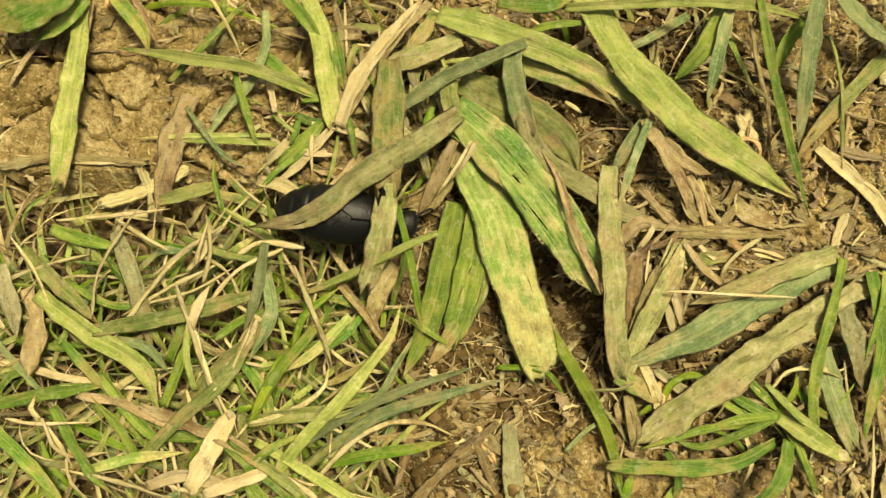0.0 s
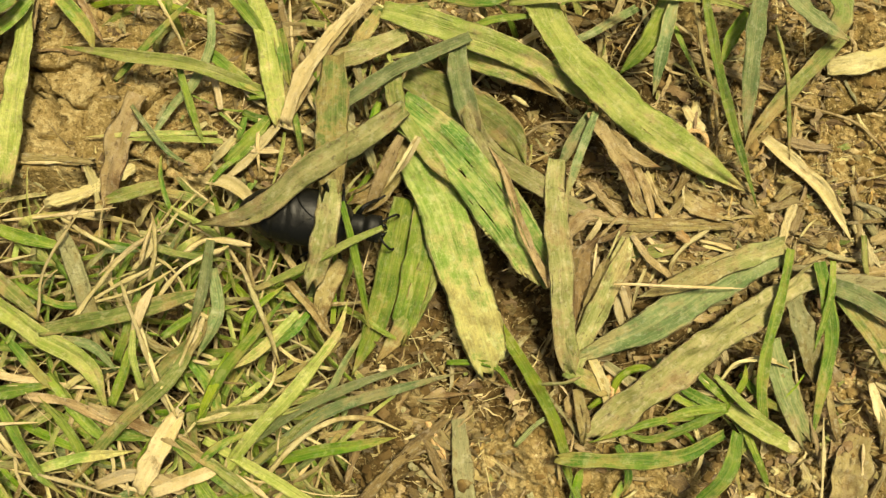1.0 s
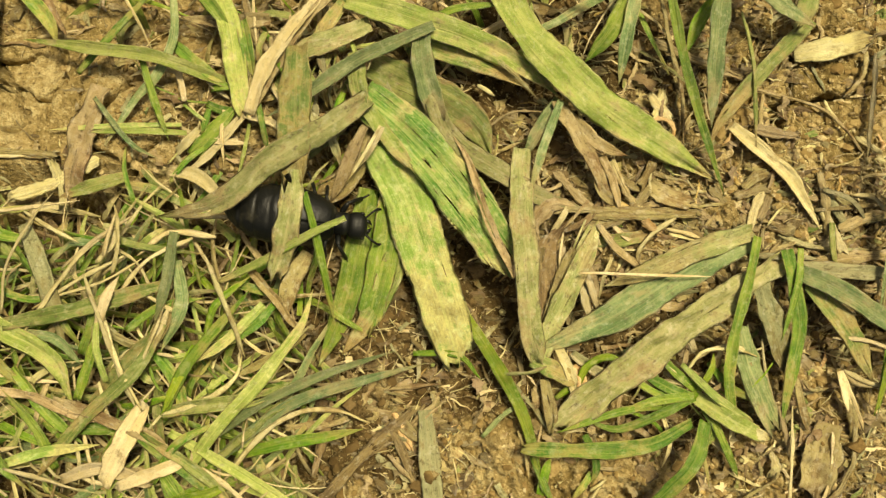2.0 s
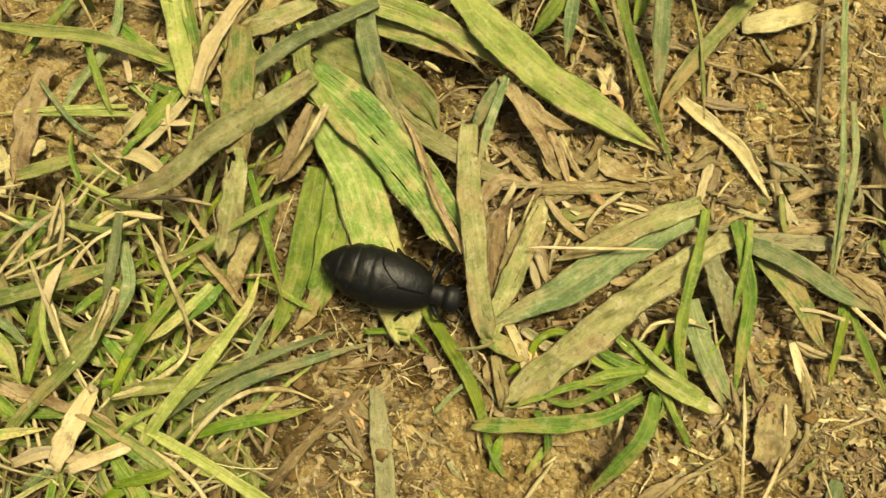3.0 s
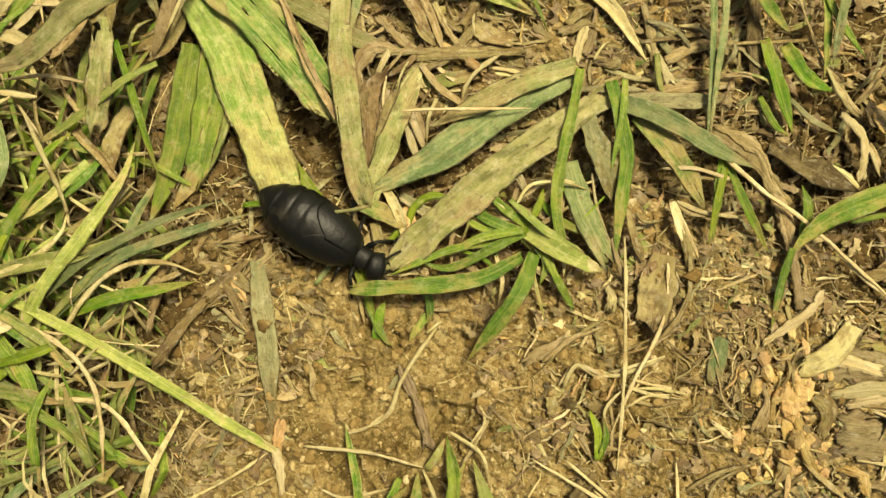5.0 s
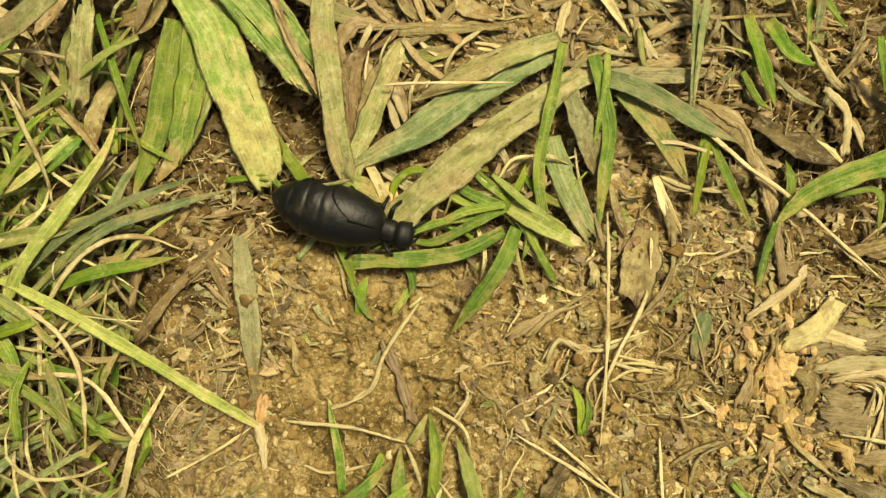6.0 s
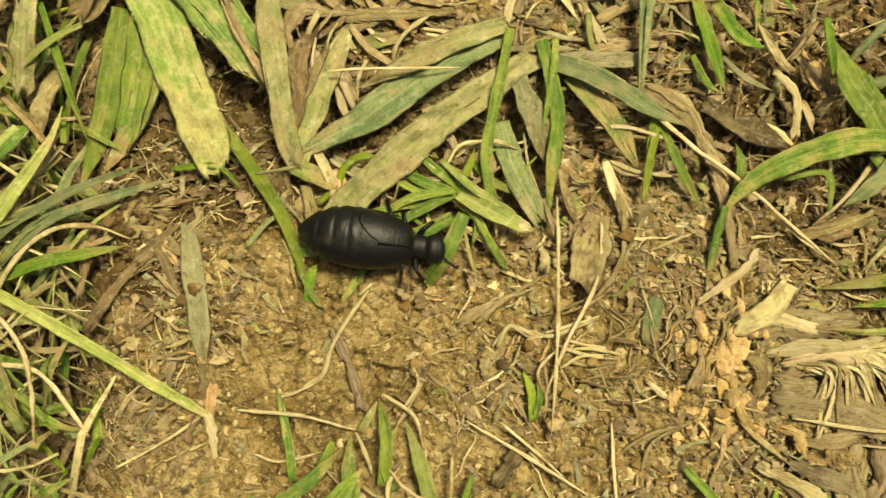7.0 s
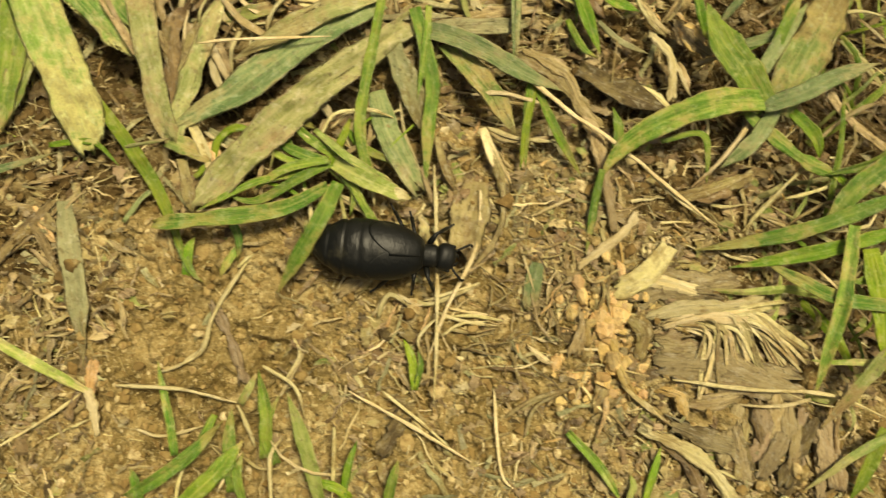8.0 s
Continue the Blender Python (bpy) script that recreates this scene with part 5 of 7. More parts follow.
frayed_sheath()
straw("straw", 3, (105.4, -54.3, 1), (111.1, -54.9, 1.4), (116.8, -57, 1))
straw("wood", 6, (106.2, -57.3, 0.4), (112, -56.5, 0.8), (119.8, -57.8, 0.5))
straw("wood", 5, (109.7, -52.9, 0.4), (116.1, -55.5, 0.7), (124, -56.3, 0.5))
straw("wood", 8, (109.6, -68.3, 0.6), (118.8, -69.6, 1.4), (130.7, -75.2, 1))
straw("tan", 5, (109.4, -65.9, 0.6), (116.2, -67.4, 1.2), (124.5, -71.2, 0.9))
straw("wood", 4.5, (112.2, -71, 0.6), (120.3, -73.1, 1), (132.6, -76.4, 0.8))
straw("straw", 1.3, (110.8, -71.3, 2), (123.4, -74.1, 2.6), (136.8, -76.6, 2), (148.3, -82.8, 1))
straw("tan", 3.6, (113, -75.8, 0.8), (117.5, -75.8, 1.2), (122, -75.2, 0.8))
straw("wood", 5, (110.7, -79.4, 0.6), (115, -81.6, 1), (120.8, -84, 0.8))
straw("straw", 3.2, (105.4, -79.4, 0.8), (112.2, -83.5, 1.6), (116, -87.7, 1.3), (118.8, -92.8, 0.8))
straw("brown", 3, (107.7, -80.6, 0.4), (111.7, -85.6, 0.8), (114.3, -92, 0.5))
straw("tan", 1.8, (102.1, -70.4, 0.8), (104.1, -73.4, 1.4), (110.2, -79.3, 0.8))
straw("orange", 2.4, (101.9, -63.6, 0.8), (102.1, -68.3, 1.8), (104.2, -73.5, 0.8))
straw("orange", 2, (97.5, -64.1, 0.8), (97.9, -60.7, 1.8), (100.8, -60.4, 0.8))
straw("orange", 1.6, (99.9, -73.1, 0.8), (98.9, -76.8, 1.2), (97.2, -80.1, 0.6))
straw("orange", 3, (109.1, -73.1, 0.6), (111.5, -74.1, 1.6), (112.3, -77.1, 0.8))
straw("tan", 1.3, (100.9, -51.9, 0.8), (101.2, -55.8, 1.6), (99, -59.5, 0.8))
straw("tan", 1.2, (103.5, -51.2, 0.8), (101.9, -54.9, 1.4), (101.9, -59.8, 0.8))
straw("tan", 1.1, (104.8, -51.8, 0.8), (99.6, -53.7, 1.6), (98.2, -50.7, 0.8))
straw("tan", 3.4, (105.8, -60.2, 0.5), (107.2, -63.1, 1.2), (105.9, -67, 0.6))
straw("tan", 3, (96.8, -57.8, 0.5), (96.8, -61.1, 1.4), (95.5, -64.9, 0.7))
straw("tan", 2.8, (99, -69.2, 0.5), (99, -72, 1.2), (97.4, -74.8, 0.7))
straw("brown", 2.4, (120.3, -79.5, 0.6), (121.2, -83.7, 0.9), (122.5, -88.2, 0.4))
straw("wood", 3.5, (120.1, -80.1, 0.9), (120.6, -84.7, 0.9), (121.4, -89.6, 0.3))
straw("wood", 3.7, (121.4, -77.4, 0.6), (119.4, -81.5, 0.8), (117.7, -85.9, 0.5))
straw("tan", 2.2, (123.4, -77.9, 0.4), (121.5, -83.4, 0.7), (119.9, -89, 0.6))
straw("brown", 2.5, (124.4, -77, 0.9), (124.2, -80.9, 1.5), (124.6, -85.4, 0.7))
straw("wood", 4.0, (125.4, -78.5, 0.8), (125.5, -83, 0.5), (125.5, -87.4, 0.6))
straw("wood", 3.8, (125.6, -76.8, 0.6), (125.2, -79.7, 1.4), (125.6, -83.2, 0.4))
straw("tan", 4.2, (127.7, -76.3, 1.2), (127.3, -79.6, 1.1), (126.9, -82.9, 0.8))
straw("wood", 4.4, (127.4, -79.9, 0.3), (125.2, -82.9, 0.8), (123.2, -85.9, 0.6))
straw("wood", 3.3, (129.8, -77.6, 0.9), (129.2, -81, 1.5), (129.4, -84.8, 0.4))
straw("wood", 4.5, (130.1, -80.9, 0.6), (126.5, -84.8, 1.3), (123.8, -89.2, 0.3))
straw("tan", 2.6, (131.5, -80.2, 0.6), (129.5, -85.5, 1.5), (128.5, -91.4, 0.3))
straw("wood", 2.5, (132.2, -79, 1), (131, -84.2, 0.6), (129.7, -89.3, 0.6))
straw("brown", 3.8, (133.6, -80.8, 1.1), (130.3, -85.5, 1.1), (127.4, -90.4, 0.6))
straw("wood", 2.6, (134.9, -81.3, 0.6), (134, -87.3, 0.8), (133.3, -93.5, 0.7))
straw("wood", 3.3, (134.5, -81.6, 1), (134.8, -86.4, 1.4), (135.9, -91.5, 0.6))
straw("wood", 3.3, (136.5, -80.7, 0.4), (136.6, -86.6, 0.7), (137.1, -92.6, 0.7))
straw("tan", 1.4, (140.6, -75.4, 0.8), (137.2, -82.4, 1.4), (136.2, -91.8, 0.8))
straw("straw", 1.2, (80.8, -70.2, 0.8), (80.4, -78.7, 1.2), (80.7, -84.9, 1), (82.6, -87.4, 0.6))
straw("tan", 1.3, (85, -78.8, 0.6), (87.7, -73.7, 1.2), (94.3, -71.4, 0.8))
plant_n = plant("small green grass blades on crumbly soil", 97.1, -86.5)
leaf(plant_n, "green", 2.2, "point", (92.6, -78.6, 0.8), (97, -84.5, 1.8), (100.2, -91.2, 1))
leaf(plant_n, "lime", 1.8, "point", (103.9, -91.5, 1), (105.7, -86.7, 1.8), (107.8, -82.4, 1))
leaf(plant_n, "pale", 1.8, "point", (101.1, -91.2, 1), (102.3, -88.4, 1.4), (102.2, -86.7, 0.8))
straw("straw", 1.3, (56.2, -67.8, 0.8), (65.4, -74.2, 1.4), (75.7, -81.8, 0.8))
straw("straw", 1.1, (61.9, -68.4, 0.8), (69.1, -75.6, 1.2), (72.6, -79.8, 0.8))
straw("straw", 1.1, (24.2, -61.2, 0.5), (28.2, -60.2, 0.8), (31.7, -58, 0.5))
straw("straw", 1.1, (-4.4, -71, 0.6), (4.6, -66.9, 1.2), (12.2, -62.5, 1))
straw("straw", 2, (12.5, -62.7, 1.6), (13, -65.7, 1.4), (12.9, -70.5, 0.6))
straw("straw", 1, (47.7, -57.9, 0.6), (48.4, -60.9, 0.8), (45, -65.4, 0.6))
straw("tan", 2.4, (56.2, -51.1, 0.5), (59.3, -49.4, 0.9), (63.3, -47.9, 0.5))
straw("straw", 1.2, (61.5, -55.5, 0.6), (64.8, -52, 1.2), (69.4, -54.4, 1.4), (72.4, -53.8, 0.8))
straw("wood", 2.6, (34.7, -50.7, 0.4), (37, -56.8, 0.7), (38.5, -64.2, 0.4))
straw("tan", 1.4, (49.4, -60, 0.5), (47.1, -63.6, 0.8), (43.7, -68.2, 0.5))
straw("brown", 3.6, (60.6, -78.7, 0.4), (63.4, -75, 0.8), (65, -72.9, 0.4))
straw("brown", 2.4, (8.1, -67.2, 0.5), (9.5, -64.4, 0.8), (11, -62.7, 0.5))
straw("tan", 1, (3.9, -52.3, 0.4), (7.9, -53.1, 0.7), (12.7, -52.2, 0.4))
straw("straw", 1.2, (72.6, -56.6, 1.4), (68.9, -60, 2), (69.6, -64.1, 1))
straw("brown", 1.6, (0.4, -48, 0.5), (3.2, -46.4, 0.8), (4.7, -44.6, 0.5))
plant_o = plant("clump of thin green shoots and bleached stems on bare soil", 38.3, -72.5)
leaf(plant_o, "straw", 1.5, "round", (17.3, -62.4, 1.6), (28.5, -64.1, 3), (38.2, -67.9, 1.6))
leaf(plant_o, "green", 2.8, "point", (41.1, -77.2, 1.6), (42.5, -69.3, 3.4), (41.8, -62.2, 3))
leaf(plant_o, "olive", 2, "point", (37.9, -67.7, 2), (39.8, -65.3, 3), (41.3, -62.8, 2.4))
leaf(plant_o, "green", 2.2, "point", (25.9, -75.2, 1.4), (26, -68.3, 2.4), (24.6, -59.2, 1.2))
leaf(plant_o, "green", 3.2, "point", (17.3, -81.3, 1.4), (28.3, -75.5, 3), (34.7, -70.2, 2))
leaf(plant_o, "green", 4.2, "point", (26.1, -83.7, 1.4), (33.4, -78.2, 3.6), (38, -73.7, 3))
leaf(plant_o, "straw", 1.4, "round", (42.3, -61.8, 2), (47.3, -65.7, 2.6), (48.5, -71.8, 1.4))
leaf(plant_o, "pale", 3.2, "point", (49.5, -85.2, 1.4), (48.2, -75.7, 3), (45.9, -66.7, 2))
leaf(plant_o, "straw", 1.4, "round", (41.3, -84.9, 1), (42.1, -77.1, 2.4), (44.6, -73.8, 1.6))
leaf(plant_o, "straw", 1.3, "round", (53.2, -73.3, 1.6), (52.5, -79.3, 2), (51.5, -86, 1))
leaf(plant_o, "lime", 2, "point", (53.1, -86.2, 1), (54.8, -80.3, 2.4), (56.8, -76, 1.6))
leaf(plant_o, "green", 2.4, "point", (60.7, -87.1, 1), (62.1, -83.1, 2), (63.3, -80.2, 1))
leaf(plant_o, "straw", 1.3, "round", (37.2, -68, 1.4), (38.8, -72.1, 1.8), (39.4, -75.5, 0.8))
leaf(plant_o, "green", 3, "point", (34.9, -82.3, 1.4), (35.6, -74.4, 3), (36.4, -68, 2))
leaf(plant_o, "green", 2, "point", (33.1, -69.3, 1), (31.7, -71.8, 2), (29.8, -73.8, 1))
leaf(plant_o, "straw", 1.2, "round", (19.4, -70.3, 0.6), (24.2, -71.9, 1), (31.9, -70.9, 0.6))
leaf(plant_o, "lime", 2.4, "point", (54.6, -85.6, 1), (52.1, -83, 2), (47.3, -81.8, 1))
leaf(plant_o, "straw", 1.3, "round", (32.5, -82, 1.4), (35.6, -77.4, 2.4), (37.4, -75.9, 1.6))
leaf(plant_o, "green", 2.2, "point", (36.5, -84.4, 1), (36.3, -79.3, 2.4), (37.4, -75.9, 1.4))
leaf(plant_o, "green", 2.6, "point", (19.4, -82.6, 1), (19.2, -78.5, 2), (18, -76.8, 1))
leaf(plant_o, "tan", 1.2, "round", (37.1, -77.1, 0.6), (39.9, -79.1, 1), (43.6, -79.6, 0.6))
leaf(plant_o, "straw", 1.2, "round", (25.1, -83.3, 1), (26.6, -78.5, 1.6), (28.6, -75.6, 1))
leaf(plant_o, "green", 2.6, "point", (42.8, -78.5, 1), (41.8, -72.3, 2.4), (44.6, -67, 2))
plant_p = plant("short flattened grass sprigs on the soil", 29.1, -40.4)
leaf(plant_p, "lime", 2.4, "point", (30.8, -45.4, 0.8), (31.9, -40.7, 1.4), (32.9, -38.9, 0.8))
leaf(plant_p, "green", 2, "point", (29.6, -38.5, 0.8), (32, -44.6, 1.4), (33.6, -46.7, 0.8))
leaf(plant_p, "green", 2, "point", (39.8, -41.6, 0.8), (37.7, -44.2, 1.2), (36.4, -46, 0.6))
bent_leaf = leaf(plant_e, "green", 3.2, "cut", (56.5, -32.8, 3), (49, -35.8, 5), (39.9, -36.4, 6.2), (27.5, -36.2, 5))
short_leaf = leaf(plant_e, "green", 3.4, "point", (58.5, -32.6, 4), (54.6, -39.4, 7.5), (46, -49.9, 2.5))
straw("tan", 2.6, (40.7, 3.1, 1.6), (47.5, 2.6, 2.2), (59, 2.5, 1.2))
straw("tan", 2, (35.2, 10.2, 1), (38.4, 6.1, 1.8), (41, 3.9, 1.4))
leaf(plant_a, "tan", 2.4, "cut", (41.8, 12.1, 2), (42.2, 7.1, 2.8), (44.8, 4.7, 2))
leaf(plant_a, "tan", 2.2, "point", (43, 12.8, 2), (44.4, 8.8, 2.8), (45.8, 3, 1.6))
straw("straw", 1.5, (55.4, 1.9, 2), (51.2, -0.6, 2.4), (48.9, -3.8, 1.6), (48.4, -6.1, 1))
straw("straw", 1.5, (54, 0, 1), (57.3, -0.8, 1.4), (59.9, -1.7, 1))
straw("straw", 1.4, (54.5, -0.8, 0.8), (56.9, -1.4, 1), (59.6, -2.3, 0.8))
straw("orange", 2.6, (49.9, 1.4, 2), (51.2, 0.3, 2.4), (52.6, -0.5, 1.4))
dead_leaf("crumpled tan scrap of dead leaf", "tan", 3.8, "cut", (51.2, 8, 0.8), (54.1, 5.7, 1.4), (58.7, 4.1, 0.8))
straw("tan", 2, (45.9, 9, 0.5), (48.9, 7.4, 0.9), (52.7, 6.2, 0.6))
leaf(plant_a, "olive", 3, "cut", (41.7, -2, 1), (46.5, -1.6, 1.6), (50.7, -0.9, 1))
leaf(plant_a, "tan", 2, "point", (35.8, -2.5, 1.6), (34.5, -7.5, 2), (33.3, -12.9, 1.2))
leaf(plant_a, "brown", 2.2, "point", (32.3, -0.6, 1.2), (31.5, -5.5, 1.8), (32.1, -12.3, 1))
leaf(plant_a, "straw", 1.8, "cut", (39.3, -6.6, 2.5), (40.1, -9.5, 3), (41.4, -13.3, 1.6))
straw("straw", 1.2, (47.1, -2.9, 0.6), (45.7, -5.8, 1), (45, -7.3, 0.6))
straw("tan", 1.4, (48.1, -4.9, 0.5), (47.3, -6.4, 0.8), (46.5, -7.8, 0.5))
straw("tan", 2, (52.9, 33.3, 0.8), (58.7, 30.4, 1.2), (70.3, 25.7, 0.8))
straw("tan", 1.5, (70.8, 24.5, 0.6), (80.4, 21.6, 1), (85.3, 18.3, 1), (90.4, 11.7, 0.5))
dead_leaf("pale curled scrap of dry sheath on the soil", "straw", 4.6, "cut", (78.1, 30.8, 0.8), (83.4, 31.1, 2), (90.6, 32.9, 1))
straw("straw", 1.8, (92.1, 30.4, 1), (91, 21.7, 1.6), (90, 11.1, 0.8))
straw("tan", 1.7, (90.7, 30.8, 1), (89.3, 26, 1.4), (86.3, 22.8, 0.8))
straw("straw", 1.8, (88.2, 15.7, 0.6), (90.1, 14.1, 1), (92.9, 12.6, 0.6))
straw("straw", 1.5, (83, 22.3, 0.6), (83.9, 20, 1), (85.5, 18.4, 0.6))
straw("tan", 1.6, (72.2, 23.6, 0.8), (71.2, 19.3, 1.2), (72.6, 14.5, 0.8))
straw("orange", 1.8, (51.2, 19.3, 0.6), (54.7, 19.3, 1.4), (56, 17.1, 1.2), (54.8, 15, 0.6))
straw("tan", 1.6, (67.4, 18.5, 0.6), (72.8, 11.2, 1.2), (74.9, 9.3, 0.8))
leaf(plant_a, "olive", 3.8, "cut", (0.6, 31.2, 5), (1, 26.5, 5.8), (1.8, 22.4, 5.4))
leaf(plant_a, "olive", 2.6, "point", (-13.9, 27.4, 1.5), (-10.6, 22.2, 2), (-8.9, 17.1, 1))
leaf(plant_a, "tan", 2.4, "point", (-8.2, 32.6, 2), (-9.7, 27.6, 2.4), (-9.3, 24.8, 1.4))
leaf(plant_a, "grey", 1.6, "point", (-7.9, 25, 2.6), (-6.4, 21.6, 3.4), (-7.4, 19.3, 2.4))
leaf(plant_a, "green", 3.2, "point", (-11.9, 26.3, 1.6), (-10.8, 21.2, 2.2), (-12, 16.8, 1.4))
leaf(plant_a, "grey", 2, "point", (-4.7, 36, 2), (-5.6, 30.8, 3), (-4.3, 27, 2.2))
leaf(plant_a, "straw", 1, "point", (5.4, 18, 7), (3.4, 14.2, 7), (1.2, 11.7, 5))
leaf(plant_a, "tan", 2.6, "cut", (2.2, 18.6, 4), (-0.9, 12.9, 3.6), (-3.7, 7.2, 2))
leaf(plant_a, "lime", 2, "point", (-1.8, 24.9, 2.4), (-2.8, 21.8, 3), (-2.5, 20, 2))
straw("straw", 1.4, (82.3, -19.5, 1.8), (87.8, -19.9, 2.2), (96, -23, 1.4))
straw("straw", 1.5, (84.5, -25.2, 0.8), (89.3, -27.6, 1.4), (96.2, -29, 0.9))
leaf(plant_e, "straw", 2.4, "cut", (83.6, -25.3, 1.2), (84.9, -30.3, 1.6), (87.1, -35.4, 0.8))
leaf(plant_e, "straw", 1.2, "round", (70, -19.3, 2), (70.2, -24.9, 2), (71.8, -30.1, 1.2))
leaf(plant_e, "tan", 2, "cut", (75.6, -26.1, 1.6), (76.2, -30.9, 2), (77.5, -34.6, 1))
leaf(plant_e, "tan", 1.4, "point", (72.5, -30.9, 1.4), (73.2, -34.7, 1.8), (74.4, -39.9, 1))
straw("straw", 1.2, (58.4, -34.7, 1.4), (61.8, -37.2, 1.6), (64.5, -39.5, 0.8))
straw("straw", 1.6, (52.5, -24.4, 1.4), (54.7, -25.9, 1.8), (57.3, -27.3, 1))
straw("tan", 1.6, (77.5, -26.8, 0.6), (78.8, -28.5, 1), (82, -28.3, 0.6))
straw("straw", 1.4, (111.3, -3.5, 2), (113.5, -10, 2.6), (116.6, -13, 1))
straw("tan", 1.5, (121.8, -4.5, 1.4), (118.1, -8.4, 2), (115.8, -11, 1))
straw("wood", 3.6, (118.7, -11.2, 0.6), (120.4, -14, 1.2), (123.7, -16.5, 0.7))
straw("straw", 2.2, (114.2, -12.4, 1), (116.4, -15.8, 2), (117.1, -18.8, 1.6), (116.6, -23.7, 0.8))
straw("straw", 1.5, (117.8, -17.7, 1.4), (118.6, -21, 1.8), (120, -23.6, 0.8))
leaf(plant_j, "green", 2.6, "point", (132.3, -20.9, 3), (134.9, -15.1, 5), (139.5, -8.2, 5))
leaf(plant_j, "blue", 2, "point", (132.9, -5.3, 5), (127, -10.2, 5.6), (123.8, -13.8, 3))
leaf(plant_j, "lime", 2, "cut", (120.9, -5.1, 6), (121, -10.9, 6.4), (122.4, -14.6, 4))
leaf(plant_j, "green", 2.4, "point", (129.4, -17, 1.6), (134.8, -14.8, 3), (141.3, -12.3, 2))
straw("tan", 2.6, (102.3, -27.9, 0.8), (103.4, -33.1, 1.4), (104.1, -41, 1.4), (104.4, -45.5, 0.6))
straw("straw", 2, (108.5, -43.2, 0.8), (104.8, -46.5, 1.6), (97.4, -50.9, 0.8))
straw("orange", 1.3, (104.9, -46.2, 1), (105.1, -48.9, 1.4), (105, -52.4, 0.6))
straw("tan", 1.3, (102.1, -44.6, 0.8), (102.6, -48.5, 1.2), (103, -51.2, 0.6))
straw("tan", 1.4, (106.3, -34.3, 0.8), (107.9, -36.5, 1.2), (108.8, -39, 0.6))
straw("tan", 3.4, (116.8, -40.8, 0.6), (122.7, -39.8, 1.4), (129, -38.1, 0.8))
straw("tan", 1.6, (129.7, -45.1, 0.5), (132.1, -46.5, 0.9), (134.6, -47.9, 0.5))
straw("straw", 1.5, (122.1, -51, 0.8), (124.3, -52.1, 1.2), (126.9, -52.9, 0.8))
dead_leaf("dull green scrap of dead leaf", "blue", 3.6, "cut", (90.7, -49.4, 0.5), (89.4, -52.9, 0.9), (88.2, -57, 0.5))
straw("straw", 2, (87.9, -63.9, 0.6), (89.3, -65.4, 1.2), (90.9, -66.8, 0.6))
straw("straw", 1.7, (62.3, -56, 0.6), (63.8, -52.9, 1.6), (65.3, -52.1, 1.6), (68.6, -55.1, 0.8))
straw("tan", 1.8, (58.9, -51.3, 0.8), (64.2, -47.6, 1.6), (69.5, -46.1, 1))
straw("straw", 1.7, (69.1, -53.5, 1), (71.9, -54.4, 1.4), (80.4, -52.1, 1))
straw("tan", 1.2, (73.7, -51, 0.8), (77.7, -49.9, 1.2), (81.8, -48.3, 0.8))
straw("straw", 1.4, (72.7, -56.2, 0.6), (76.9, -58, 1.2), (82.7, -59.4, 0.6))
straw("straw", 1.2, (73.1, -57.2, 0.6), (77.9, -57.1, 1.4), (83.7, -58.7, 0.6))
straw("tan", 1.3, (73.5, -58.7, 0.6), (77.7, -60, 1.2), (82.6, -59.8, 0.6))
straw("straw", 1.2, (74.3, -55.4, 0.6), (78, -56.6, 1.4), (81.9, -57.6, 0.6))
straw("straw", 1.1, (72.8, -60.1, 0.6), (76.3, -58.4, 1.4), (81.3, -58.5, 0.6))
straw("tan", 1.5, (82.2, -75.1, 0.5), (87.2, -72.5, 0.9), (94.2, -71.3, 0.6))
straw("brown", 0.72, (88.5, -67.9, 1), (91, -69.8, 1), (92.3, -72, 1), (93.4, -73.6, 1.4))
straw("tan", 0.55, (81.4, -55.8, 1.3), (83.5, -55.1, 1), (85.6, -53.7, 1), (86.8, -52.9, 0.7))
straw("brown", 0.61, (105.6, -63.1, 0.9), (103.9, -63.3, 1), (102.2, -62.6, 1), (101.5, -62.3, 1.1))
straw("tan", 0.50, (89.3, -51.4, 1.1), (88.5, -52.6, 1), (87.2, -53, 1), (86.6, -53.8, 1.7))
straw("brown", 0.72, (92.3, -58.3, 0.7), (92.8, -60.4, 1), (92.7, -62.8, 1), (94, -64.1, 0.6))
straw("tan", 0.50, (95.6, -59.9, 1.4), (97.3, -61, 0.7), (99.8, -60.8, 0.9), (101.9, -61.4, 0.9))
straw("tan", 0.44, (86.2, -62.8, 1.3), (85.4, -62.6, 1), (84.2, -61.7, 1), (82.6, -61.8, 0.7))
straw("brown", 0.44, (97.2, -62.1, 0.8), (96.4, -62, 0.5), (94.6, -61.9, 1), (93.2, -61.7, 1.7))
straw("brown", 0.39, (90, -48.2, 1.3), (87.2, -47.3, 1), (84, -46.3, 1), (81, -45.7, 1.7))
straw("brown", 0.66, (97, -53.3, 0.6), (95.9, -55.8, 1), (94.6, -57.5, 1), (94.2, -59.5, 1.3))
straw("brown", 0.50, (97.3, -53.5, 0.6), (95.4, -54.1, 1), (93.8, -55.2, 0.9), (92.4, -55.6, 1))
straw("orange", 0.50, (98.8, -62, 1.6), (98, -64, 1), (97.9, -65.1, 1), (98.1, -67.1, 1))
straw("tan", 0.55, (96.8, -45.4, 1.4), (95.2, -46.3, 0.9), (92.5, -47.2, 1), (91.4, -47.7, 0.7))
straw("straw", 0.50, (76.6, -65.4, 1.5), (78, -67.4, 1), (81.1, -68.1, 0.6), (82.1, -68.8, 1.7))
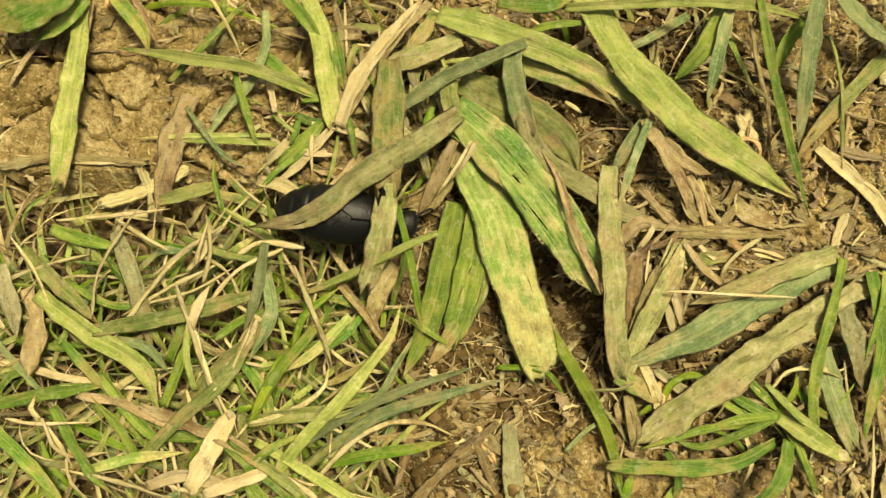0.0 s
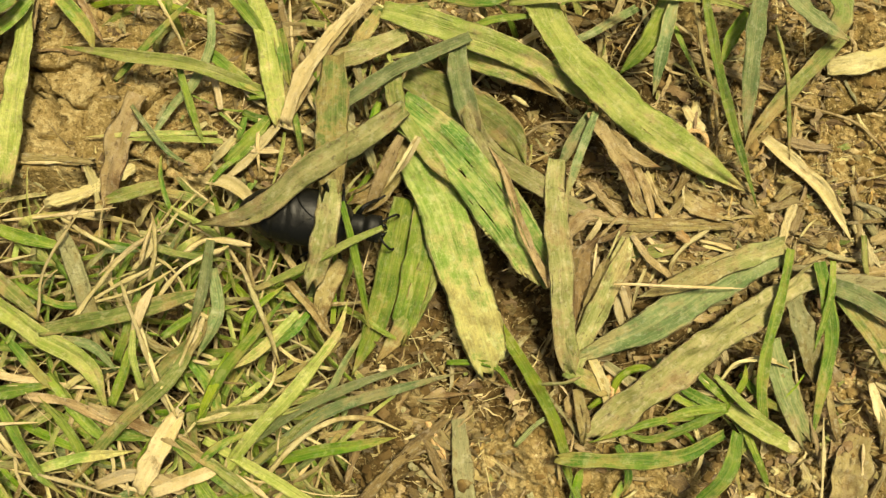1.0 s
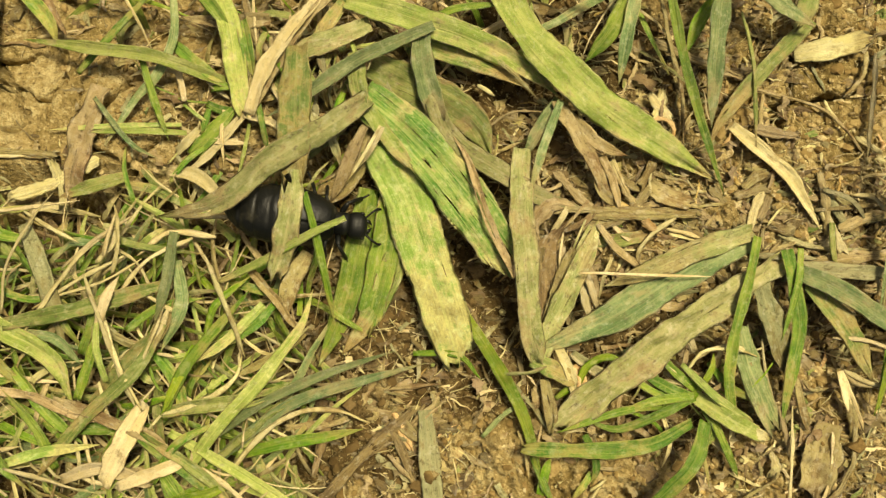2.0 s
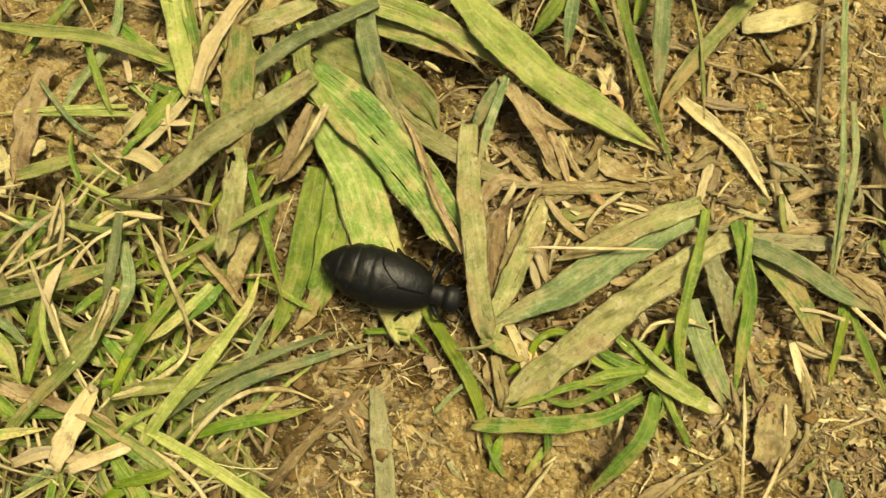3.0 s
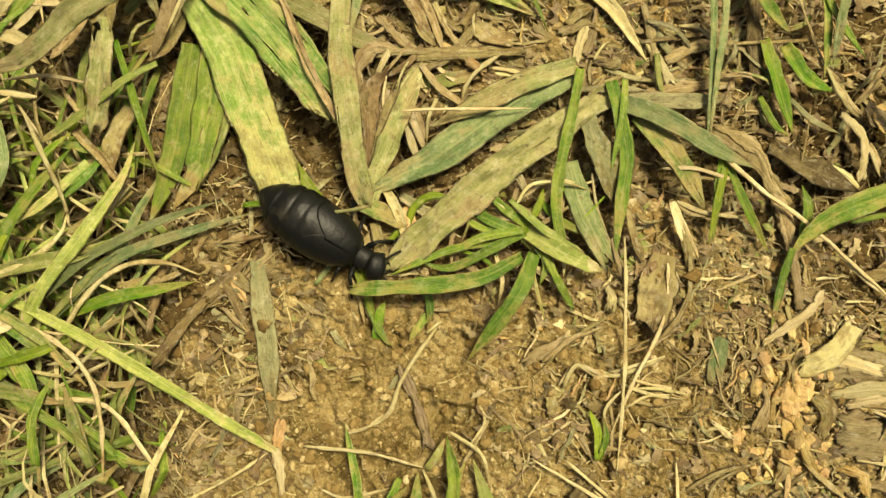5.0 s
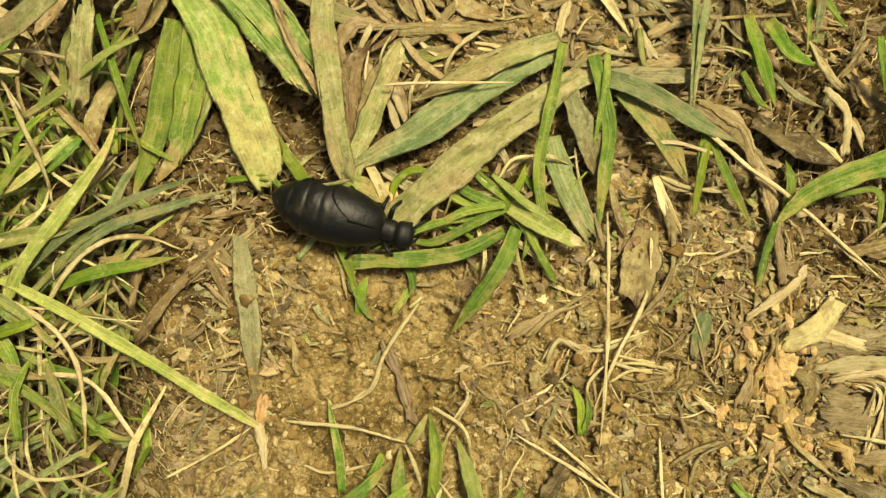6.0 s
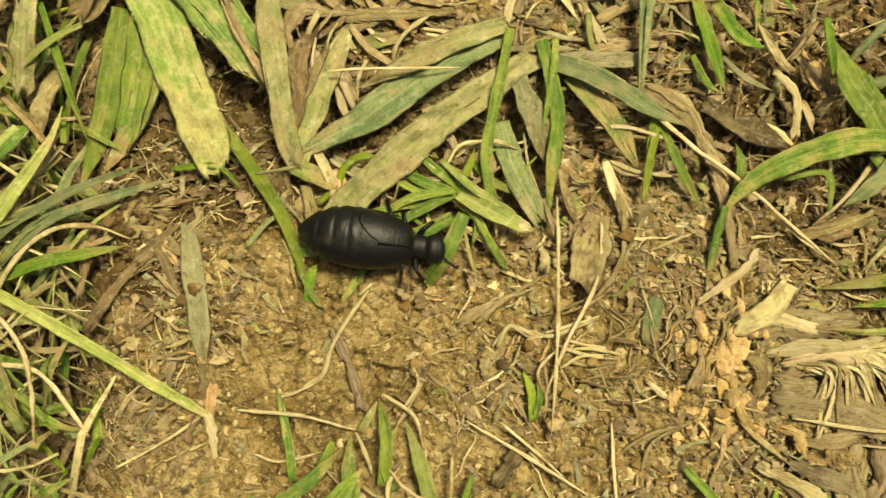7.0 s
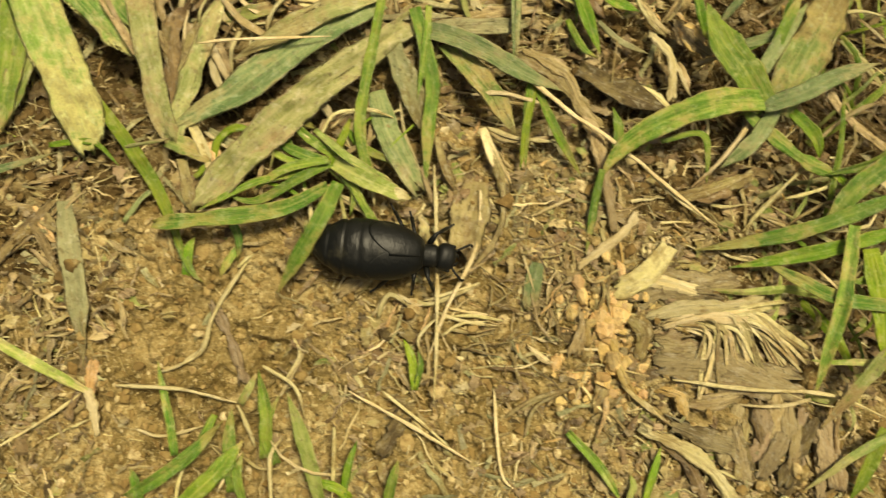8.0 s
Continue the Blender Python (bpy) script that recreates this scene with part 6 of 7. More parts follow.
straw("tan", 0.44, (100.6, -51.9, 0.6), (99.1, -52.2, 1), (97.6, -52.6, 1), (96.7, -53.3, 1.6))
straw("tan", 0.44, (83.1, -56.3, 1.1), (85.4, -55.3, 1), (87.6, -52.8, 1), (88.6, -51.6, 1.4))
straw("straw", 0.66, (90.9, -65.1, 1.1), (88.5, -66.2, 0.7), (86.5, -66.8, 1), (84.4, -66.9, 1.1))
straw("tan", 0.61, (95.2, -56.4, 0.9), (97.2, -56.2, 1), (98.8, -54.9, 0.5), (99.6, -54.1, 1.8))
straw("tan", 0.77, (90.4, -58.4, 1), (91.3, -56.4, 1), (91.8, -55.1, 1), (92.5, -53.2, 1.1))
straw("straw", 0.39, (93.6, -59, 1.7), (92.7, -60, 1), (91.2, -60.7, 1), (90.8, -62.5, 1.1))
straw("tan", 0.55, (91.9, -57.3, 1.4), (92.1, -58.6, 0.9), (91.4, -59.7, 1), (91.3, -60.9, 1.5))
straw("brown", 0.50, (87.5, -61.3, 1.3), (86, -61.4, 0.8), (83.4, -62.5, 1), (81.5, -62.8, 0.8))
straw("brown", 0.50, (91.6, -60.4, 0.6), (91.8, -58.7, 0.8), (91.4, -57.1, 1), (90.5, -55.8, 1.6))
straw("straw", 0.77, (88, -46.3, 1.1), (88.4, -48.3, 0.6), (88.9, -51, 1), (89.4, -54.2, 1.4))
straw("tan", 0.44, (94.2, -57.9, 1.5), (95.4, -56.9, 1), (95.1, -55.4, 1), (94.9, -54.6, 1.5))
straw("tan", 0.61, (82.3, -52.5, 1.1), (81.9, -55.3, 0.8), (81, -57.5, 1), (80.3, -59.6, 1.3))
straw("brown", 0.66, (92.5, -56.1, 1), (92.8, -59, 0.5), (92.6, -61.2, 0.9), (93.7, -63.1, 1))
straw("tan", 0.77, (91.3, -62.6, 1.3), (89.5, -59.7, 1), (89.3, -57.6, 1), (88.7, -54.3, 1.1))
straw("tan", 0.61, (80.6, -48.8, 1.8), (82.7, -50.9, 1), (84.7, -52.8, 0.9), (86.8, -54.6, 1.7))
straw("orange", 0.72, (89.8, -58.2, 1.4), (92, -56.6, 1), (92.6, -54.8, 1), (94.4, -53.4, 1.3))
straw("straw", 0.61, (93.6, -51, 1.4), (92.4, -52.7, 1), (91.7, -54.4, 0.9), (91.4, -55.9, 1.7))
straw("brown", 0.44, (83.4, -54.7, 1.4), (82.6, -53.5, 0.9), (82.1, -51.3, 0.8), (81, -49.3, 0.8))
straw("tan", 0.55, (92.4, -62.4, 1.1), (90.4, -61.6, 1), (89.7, -61.4, 0.7), (88.6, -60.8, 1))
straw("tan", 0.55, (82, -66.3, 0.9), (80.7, -64.8, 1), (80, -62.3, 1), (79, -59.9, 1.7))
straw("brown", 0.55, (95, -68.3, 0.5), (97.5, -68.6, 0.6), (99.9, -69.2, 0.7), (102.9, -68.9, 0.6))
straw("tan", 0.50, (96.4, -47.7, 1.8), (93.9, -48.6, 1), (90.8, -48.5, 1), (88.5, -48, 0.6))
straw("tan", 0.61, (85.2, -55.9, 0.6), (84.2, -53.3, 1), (83.1, -52.3, 0.9), (82.1, -51.2, 0.8))
straw("tan", 0.39, (104, -54.7, 0.5), (102.2, -55.9, 1), (101.1, -56.5, 0.9), (99.4, -57.5, 1.2))
straw("tan", 0.39, (91.9, -56.3, 0.9), (91.5, -57.6, 1), (90.6, -59.5, 1), (89.5, -60.7, 1.3))
straw("brown", 0.50, (90.6, -47.7, 1.8), (92.2, -50.9, 0.9), (93.8, -52.8, 1), (94.5, -55.6, 0.7))
straw("straw", 0.50, (74.3, -63.3, 1.2), (73.3, -61, 0.9), (72.6, -58.6, 0.5), (72.3, -55.2, 1.1))
straw("tan", 0.66, (76.2, -62.7, 1.2), (78.5, -62, 1), (82, -62.4, 1), (84.5, -62.2, 1.5))
straw("brown", 0.77, (82.2, -64.3, 1.6), (80, -63.8, 1), (77, -62.7, 1), (74.9, -62.2, 1.5))
straw("brown", 0.72, (86.3, -51.7, 1.7), (86.3, -52.7, 1), (85.2, -54, 0.7), (84.4, -54.8, 1.5))
straw("tan", 0.55, (88, -51.1, 0.6), (90, -52.6, 1), (91.7, -53, 1), (93.2, -54.3, 1.5))
straw("tan", 0.72, (87, -50, 1.3), (86.2, -48.6, 0.7), (85.5, -48, 1), (85.5, -47.2, 0.5))
straw("wood", 1.0, (24.3, -1.9, 0.7), (21.8, -3.8, 0.7), (19.3, -4.9, 1))
straw("tan", 2.3, (72, 5.2, 1.3), (71, 2.6, 0.9), (70.2, 1.3, 1.1))
straw("straw", 1.5, (85.8, -11.4, 1.3), (82.9, -10.9, 0.9), (79.9, -11.1, 0.7))
straw("straw", 2.3, (71.1, 6.2, 1.1), (69.5, 3.1, 1.3), (68.7, 0.1, 1.2))
straw("straw", 1.0, (48.7, -3.5, 1), (45.3, -3.3, 1), (41.5, -2.7, 1.2))
straw("wood", 1.5, (64, 4.5, 0.7), (61.9, 5.2, 1.3), (60.9, 6.4, 1.4))
straw("tan", 1.2, (62.3, 6.4, 0.7), (61.4, 7.7, 0.9), (61.2, 8.5, 1.3))
straw("tan", 2.3, (72.2, 9.7, 0.8), (70.2, 9, 0.9), (67.8, 6.9, 0.9))
straw("tan", 2.4, (66.9, 0.4, 1.1), (64.9, 3.7, 0.6), (62.3, 6.9, 1.1))
straw("tan", 1.1, (71, -3.9, 0.8), (71.1, -1.4, 0.6), (71.6, 0.5, 0.7))
straw("tan", 1.9, (76.7, -2.8, 1.1), (73.5, -3.8, 0.9), (69, -5.4, 1))
straw("tan", 2.5, (71.8, 6.8, 1.4), (68.6, 6.1, 0.9), (66.2, 5.6, 1.2))
straw("wood", 1.3, (73.3, 10, 0.9), (72.9, 8.7, 1.3), (72.1, 6.2, 0.5))
straw("tan", 1.0, (21.7, 0.5, 1), (19.6, 0.7, 1.2), (18.1, 1.2, 0.6))
straw("tan", 1.5, (73, 18.9, 0.5), (72, 17.8, 1.3), (71.5, 16.9, 0.8))
straw("wood", 2.5, (65.9, -2.9, 1), (64.9, -4.4, 0.8), (64.3, -5.6, 1.3))
straw("tan", 1.4, (70.4, -7.1, 1), (71.9, -4.7, 1.4), (73.7, -2.6, 1.3))
straw("wood", 2.6, (77.9, 16, 0.7), (74.2, 16.4, 1.1), (70.3, 17.4, 1.2))
straw("tan", 2.3, (49.4, 7.6, 1.3), (52.1, 11.7, 0.9), (53.7, 15.6, 0.7))
straw("wood", 1.2, (44.6, 6, 0.5), (43.8, 7.5, 1), (43.4, 8.9, 1.2))
straw("straw", 1.1, (64.9, -18, 0.9), (62.7, -16.4, 0.5), (60.3, -14.9, 0.9))
straw("straw", 2.4, (85.1, -4.7, 1.1), (83.7, -1, 0.9), (81.8, 2.5, 1.1))
straw("wood", 1.7, (54.5, 23.8, 0.6), (53.7, 20.8, 1.3), (54.1, 18.4, 0.7))
straw("tan", 1.9, (56.3, 4, 0.5), (52.9, 4.4, 0.8), (50.3, 4.3, 1))
straw("tan", 1.3, (61.8, 15, 1.2), (59.7, 14, 1.1), (57.9, 13.6, 1))
straw("straw", 2.1, (54.2, 24.5, 0.6), (53.9, 22.4, 0.7), (52.8, 19.8, 0.9))
straw("straw", 0.9, (72, 0.3, 0.8), (73.3, 2.3, 1.3), (75.3, 3.8, 0.8))
straw("tan", 2.5, (43.3, 6.2, 0.7), (42.9, 4.3, 1.1), (43.3, 1.6, 0.8))
straw("straw", 2.2, (55.2, 19.3, 1.2), (53.4, 21.6, 0.9), (52, 23.6, 1.1))
straw("wood", 1.8, (41.2, 18.2, 0.7), (41.4, 17.1, 0.7), (40.4, 15.5, 0.6))
straw("tan", 1.1, (64.4, 10, 0.7), (61.9, 12, 1.3), (59.3, 13.8, 1.1))
straw("straw", 1.5, (51.7, 5.3, 1), (51.4, 8.9, 0.8), (52, 12.4, 1.1))
straw("tan", 2.3, (58.4, 11.8, 0.7), (60.7, 10, 1.2), (63.9, 8.4, 0.9))
straw("tan", 1.4, (31.7, 6.8, 1.2), (34.6, 7.6, 1.3), (37.2, 9.2, 1))
straw("tan", 1.7, (82.8, 9.7, 0.5), (83.3, 10.6, 0.9), (84.7, 10.5, 1.2))
straw("tan", 2.5, (73.1, -0, 0.7), (75, -0.5, 1.2), (75.9, -0.2, 1.2))
straw("wood", 1.3, (58.2, 12.9, 0.6), (59.5, 13.9, 0.5), (61.8, 13.7, 1))
straw("tan", 1.3, (58.7, 3.6, 0.8), (61.9, 4.1, 1), (65.3, 4.1, 0.8))
straw("tan", 1.0, (45.2, 0.8, 0.9), (45.5, 2, 0.9), (45.4, 2.8, 1.2))
straw("straw", 2.1, (63.2, 1, 0.8), (65.1, 2.6, 0.6), (67.1, 4.7, 0.6))
straw("straw", 1.4, (113.2, -6.6, 1), (114.2, -9.4, 1.5), (116.7, -12.6, 0.8))
straw("tan", 1.4, (117, -10.6, 0.6), (119.2, -8.4, 1), (121, -6.2, 0.6))
straw("tan", 1.8, (118.6, -17.5, 0.6), (119.5, -20.6, 1), (119.7, -22.5, 0.5))
straw("tan", 1.2, (130.5, -45.4, 0.6), (132.2, -46.2, 0.9), (134.7, -47.4, 0.5))
straw("tan", 1.3, (147.6, -16.1, 0.8), (148.8, -18.5, 1), (149.8, -20.6, 0.6))
straw("straw", 1.6, (112, -36.6, 1), (116.7, -41.8, 1.4), (122.3, -46.3, 0.8))
straw("straw", 1.1, (122.4, -27.2, 0.6), (122.3, -29.7, 1), (121.4, -32.4, 0.5))
straw("tan", 1.6, (120.8, -18.2, 0.6), (124.2, -17.6, 1), (126.9, -17.3, 0.6))
straw("brown", 2.4, (118.7, -40, 0.6), (124, -40.1, 1), (128.4, -38.1, 0.6))
straw("tan", 1.4, (144.4, -43.7, 0.6), (139.2, -45.2, 1), (134.2, -47.6, 0.6))
dead_leaf("orange-brown scrap of dead leaf on dark soil", "orange", 4, "point", (120, -11.3, 0.6), (121.1, -13.9, 1), (123, -16.4, 0.5))
dead_leaf("curled dark brown dead leaf on damp soil", "brown", 5, "cut", (119.1, -40.6, 0.6), (123.4, -40.1, 1.2), (127.8, -38.2, 0.8))
straw("khaki", 1.4, (25.1, -23.4, 7.5), (28.7, -23.2, 8), (31.8, -22.6, 6))
straw("tan", 1.4, (47.1, -20.1, 1), (50.3, -22.3, 2), (57.4, -26.7, 1.2))
straw("straw", 1.3, (57.7, -22.8, 1.4), (61.1, -20.6, 2.6), (65.1, -20.4, 2.6), (69, -22.6, 1.4))
straw("straw", 1.3, (36.5, -21.3, 2), (39.6, -24, 2.6), (41.4, -25.5, 1.4))
straw("straw", 1.4, (57.8, -34.5, 1), (61.1, -35.9, 1.4), (63, -37.8, 0.8))
straw("straw", 1.6, (39.5, -44.8, 0.8), (41.3, -43.5, 1.2), (42.3, -42.9, 0.8))
straw("tan", 1.3, (27.3, -34.3, 0.6), (28.5, -38.2, 1), (29, -42.6, 0.6))
straw("tan", 1.5, (39.4, -40.5, 0.5), (43.2, -41.2, 0.9), (45.7, -40.9, 0.5))
dead_leaf("thin tan shred of dead leaf on soil", "tan", 3, "point", (5.9, -31.3, 0.6), (8.8, -33.9, 1), (10.5, -36, 0.5))
dead_leaf("yellow-orange withered leaf stub", "orange", 2.6, "cut", (37.2, -23.1, 1.4), (38.3, -25.3, 2.4), (38.1, -28.7, 1.2))
straw("straw", 2.2, (71.6, -39.9, 0.8), (71.8, -41.3, 1.4), (71.6, -43.1, 0.8))


def frayed_strips(plant, count, seed, box, toward, kinds):
    """Thin split strips of old sheath and leaf about a plant's crown: box x, x, y, y; toward: mean heading in degrees and its spread."""
    rng = random.Random(seed)
    for _ in range(count):
        x, y = rng.uniform(box[0], box[1]), rng.uniform(box[2], box[3])
        a = math.radians(rng.gauss(*toward))
        b, n, z = a + rng.uniform(-0.5, 0.5), rng.uniform(4, 12), rng.uniform(0.6, 2.2)
        mid = (x + 0.5 * n * math.cos(a), y + 0.5 * n * math.sin(a))
        leaf(plant, rng.choice(kinds), rng.choice((0.5, 0.8, 1.2, 1.8)) * rng.uniform(0.8, 1.2), rng.choice(("point", "cut")), (x, y, z), (*mid, z + rng.uniform(0, 1.2)), (mid[0] + 0.5 * n * math.cos(b), mid[1] + 0.5 * n * math.sin(b), z * 0.5))


frayed_strips(plant_a, 46, 5, (-20, 4, 22, 38), (-100, 30), ("straw", "olive", "pale", "tan", "grey", "straw"))
frayed_strips(plant_a, 22, 6, (30, 46, -6, 8), (-100, 35), ("straw", "tan", "brown", "khaki"))
frayed_strips(plant_b, 20, 7, (-34, -16, 16, 30), (-120, 70), ("straw", "pale", "green", "straw"))
frayed_strips(plant_e, 30, 8, (44, 66, -34, -20), (-70, 60), ("straw", "green", "lime", "olive", "tan"))
frayed_strips(plant_i, 26, 9, (78, 112, -14, 12), (-80, 60), ("tan", "brown", "olive", "grey"))
BENT_WAY = (-1.45, -0.17)
SHORT_WAY = (-0.62, -0.86)
BEETLE_PATH = [  # seconds, x and y in mm, heading, turn of the head
    (0.0, -19.6, 6.0, -7, 0),
    (0.6, -17.5, 5.8, -9, -3),
    (1.0, -16.3, 5.2, -10, -1),
    (1.2, -15.9, 5.0, -12, 0),
    (2.3, -8.6, 2.1, -9, 8),
    (2.5, -1.3, -1.7, -18, 10),
    (2.7, 5.3, -6.1, -23, 16),
    (2.9, 10.3, -9.7, -22, 9),
    (3.1, 13.2, -11.9, -17, -1),
    (3.3, 14.2, -14.1, -17, -1),
    (3.5, 14.6, -16.8, -24, 11),
    (3.7, 15.2, -18.7, -27, 17),
    (3.9, 16.3, -20.0, -29, 4),
    (4.1, 18.1, -22.0, -35, -3),
    (4.3, 19.7, -23.7, -41, 10),
    (4.5, 20.5, -24.4, -42, 20),
    (4.7, 20.9, -24.6, -41, 24),
    (4.9, 21.1, -24.4, -38, 24),
    (5.1, 21.1, -24.4, -37, 24),
    (5.2, 21.1, -24.6, -35, 24),
    (6.3, 30.2, -28.9, -20, 5),
    (6.4, 31.4, -29.8, -24, 8),
    (6.5, 33.4, -31.7, -30, 12),
    (6.7, 35.9, -33.5, -28, 15),
    (6.9, 37.6, -33.9, -21, 15),
    (7.0, 39.9, -34.9, -13, 7),
    (7.2, 43.8, -37.6, -8, 4),
    (7.4, 47.7, -40.3, -9, 6),
    (7.6, 51.9, -42.2, -11, 5),
    (7.8, 56.9, -43.2, -12, 1),
    (8.0, 61.6, -43.9, -12, -9),
]


# ---- what nobody could count: thatch, short grass, crumbs of soil ----
def strips(name, kind, rng, x, y, ang, length, width, bow, z0, z1, label, category, scrap=False):
    """Many short bent blades in one mesh, each with a keeled cross-section. Arrays, in mm."""
    n, seg = len(x), 8 if category == "grass" else 6
    s = np.linspace(0, 1, seg)[None, :]
    turn = ang[:, None] + bow[:, None] * (s - 0.5)
    if category == "grass":
        turn = turn + (rng.normal(0, 0.5, n) * (rng.random(n) < 0.45))[:, None] * (s > rng.uniform(0.25, 0.8, n)[:, None])
    step = length[:, None] / (seg - 1)
    px = x[:, None] + np.cumsum(np.cos(turn) * step, 1) - np.cos(ang)[:, None] * length[:, None] / 2
    py = y[:, None] + np.cumsum(np.sin(turn) * step, 1) - np.sin(ang)[:, None] * length[:, None] / 2
    pz = swell(px, py) - 0.5 - (hollow(px, py) if category == "thatch" else 0) + z0[:, None] + (z1 - z0)[:, None] * np.sin(s * 2.6)
    live = category == "grass"
    w = width[:, None] * (np.ones_like(s) if scrap else np.clip(1.15 - s ** 3, 0.12, 1)) / 2 * rng.uniform(0.88 if live else 0.3 if scrap else 0.5, 1.1 if live else 1.25, (n, seg))
    pz = pz + rng.normal(0, 0.03 if live else 0.12, (n, seg))
    nx, ny = -np.sin(turn), np.cos(turn)
    kink = rng.normal(0, 0.004 if live else 0.025, (n, seg)) * length[:, None] * (s > 0) * (s < 1)
    px, py = px + nx * kink, py + ny * kink
    tilt = rng.uniform(-0.8, 0.8, n)[:, None] + rng.normal(0, 0.7 if live else 0.0, n)[:, None] * (s - 0.3)
    rows = []
    for u, h in ((-1, 0.0), (0, 0.07 if scrap else 0.2 if live else 0.16), (1, 0.0), (0, -0.03 if live else -0.08)):
        fray = rng.normal(0, 0.22, (n, seg)) * width[:, None] if scrap else 0.0
        rows.append(np.stack([px + nx * w * u + np.cos(turn) * fray, py + ny * w * u, pz + h * 2 * w + u * w * tilt], -1))
    V = np.stack(rows, 2).reshape(-1, 3)
    uv_size = np.stack([np.stack([w * u + 5, s * length[:, None] * np.ones_like(w)], -1) for u in (-1, 0, 1, 0)], 2).reshape(-1, 2)
    uv_part = np.stack([np.stack([np.full_like(w, u), s * np.ones_like(w)], -1) for u in (0.0, 0.5, 1.0, 0.5)], 2).reshape(-1, 2)
    base = (np.arange(n)[:, None] * seg + np.arange(seg - 1)[None, :]).reshape(-1, 1) * 4
    faces = np.concatenate([np.concatenate([base + j, base + (j + 1) % 4, base + 4 + (j + 1) % 4, base + 4 + j], 1) for j in range(4)])
    ob = new(name, mesh_from(name, (V * MM).tolist(), faces.tolist(), LEAF[kind], smooth=False, uv={"size": uv_size, "part": uv_part}))
    return tagged(ob, label, category, kind="stuff")


def litterness(x, y):
    """How thick dead straw lies, 0 to 1."""
    bare = np.clip(1.1 * bump_at(x, y, -68, 28, 22) + 0.75 * bump_at(x, y, 32, -62, 22) + 0.92 * bump_at(x, y, 87, 22, 17) + 0.4 * bump_at(x, y, 70, -62, 20) + 0.5 * bump_at(x, y, 18, -64, 20) + 0.4 * bump_at(x, y, 48, -48, 14), 0, 1)
    patch = value_noise(x / 13, y / 13, 101)
    thick = 0.5 * bump_at(x, y, 48, 4, 22) + 0.55 * bump_at(x, y, 128, -62, 24) + 0.5 * bump_at(x, y, 90, 0, 24) + 0.35 * bump_at(x, y, 98, -42, 22)
    return np.clip((0.12 + 0.95 * patch ** 1.8 + thick + 0.5 * turfness(x, y)) * (1 - bare), 0.03, 1)


def scattered(rng, count, density):
    x, y = rng.uniform(-95, 175, count * 8), rng.uniform(-105, 60, count * 8)
    keep = rng.random(count * 8) < density(x, y)
    return x[keep][:count], y[keep][:count]


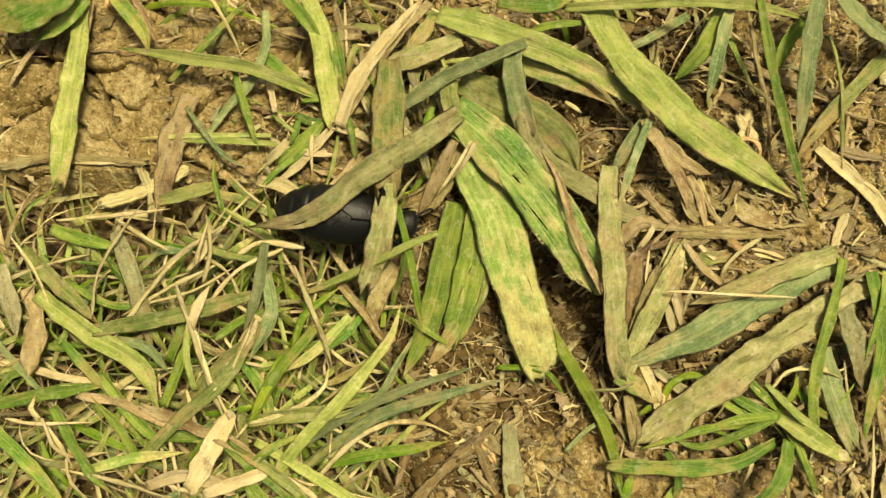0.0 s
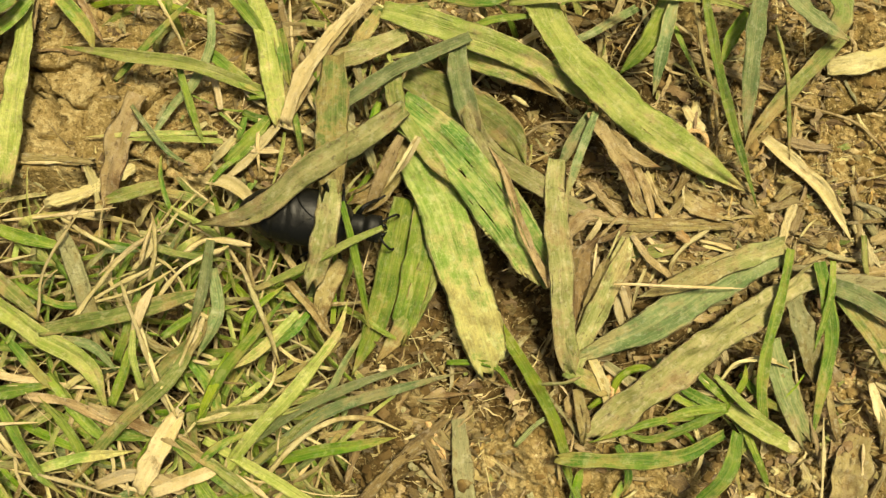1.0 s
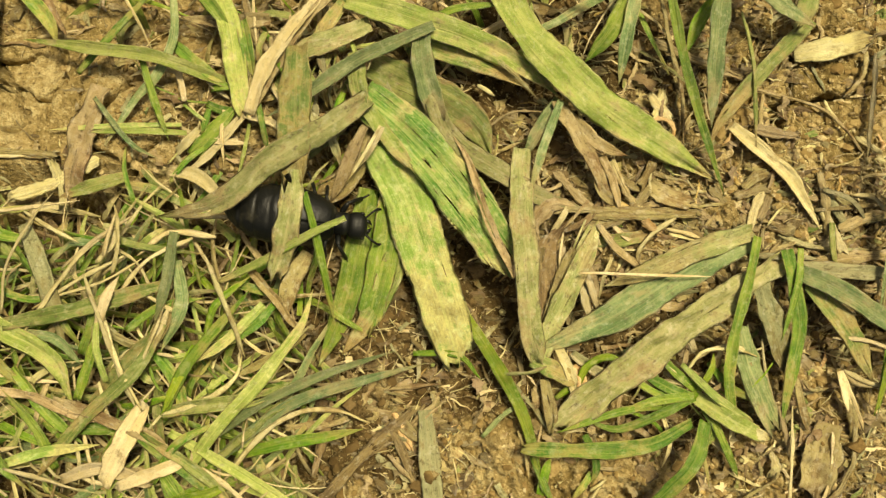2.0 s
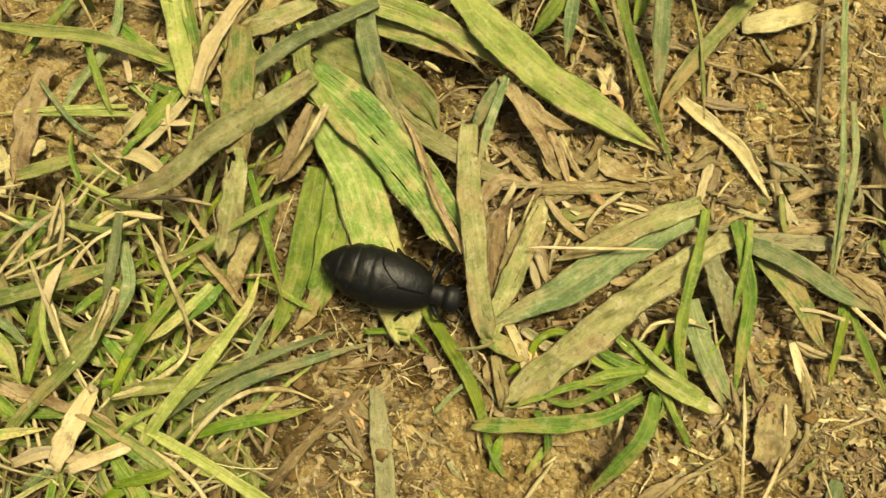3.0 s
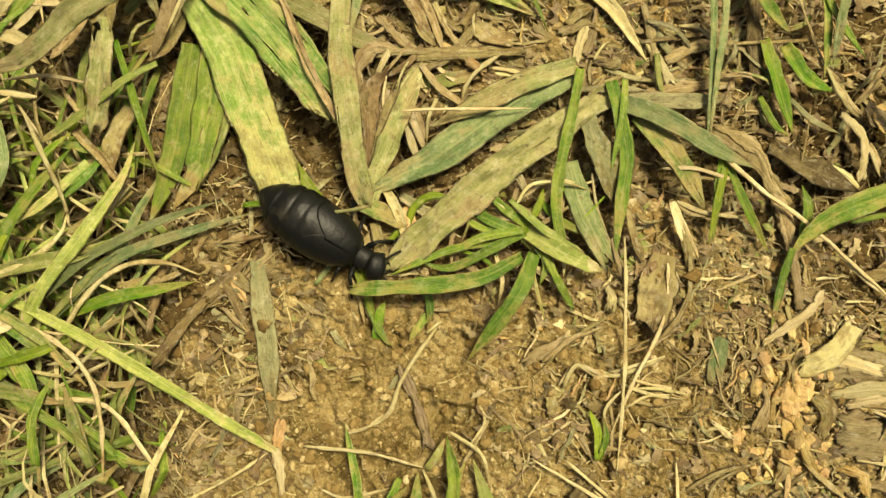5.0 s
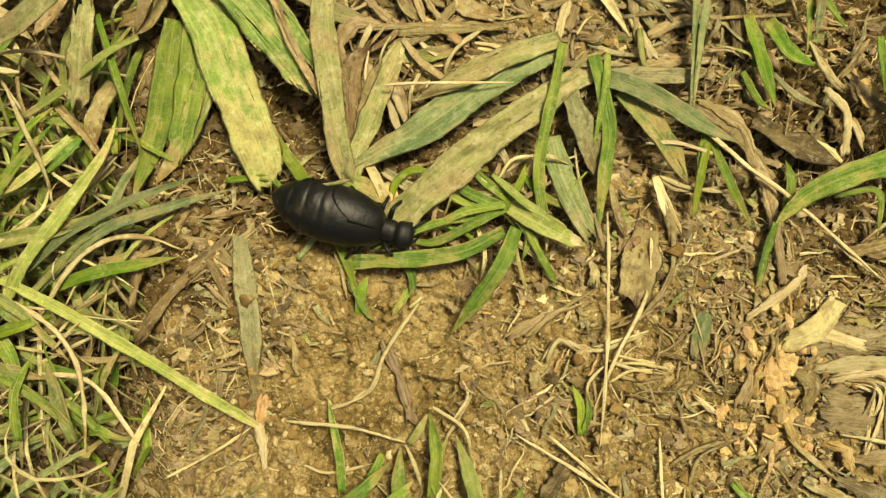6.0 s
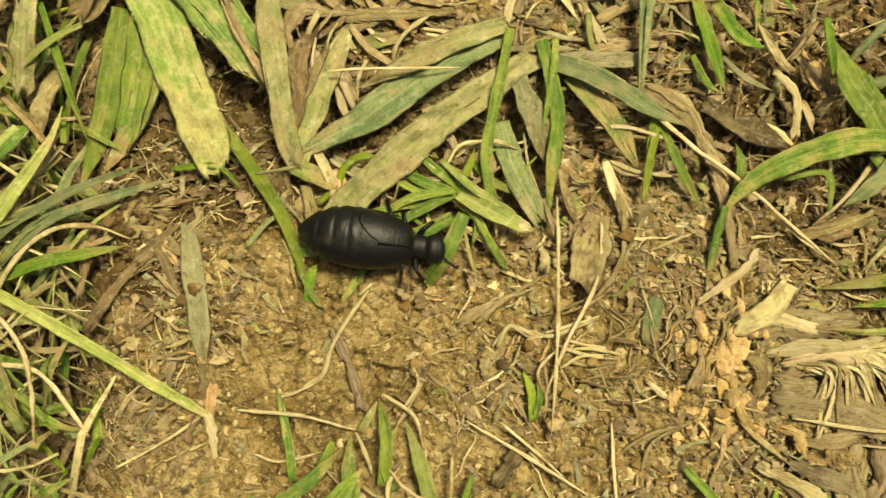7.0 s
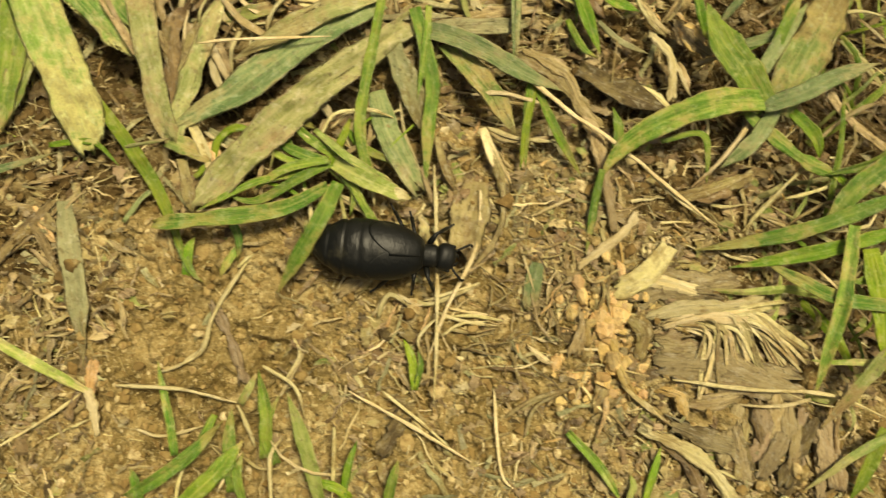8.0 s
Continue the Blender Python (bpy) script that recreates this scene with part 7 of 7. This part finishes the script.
def build_litter():
    rng = np.random.default_rng(4)
    for kind, count, lo, hi, wide, bend, words in (
            ("straw", 1200, 2, 12, 0.5, 0.25, "pale straw bits strewn over the soil"), ("tan", 2200, 2, 11, 0.7, 0.3, "tan dead grass thatch over the soil"),
            ("brown", 2600, 1.5, 9, 0.8, 0.3, "dark rotting plant bits in the soil"), ("orange", 700, 1.5, 5, 0.6, 0.5, "orange-brown root fibres in the soil"),
            ("grey", 420, 3, 12, 1.1, 0.3, "weathered grey grass scraps on the soil"),
            ("tan", 520, 4, 12, 0.18, 0.9, "fine curling root hairs on the soil"), ("straw", 900, 3, 10, 0.17, 0.6, "fine bleached fibres on the soil"),
            ("tan", 1500, 1.2, 4.0, 2.2, 0.2, "small flat scraps of dead leaf on the soil"), ("brown", 2200, 1.2, 4.5, 2.4, 0.2, "dark flat scraps of dead leaf on the soil"),
            ("wood", 1300, 1.2, 5, 1.8, 0.2, "crumbling flakes of rotten wood on the soil"),
            ("brown", 1900, 0.8, 3.5, 0.38, 0.4, "dark shreds of rotten stalk in the soil"), ("tan", 3000, 0.8, 3.5, 0.32, 0.5, "tan shreds of dry stalk on the soil"),
            ("straw", 2100, 0.8, 3.4, 0.30, 0.4, "pale shreds of straw on the soil"),
            ("straw", 700, 1.0, 3.0, 1.3, 0.2, "pale flat scraps of straw on the soil"), ("olive", 380, 1.5, 6, 1.6, 0.3, "greenish scraps of dead leaf on the soil")):
        dark = kind in ("brown", "orange")
        x, y = scattered(rng, count, litterness if dark else lambda x, y: litterness(x, y) * (1 - 0.75 * bump_at(x, y, 138, -15, 44)) * (1 - 0.8 * bump_at(x, y, 22, -10, 15)) * (1 - 0.5 * bump_at(x, y, 60, -24, 10)) * (1 - 0.75 * turfness(x, y)))
        n = len(x)
        length = lo + (hi - lo) * rng.random(n) ** 1.6
        z0 = rng.uniform(-0.8, 0.4, n)
        strips("grass_thatch", kind, rng, x, y, rng.normal(0.3, 1.1, n), length, wide * rng.uniform(0.3, 1.2, n), rng.normal(0, bend, n), z0, z0 + rng.uniform(0, 0.8, n), words, "thatch", wide > 1.2)
    for kind, count, wide, tall, words in (
            ("green", 230, 1.1, 5.0, "short green turf grass"), ("pale", 120, 1.0, 5.0, "pale yellow-green turf grass"), ("lime", 80, 1.1, 4.5, "fresh lime turf grass"),
            ("olive", 190, 1.1, 4.0, "fading olive turf grass"), ("khaki", 90, 1.0, 4.5, "half-dry khaki blades in the turf"), ("blue", 90, 1.3, 4.5, "dull blue-green turf grass"),
            ("straw", 360, 0.42, 6.5, "bleached dead blades in the turf"), ("straw", 60, 1.2, 5.0, "flat bleached blades in the turf"), ("tan", 150, 0.7, 4.0, "tan dead blades in the turf"),
            ("brown", 600, 0.8, 1.0, "dark rotting blades at the foot of the turf")):
        x, y = scattered(rng, count, lambda x, y: np.clip(turfness(x, y) - 0.06, 0, 1) * np.where(x > 100, 0.4, 1.0))
        n = len(x)
        z0 = rng.uniform(-8.0, -4.0, n) if kind == "brown" else rng.uniform(-9.0, -2.0, n)
        strips("turf_grass", kind, rng, x, y, rng.uniform(0, 6.28, n), 6 + 25 * rng.random(n) ** 1.4, wide * rng.uniform(0.4, 1.5, n), rng.normal(0, 0.45 if wide > 0.6 else 0.8, n),
               z0, z0 + 1 if kind == "brown" else rng.uniform(-2.5, 0.8 * tall, n), words, "grass")


def build_crumbs():
    """Loose crumbs of soil: small dented lumps, half sunk in the ground."""
    rng = np.random.default_rng(9)
    t = (1 + 5 ** 0.5) / 2
    ico = np.array([(-1, t, 0), (1, t, 0), (-1, -t, 0), (1, -t, 0), (0, -1, t), (0, 1, t), (0, -1, -t), (0, 1, -t), (t, 0, -1), (t, 0, 1), (-t, 0, -1), (-t, 0, 1)]) / 1.9
    tri = np.array([(0, 11, 5), (0, 5, 1), (0, 1, 7), (0, 7, 10), (0, 10, 11), (1, 5, 9), (5, 11, 4), (11, 10, 2), (10, 7, 6), (7, 1, 8),
                    (3, 9, 4), (3, 4, 2), (3, 2, 6), (3, 6, 8), (3, 8, 9), (4, 9, 5), (2, 4, 11), (6, 2, 10), (8, 6, 7), (9, 8, 1)])
    def lumps(places, small, big, words, material, rise=0.0):
        x, y = places
        n = len(x)
        r = small + big * rng.random(n) ** 5
        shape = ico[None] * rng.uniform(0.6, 1.25, (n, 12, 1)) * rng.uniform(0.6, 1.3, (n, 1, 3)) * r[:, None, None]
        shape[:, :, 2] *= 0.6
        V = shape + np.stack([x, y, relief(x, y) + rise + 0.2 * r], -1)[:, None, :]
        F = (np.arange(n)[:, None, None] * 12 + tri[None]).reshape(-1, 3)
        ob = new("soil_crumbs", mesh_from("soil_crumbs", (V.reshape(-1, 3) * MM).tolist(), F.tolist(), material, smooth=False,
                                          uv={"size": V.reshape(-1, 3)[:, :2], "part": np.full((n * 12, 2), 0.5)}))
        tagged(ob, words, "soil crumbs", kind="stuff")

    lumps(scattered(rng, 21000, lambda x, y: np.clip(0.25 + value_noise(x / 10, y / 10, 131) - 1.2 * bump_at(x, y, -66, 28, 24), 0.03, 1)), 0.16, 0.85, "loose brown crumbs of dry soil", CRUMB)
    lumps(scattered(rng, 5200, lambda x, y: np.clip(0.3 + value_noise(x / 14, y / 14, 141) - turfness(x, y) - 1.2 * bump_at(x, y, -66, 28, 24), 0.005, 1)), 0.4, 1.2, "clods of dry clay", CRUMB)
    def heap(count):
        x, y = rng.normal(101.3, 3.6, count), rng.normal(-64.2, 5.2, count)
        keep = value_noise(x / 3.2, y / 3.2, 151) > 0.38
        return x[keep], y[keep]

    lumps(heap(560), 0.35, 1.5, "crumbs of orange rotten root wood", LEAF["orange"])
    lumps(heap(300), 0.4, 1.4, "crumbs of orange rotten root wood", LEAF["orange"], 0.8)
    lumps(heap(70), 1.0, 1.2, "lumps of pale orange root bark", LEAF["orange"], 0.5)


build_litter()
build_crumbs()


# ---- the beetle ----
BEETLE_MM = 0.95 * MM          # the beetle is drawn 28 mm long and is a little smaller

def part(name, bm, material, parent, label="", at=(0, 0, 0)):
    """Links a bmesh, in mm, as one mesh under a thing or a part."""
    bmesh.ops.scale(bm, vec=(BEETLE_MM, BEETLE_MM, BEETLE_MM), verts=bm.verts)
    bmesh.ops.recalc_face_normals(bm, faces=bm.faces)
    me = bpy.data.meshes.new(name)
    bm.to_mesh(me)
    bm.free()
    me.materials.append(material)
    me.polygons.foreach_set("use_smooth", np.ones(len(me.polygons), bool))
    ob = new(name, me)
    ob.parent = parent
    ob.location = Vector(at) * BEETLE_MM
    return tagged(ob, label) if label else ob


def skin(rings, closed=True):
    """A bmesh over rings of points."""
    bm = bmesh.new()
    rows = [[bm.verts.new(p) for p in ring] for ring in rings]
    for a, b in zip(rows, rows[1:]):
        for i in range(len(a) if closed else len(a) - 1):
            j = (i + 1) % len(a)
            bm.faces.new((a[i], a[j], b[j], b[i]))
    if closed:
        bm.faces.new(rows[0][::-1])
        bm.faces.new(rows[-1])
    return bm


def tube(points, radii, sides=8):
    """A round limb along points."""
    rings = []
    for i, p in enumerate(points):
        along = (Vector(points[min(i + 1, len(points) - 1)]) - Vector(points[max(i - 1, 0)])).normalized()
        side = along.cross(Vector((0, 0, 1))).normalized()
        up = side.cross(along)
        rings.append([Vector(p) + (side * math.cos(k * math.tau / sides) + up * math.sin(k * math.tau / sides)) * radii[i] for k in range(sides)])
    return skin(rings)


BODY_Z = 4.6


def abdomen_shape(x):
    """Half width, half height and middle height of the abdomen at x."""
    s = (x + 10.4) / 21.0
    f = max(0.0, 1 - abs(2 * s - 1.05) ** 2.2) ** (0.75 - 0.33 * s)
    return 5.35 * f, 4.1 * f, BODY_Z + 0.5 * math.sin(s * 3.1)


def abdomen_bmesh():
    rings = []
    edges = (-8.3, -6.0, -3.4, -0.6, 2.2)
    for i in range(86):
        x = -10.38 + 20.9 * i / 85
        w, h, z = abdomen_shape(x)
        nxt = [e for e in edges if e <= x]
        fold = 1.0
        if nxt:
            d = x - nxt[-1]
            fold = 1 - (0.05 if x < -3 else 0.02) * math.exp(-d * 1.9)
        ring = []
        for k in range(40):
            a = k * math.tau / 40
            groove = 1 - 0.05 * math.exp(-((math.sin(a) - 0.15) / 0.12) ** 2)
            lump = 1 + 0.045 * noise.noise(Vector((x * 0.8, math.cos(a) * 3, math.sin(a) * 3)))
            flat = 0.82 if math.sin(a) < 0 else 1.0
            ring.append((x, w * fold * groove * lump * math.cos(a), z + h * fold * lump * flat * math.sin(a)))
        rings.append(ring)
    return skin(rings)


def elytron_bmesh(sign):
    """One short, soft wing case: a shell over the front of the abdomen with an oblique, rounded hind edge."""
    outer, inner = [], []
    for i in range(19):
        a = math.radians(-8 + 104 * i / 18)
        q = a / math.radians(96)
        hind = 4.6 - 3.6 * math.sin(min(1, max(0, q) * 1.15) * math.pi) ** 0.7 - 0.6 * q
        for thick, store in ((0.032, outer), (0.008, inner)):
            row = []
            for j in range(17):
                x = hind + (10.2 - hind) * j / 16
                w, h, z = abdomen_shape(x)
                edge = 1 - 0.7 * max(0, 1 - j / 2.5) if thick > 0.05 else 1
                t = thick * edge + (0.04 if sign > 0 else 0.0)
                row.append((x, sign * (w + t) * math.sin(a), z + (h + t) * math.cos(a)))
            store.append(row)
    rings = [o + i[::-1] for o, i in zip(outer, inner)]
    return skin(rings)


def lump_bmesh(length, width, height, power, back=0.75, dent=0.0):
    """A rounded body piece along x with squarish ends."""
    rings = []
    for i in range(19):
        s = -1 + 2 * i / 18
        f = max(0.0, 1 - abs(s) ** power) ** (1 / 2.2)
        f *= back + (1 - back) * (s + 1) / 2
        f = max(f, 0.05)
        ring = []
        for k in range(24):
            a = k * math.tau / 24
            d = 1 - dent * math.exp(-(math.cos(a) / 0.2) ** 2) * (math.sin(a) > 0)
            ring.append((s * length / 2, width / 2 * f * math.cos(a), height / 2 * f * math.sin(a) * d))
        rings.append(ring)
    return skin(rings)


def build_beetle():
    beetle = tagged(new("oil_beetle"), "black flightless oil beetle with swollen segmented abdomen crawling through grass", "beetle")
    part("abdomen", abdomen_bmesh(), SHELL, beetle, "swollen matte black abdomen in segments")
    part("wing_case", elytron_bmesh(1), SHELL, beetle, "short wrinkled black wing case")
    part("wing_case", elytron_bmesh(-1), SHELL, beetle, "short wrinkled black wing case")
    part("thorax", lump_bmesh(3.7, 4.2, 3.6, 4.4, 0.94, 0.05), LIMB, beetle, "squarish dull black thorax", (11.4, 0, 4.0))
    head = part("head", lump_bmesh(3.8, 5.1, 4.0, 2.8, 0.95, 0.04), LIMB, beetle, "broad rounded black head", (15.6, 0, 3.4))
    for s in (1, -1):
        part("eye", lump_bmesh(1.0, 0.6, 1.1, 2.2, 1.0), SHELL, head, "small glossy eye", (0.9, s * 2.2, 0.4))
        pts = [(1.4, s * 1.4, 0.6), (2.4, s * 2.4, 1.2), (3.2, s * 2.9, 1.0), (3.9, s * 3.2, 0.4), (4.5, s * 3.2, -0.3), (4.9, s * 3.0, -1.1)]
        curve, _ = spline([np.array(p, float) for p in pts], 44)
        part("antenna", tube([tuple(p) for p in curve], [0.25 * (0.62 + 0.38 * abs(math.sin(i * 0.785))) for i in range(45)], 7), LIMB, head, "beaded black antenna")
        part("mandible", tube([(1.8, s * 0.9, -0.4), (2.5, s * 0.8, -0.6), (3.0, s * 0.25, -0.7)], [0.4, 0.32, 0.1], 6), LIMB, head)
    legs = []
    for x, reach, back, size in ((11.0, 3.1, 2.7, 1.0), (9.0, 3.6, -0.7, 1.0), (6.8, 3.8, -3.2, 1.05)):
        for s in (1, -1):
            knee = Vector((back * 0.35, s * reach * 0.75 * size, 1.6))
            foot = Vector((back * 0.95, s * reach * 1.25 * size, -2.3))
            toe = Vector((back * 1.35, s * reach * 1.6 * size, -2.75))
            root = (x, s * 1.7, 3.0)
            leg = part("leg", tube([(0, 0, 0), tuple(knee * 0.35), tuple(knee * 0.75), tuple(knee)], [0.45, 0.56, 0.46, 0.32]), LIMB, beetle, "jointed black leg", root)
            part("shin", tube([tuple(knee), tuple(knee.lerp(foot, 0.5)), tuple(foot)], [0.3, 0.34, 0.38]), LIMB, leg)
            part("foot", tube([tuple(foot.lerp(toe, k / 8)) for k in range(9)], [0.15 + 0.1 * (k % 2) for k in range(9)], 6), LIMB, leg)
            legs.append((leg, root, s))
    return beetle, head, legs


beetle, beetle_head, beetle_legs = build_beetle()


def motions():
    walk(beetle, [(t, pose(x * MM, y * MM, (height(x, y) + 0.7) * MM, 0, 0, yaw)) for t, x, y, yaw, _ in BEETLE_PATH])
    walk(beetle_head, [(t, pose(14.2 * BEETLE_MM, 0, 3.4 * BEETLE_MM, 0, 20, turn)) for t, _, _, _, turn in BEETLE_PATH])
    for i, (leg, root, side) in enumerate(beetle_legs):
        beat = math.pi * ((i // 2 + i % 2) % 2)
        rows = []
        for k in range(65):
            t = k * 0.125
            a = t * math.tau / 0.75 + beat
            rows.append((t, pose(root[0] * BEETLE_MM, root[1] * BEETLE_MM, root[2] * BEETLE_MM, side * 9 * max(0, math.sin(a)), 0, side * 17 * math.cos(a))))
        walk(leg, rows)
    # two leaves that the beetle presses down as it climbs over them; degrees down from their rest
    for pressed, way, rows in ((bent_leaf, BENT_WAY, ((0.0, 0), (4.9, 0), (5.3, 1), (6.0, 9), (7.1, 9), (7.5, 1), (8.0, 0))),
                               (short_leaf, SHORT_WAY, ((0.0, 0), (6.5, 0), (6.95, 26), (7.75, 26), (8.0, 0)))):
        foot = Matrix.Translation(pressed.location)
        axis = Vector((0, 0, 1)).cross(Vector((*way, 0)).normalized())
        walk(pressed, [(t, foot @ Matrix.Rotation(radians(a), 4, axis)) for t, a in rows])


motions()
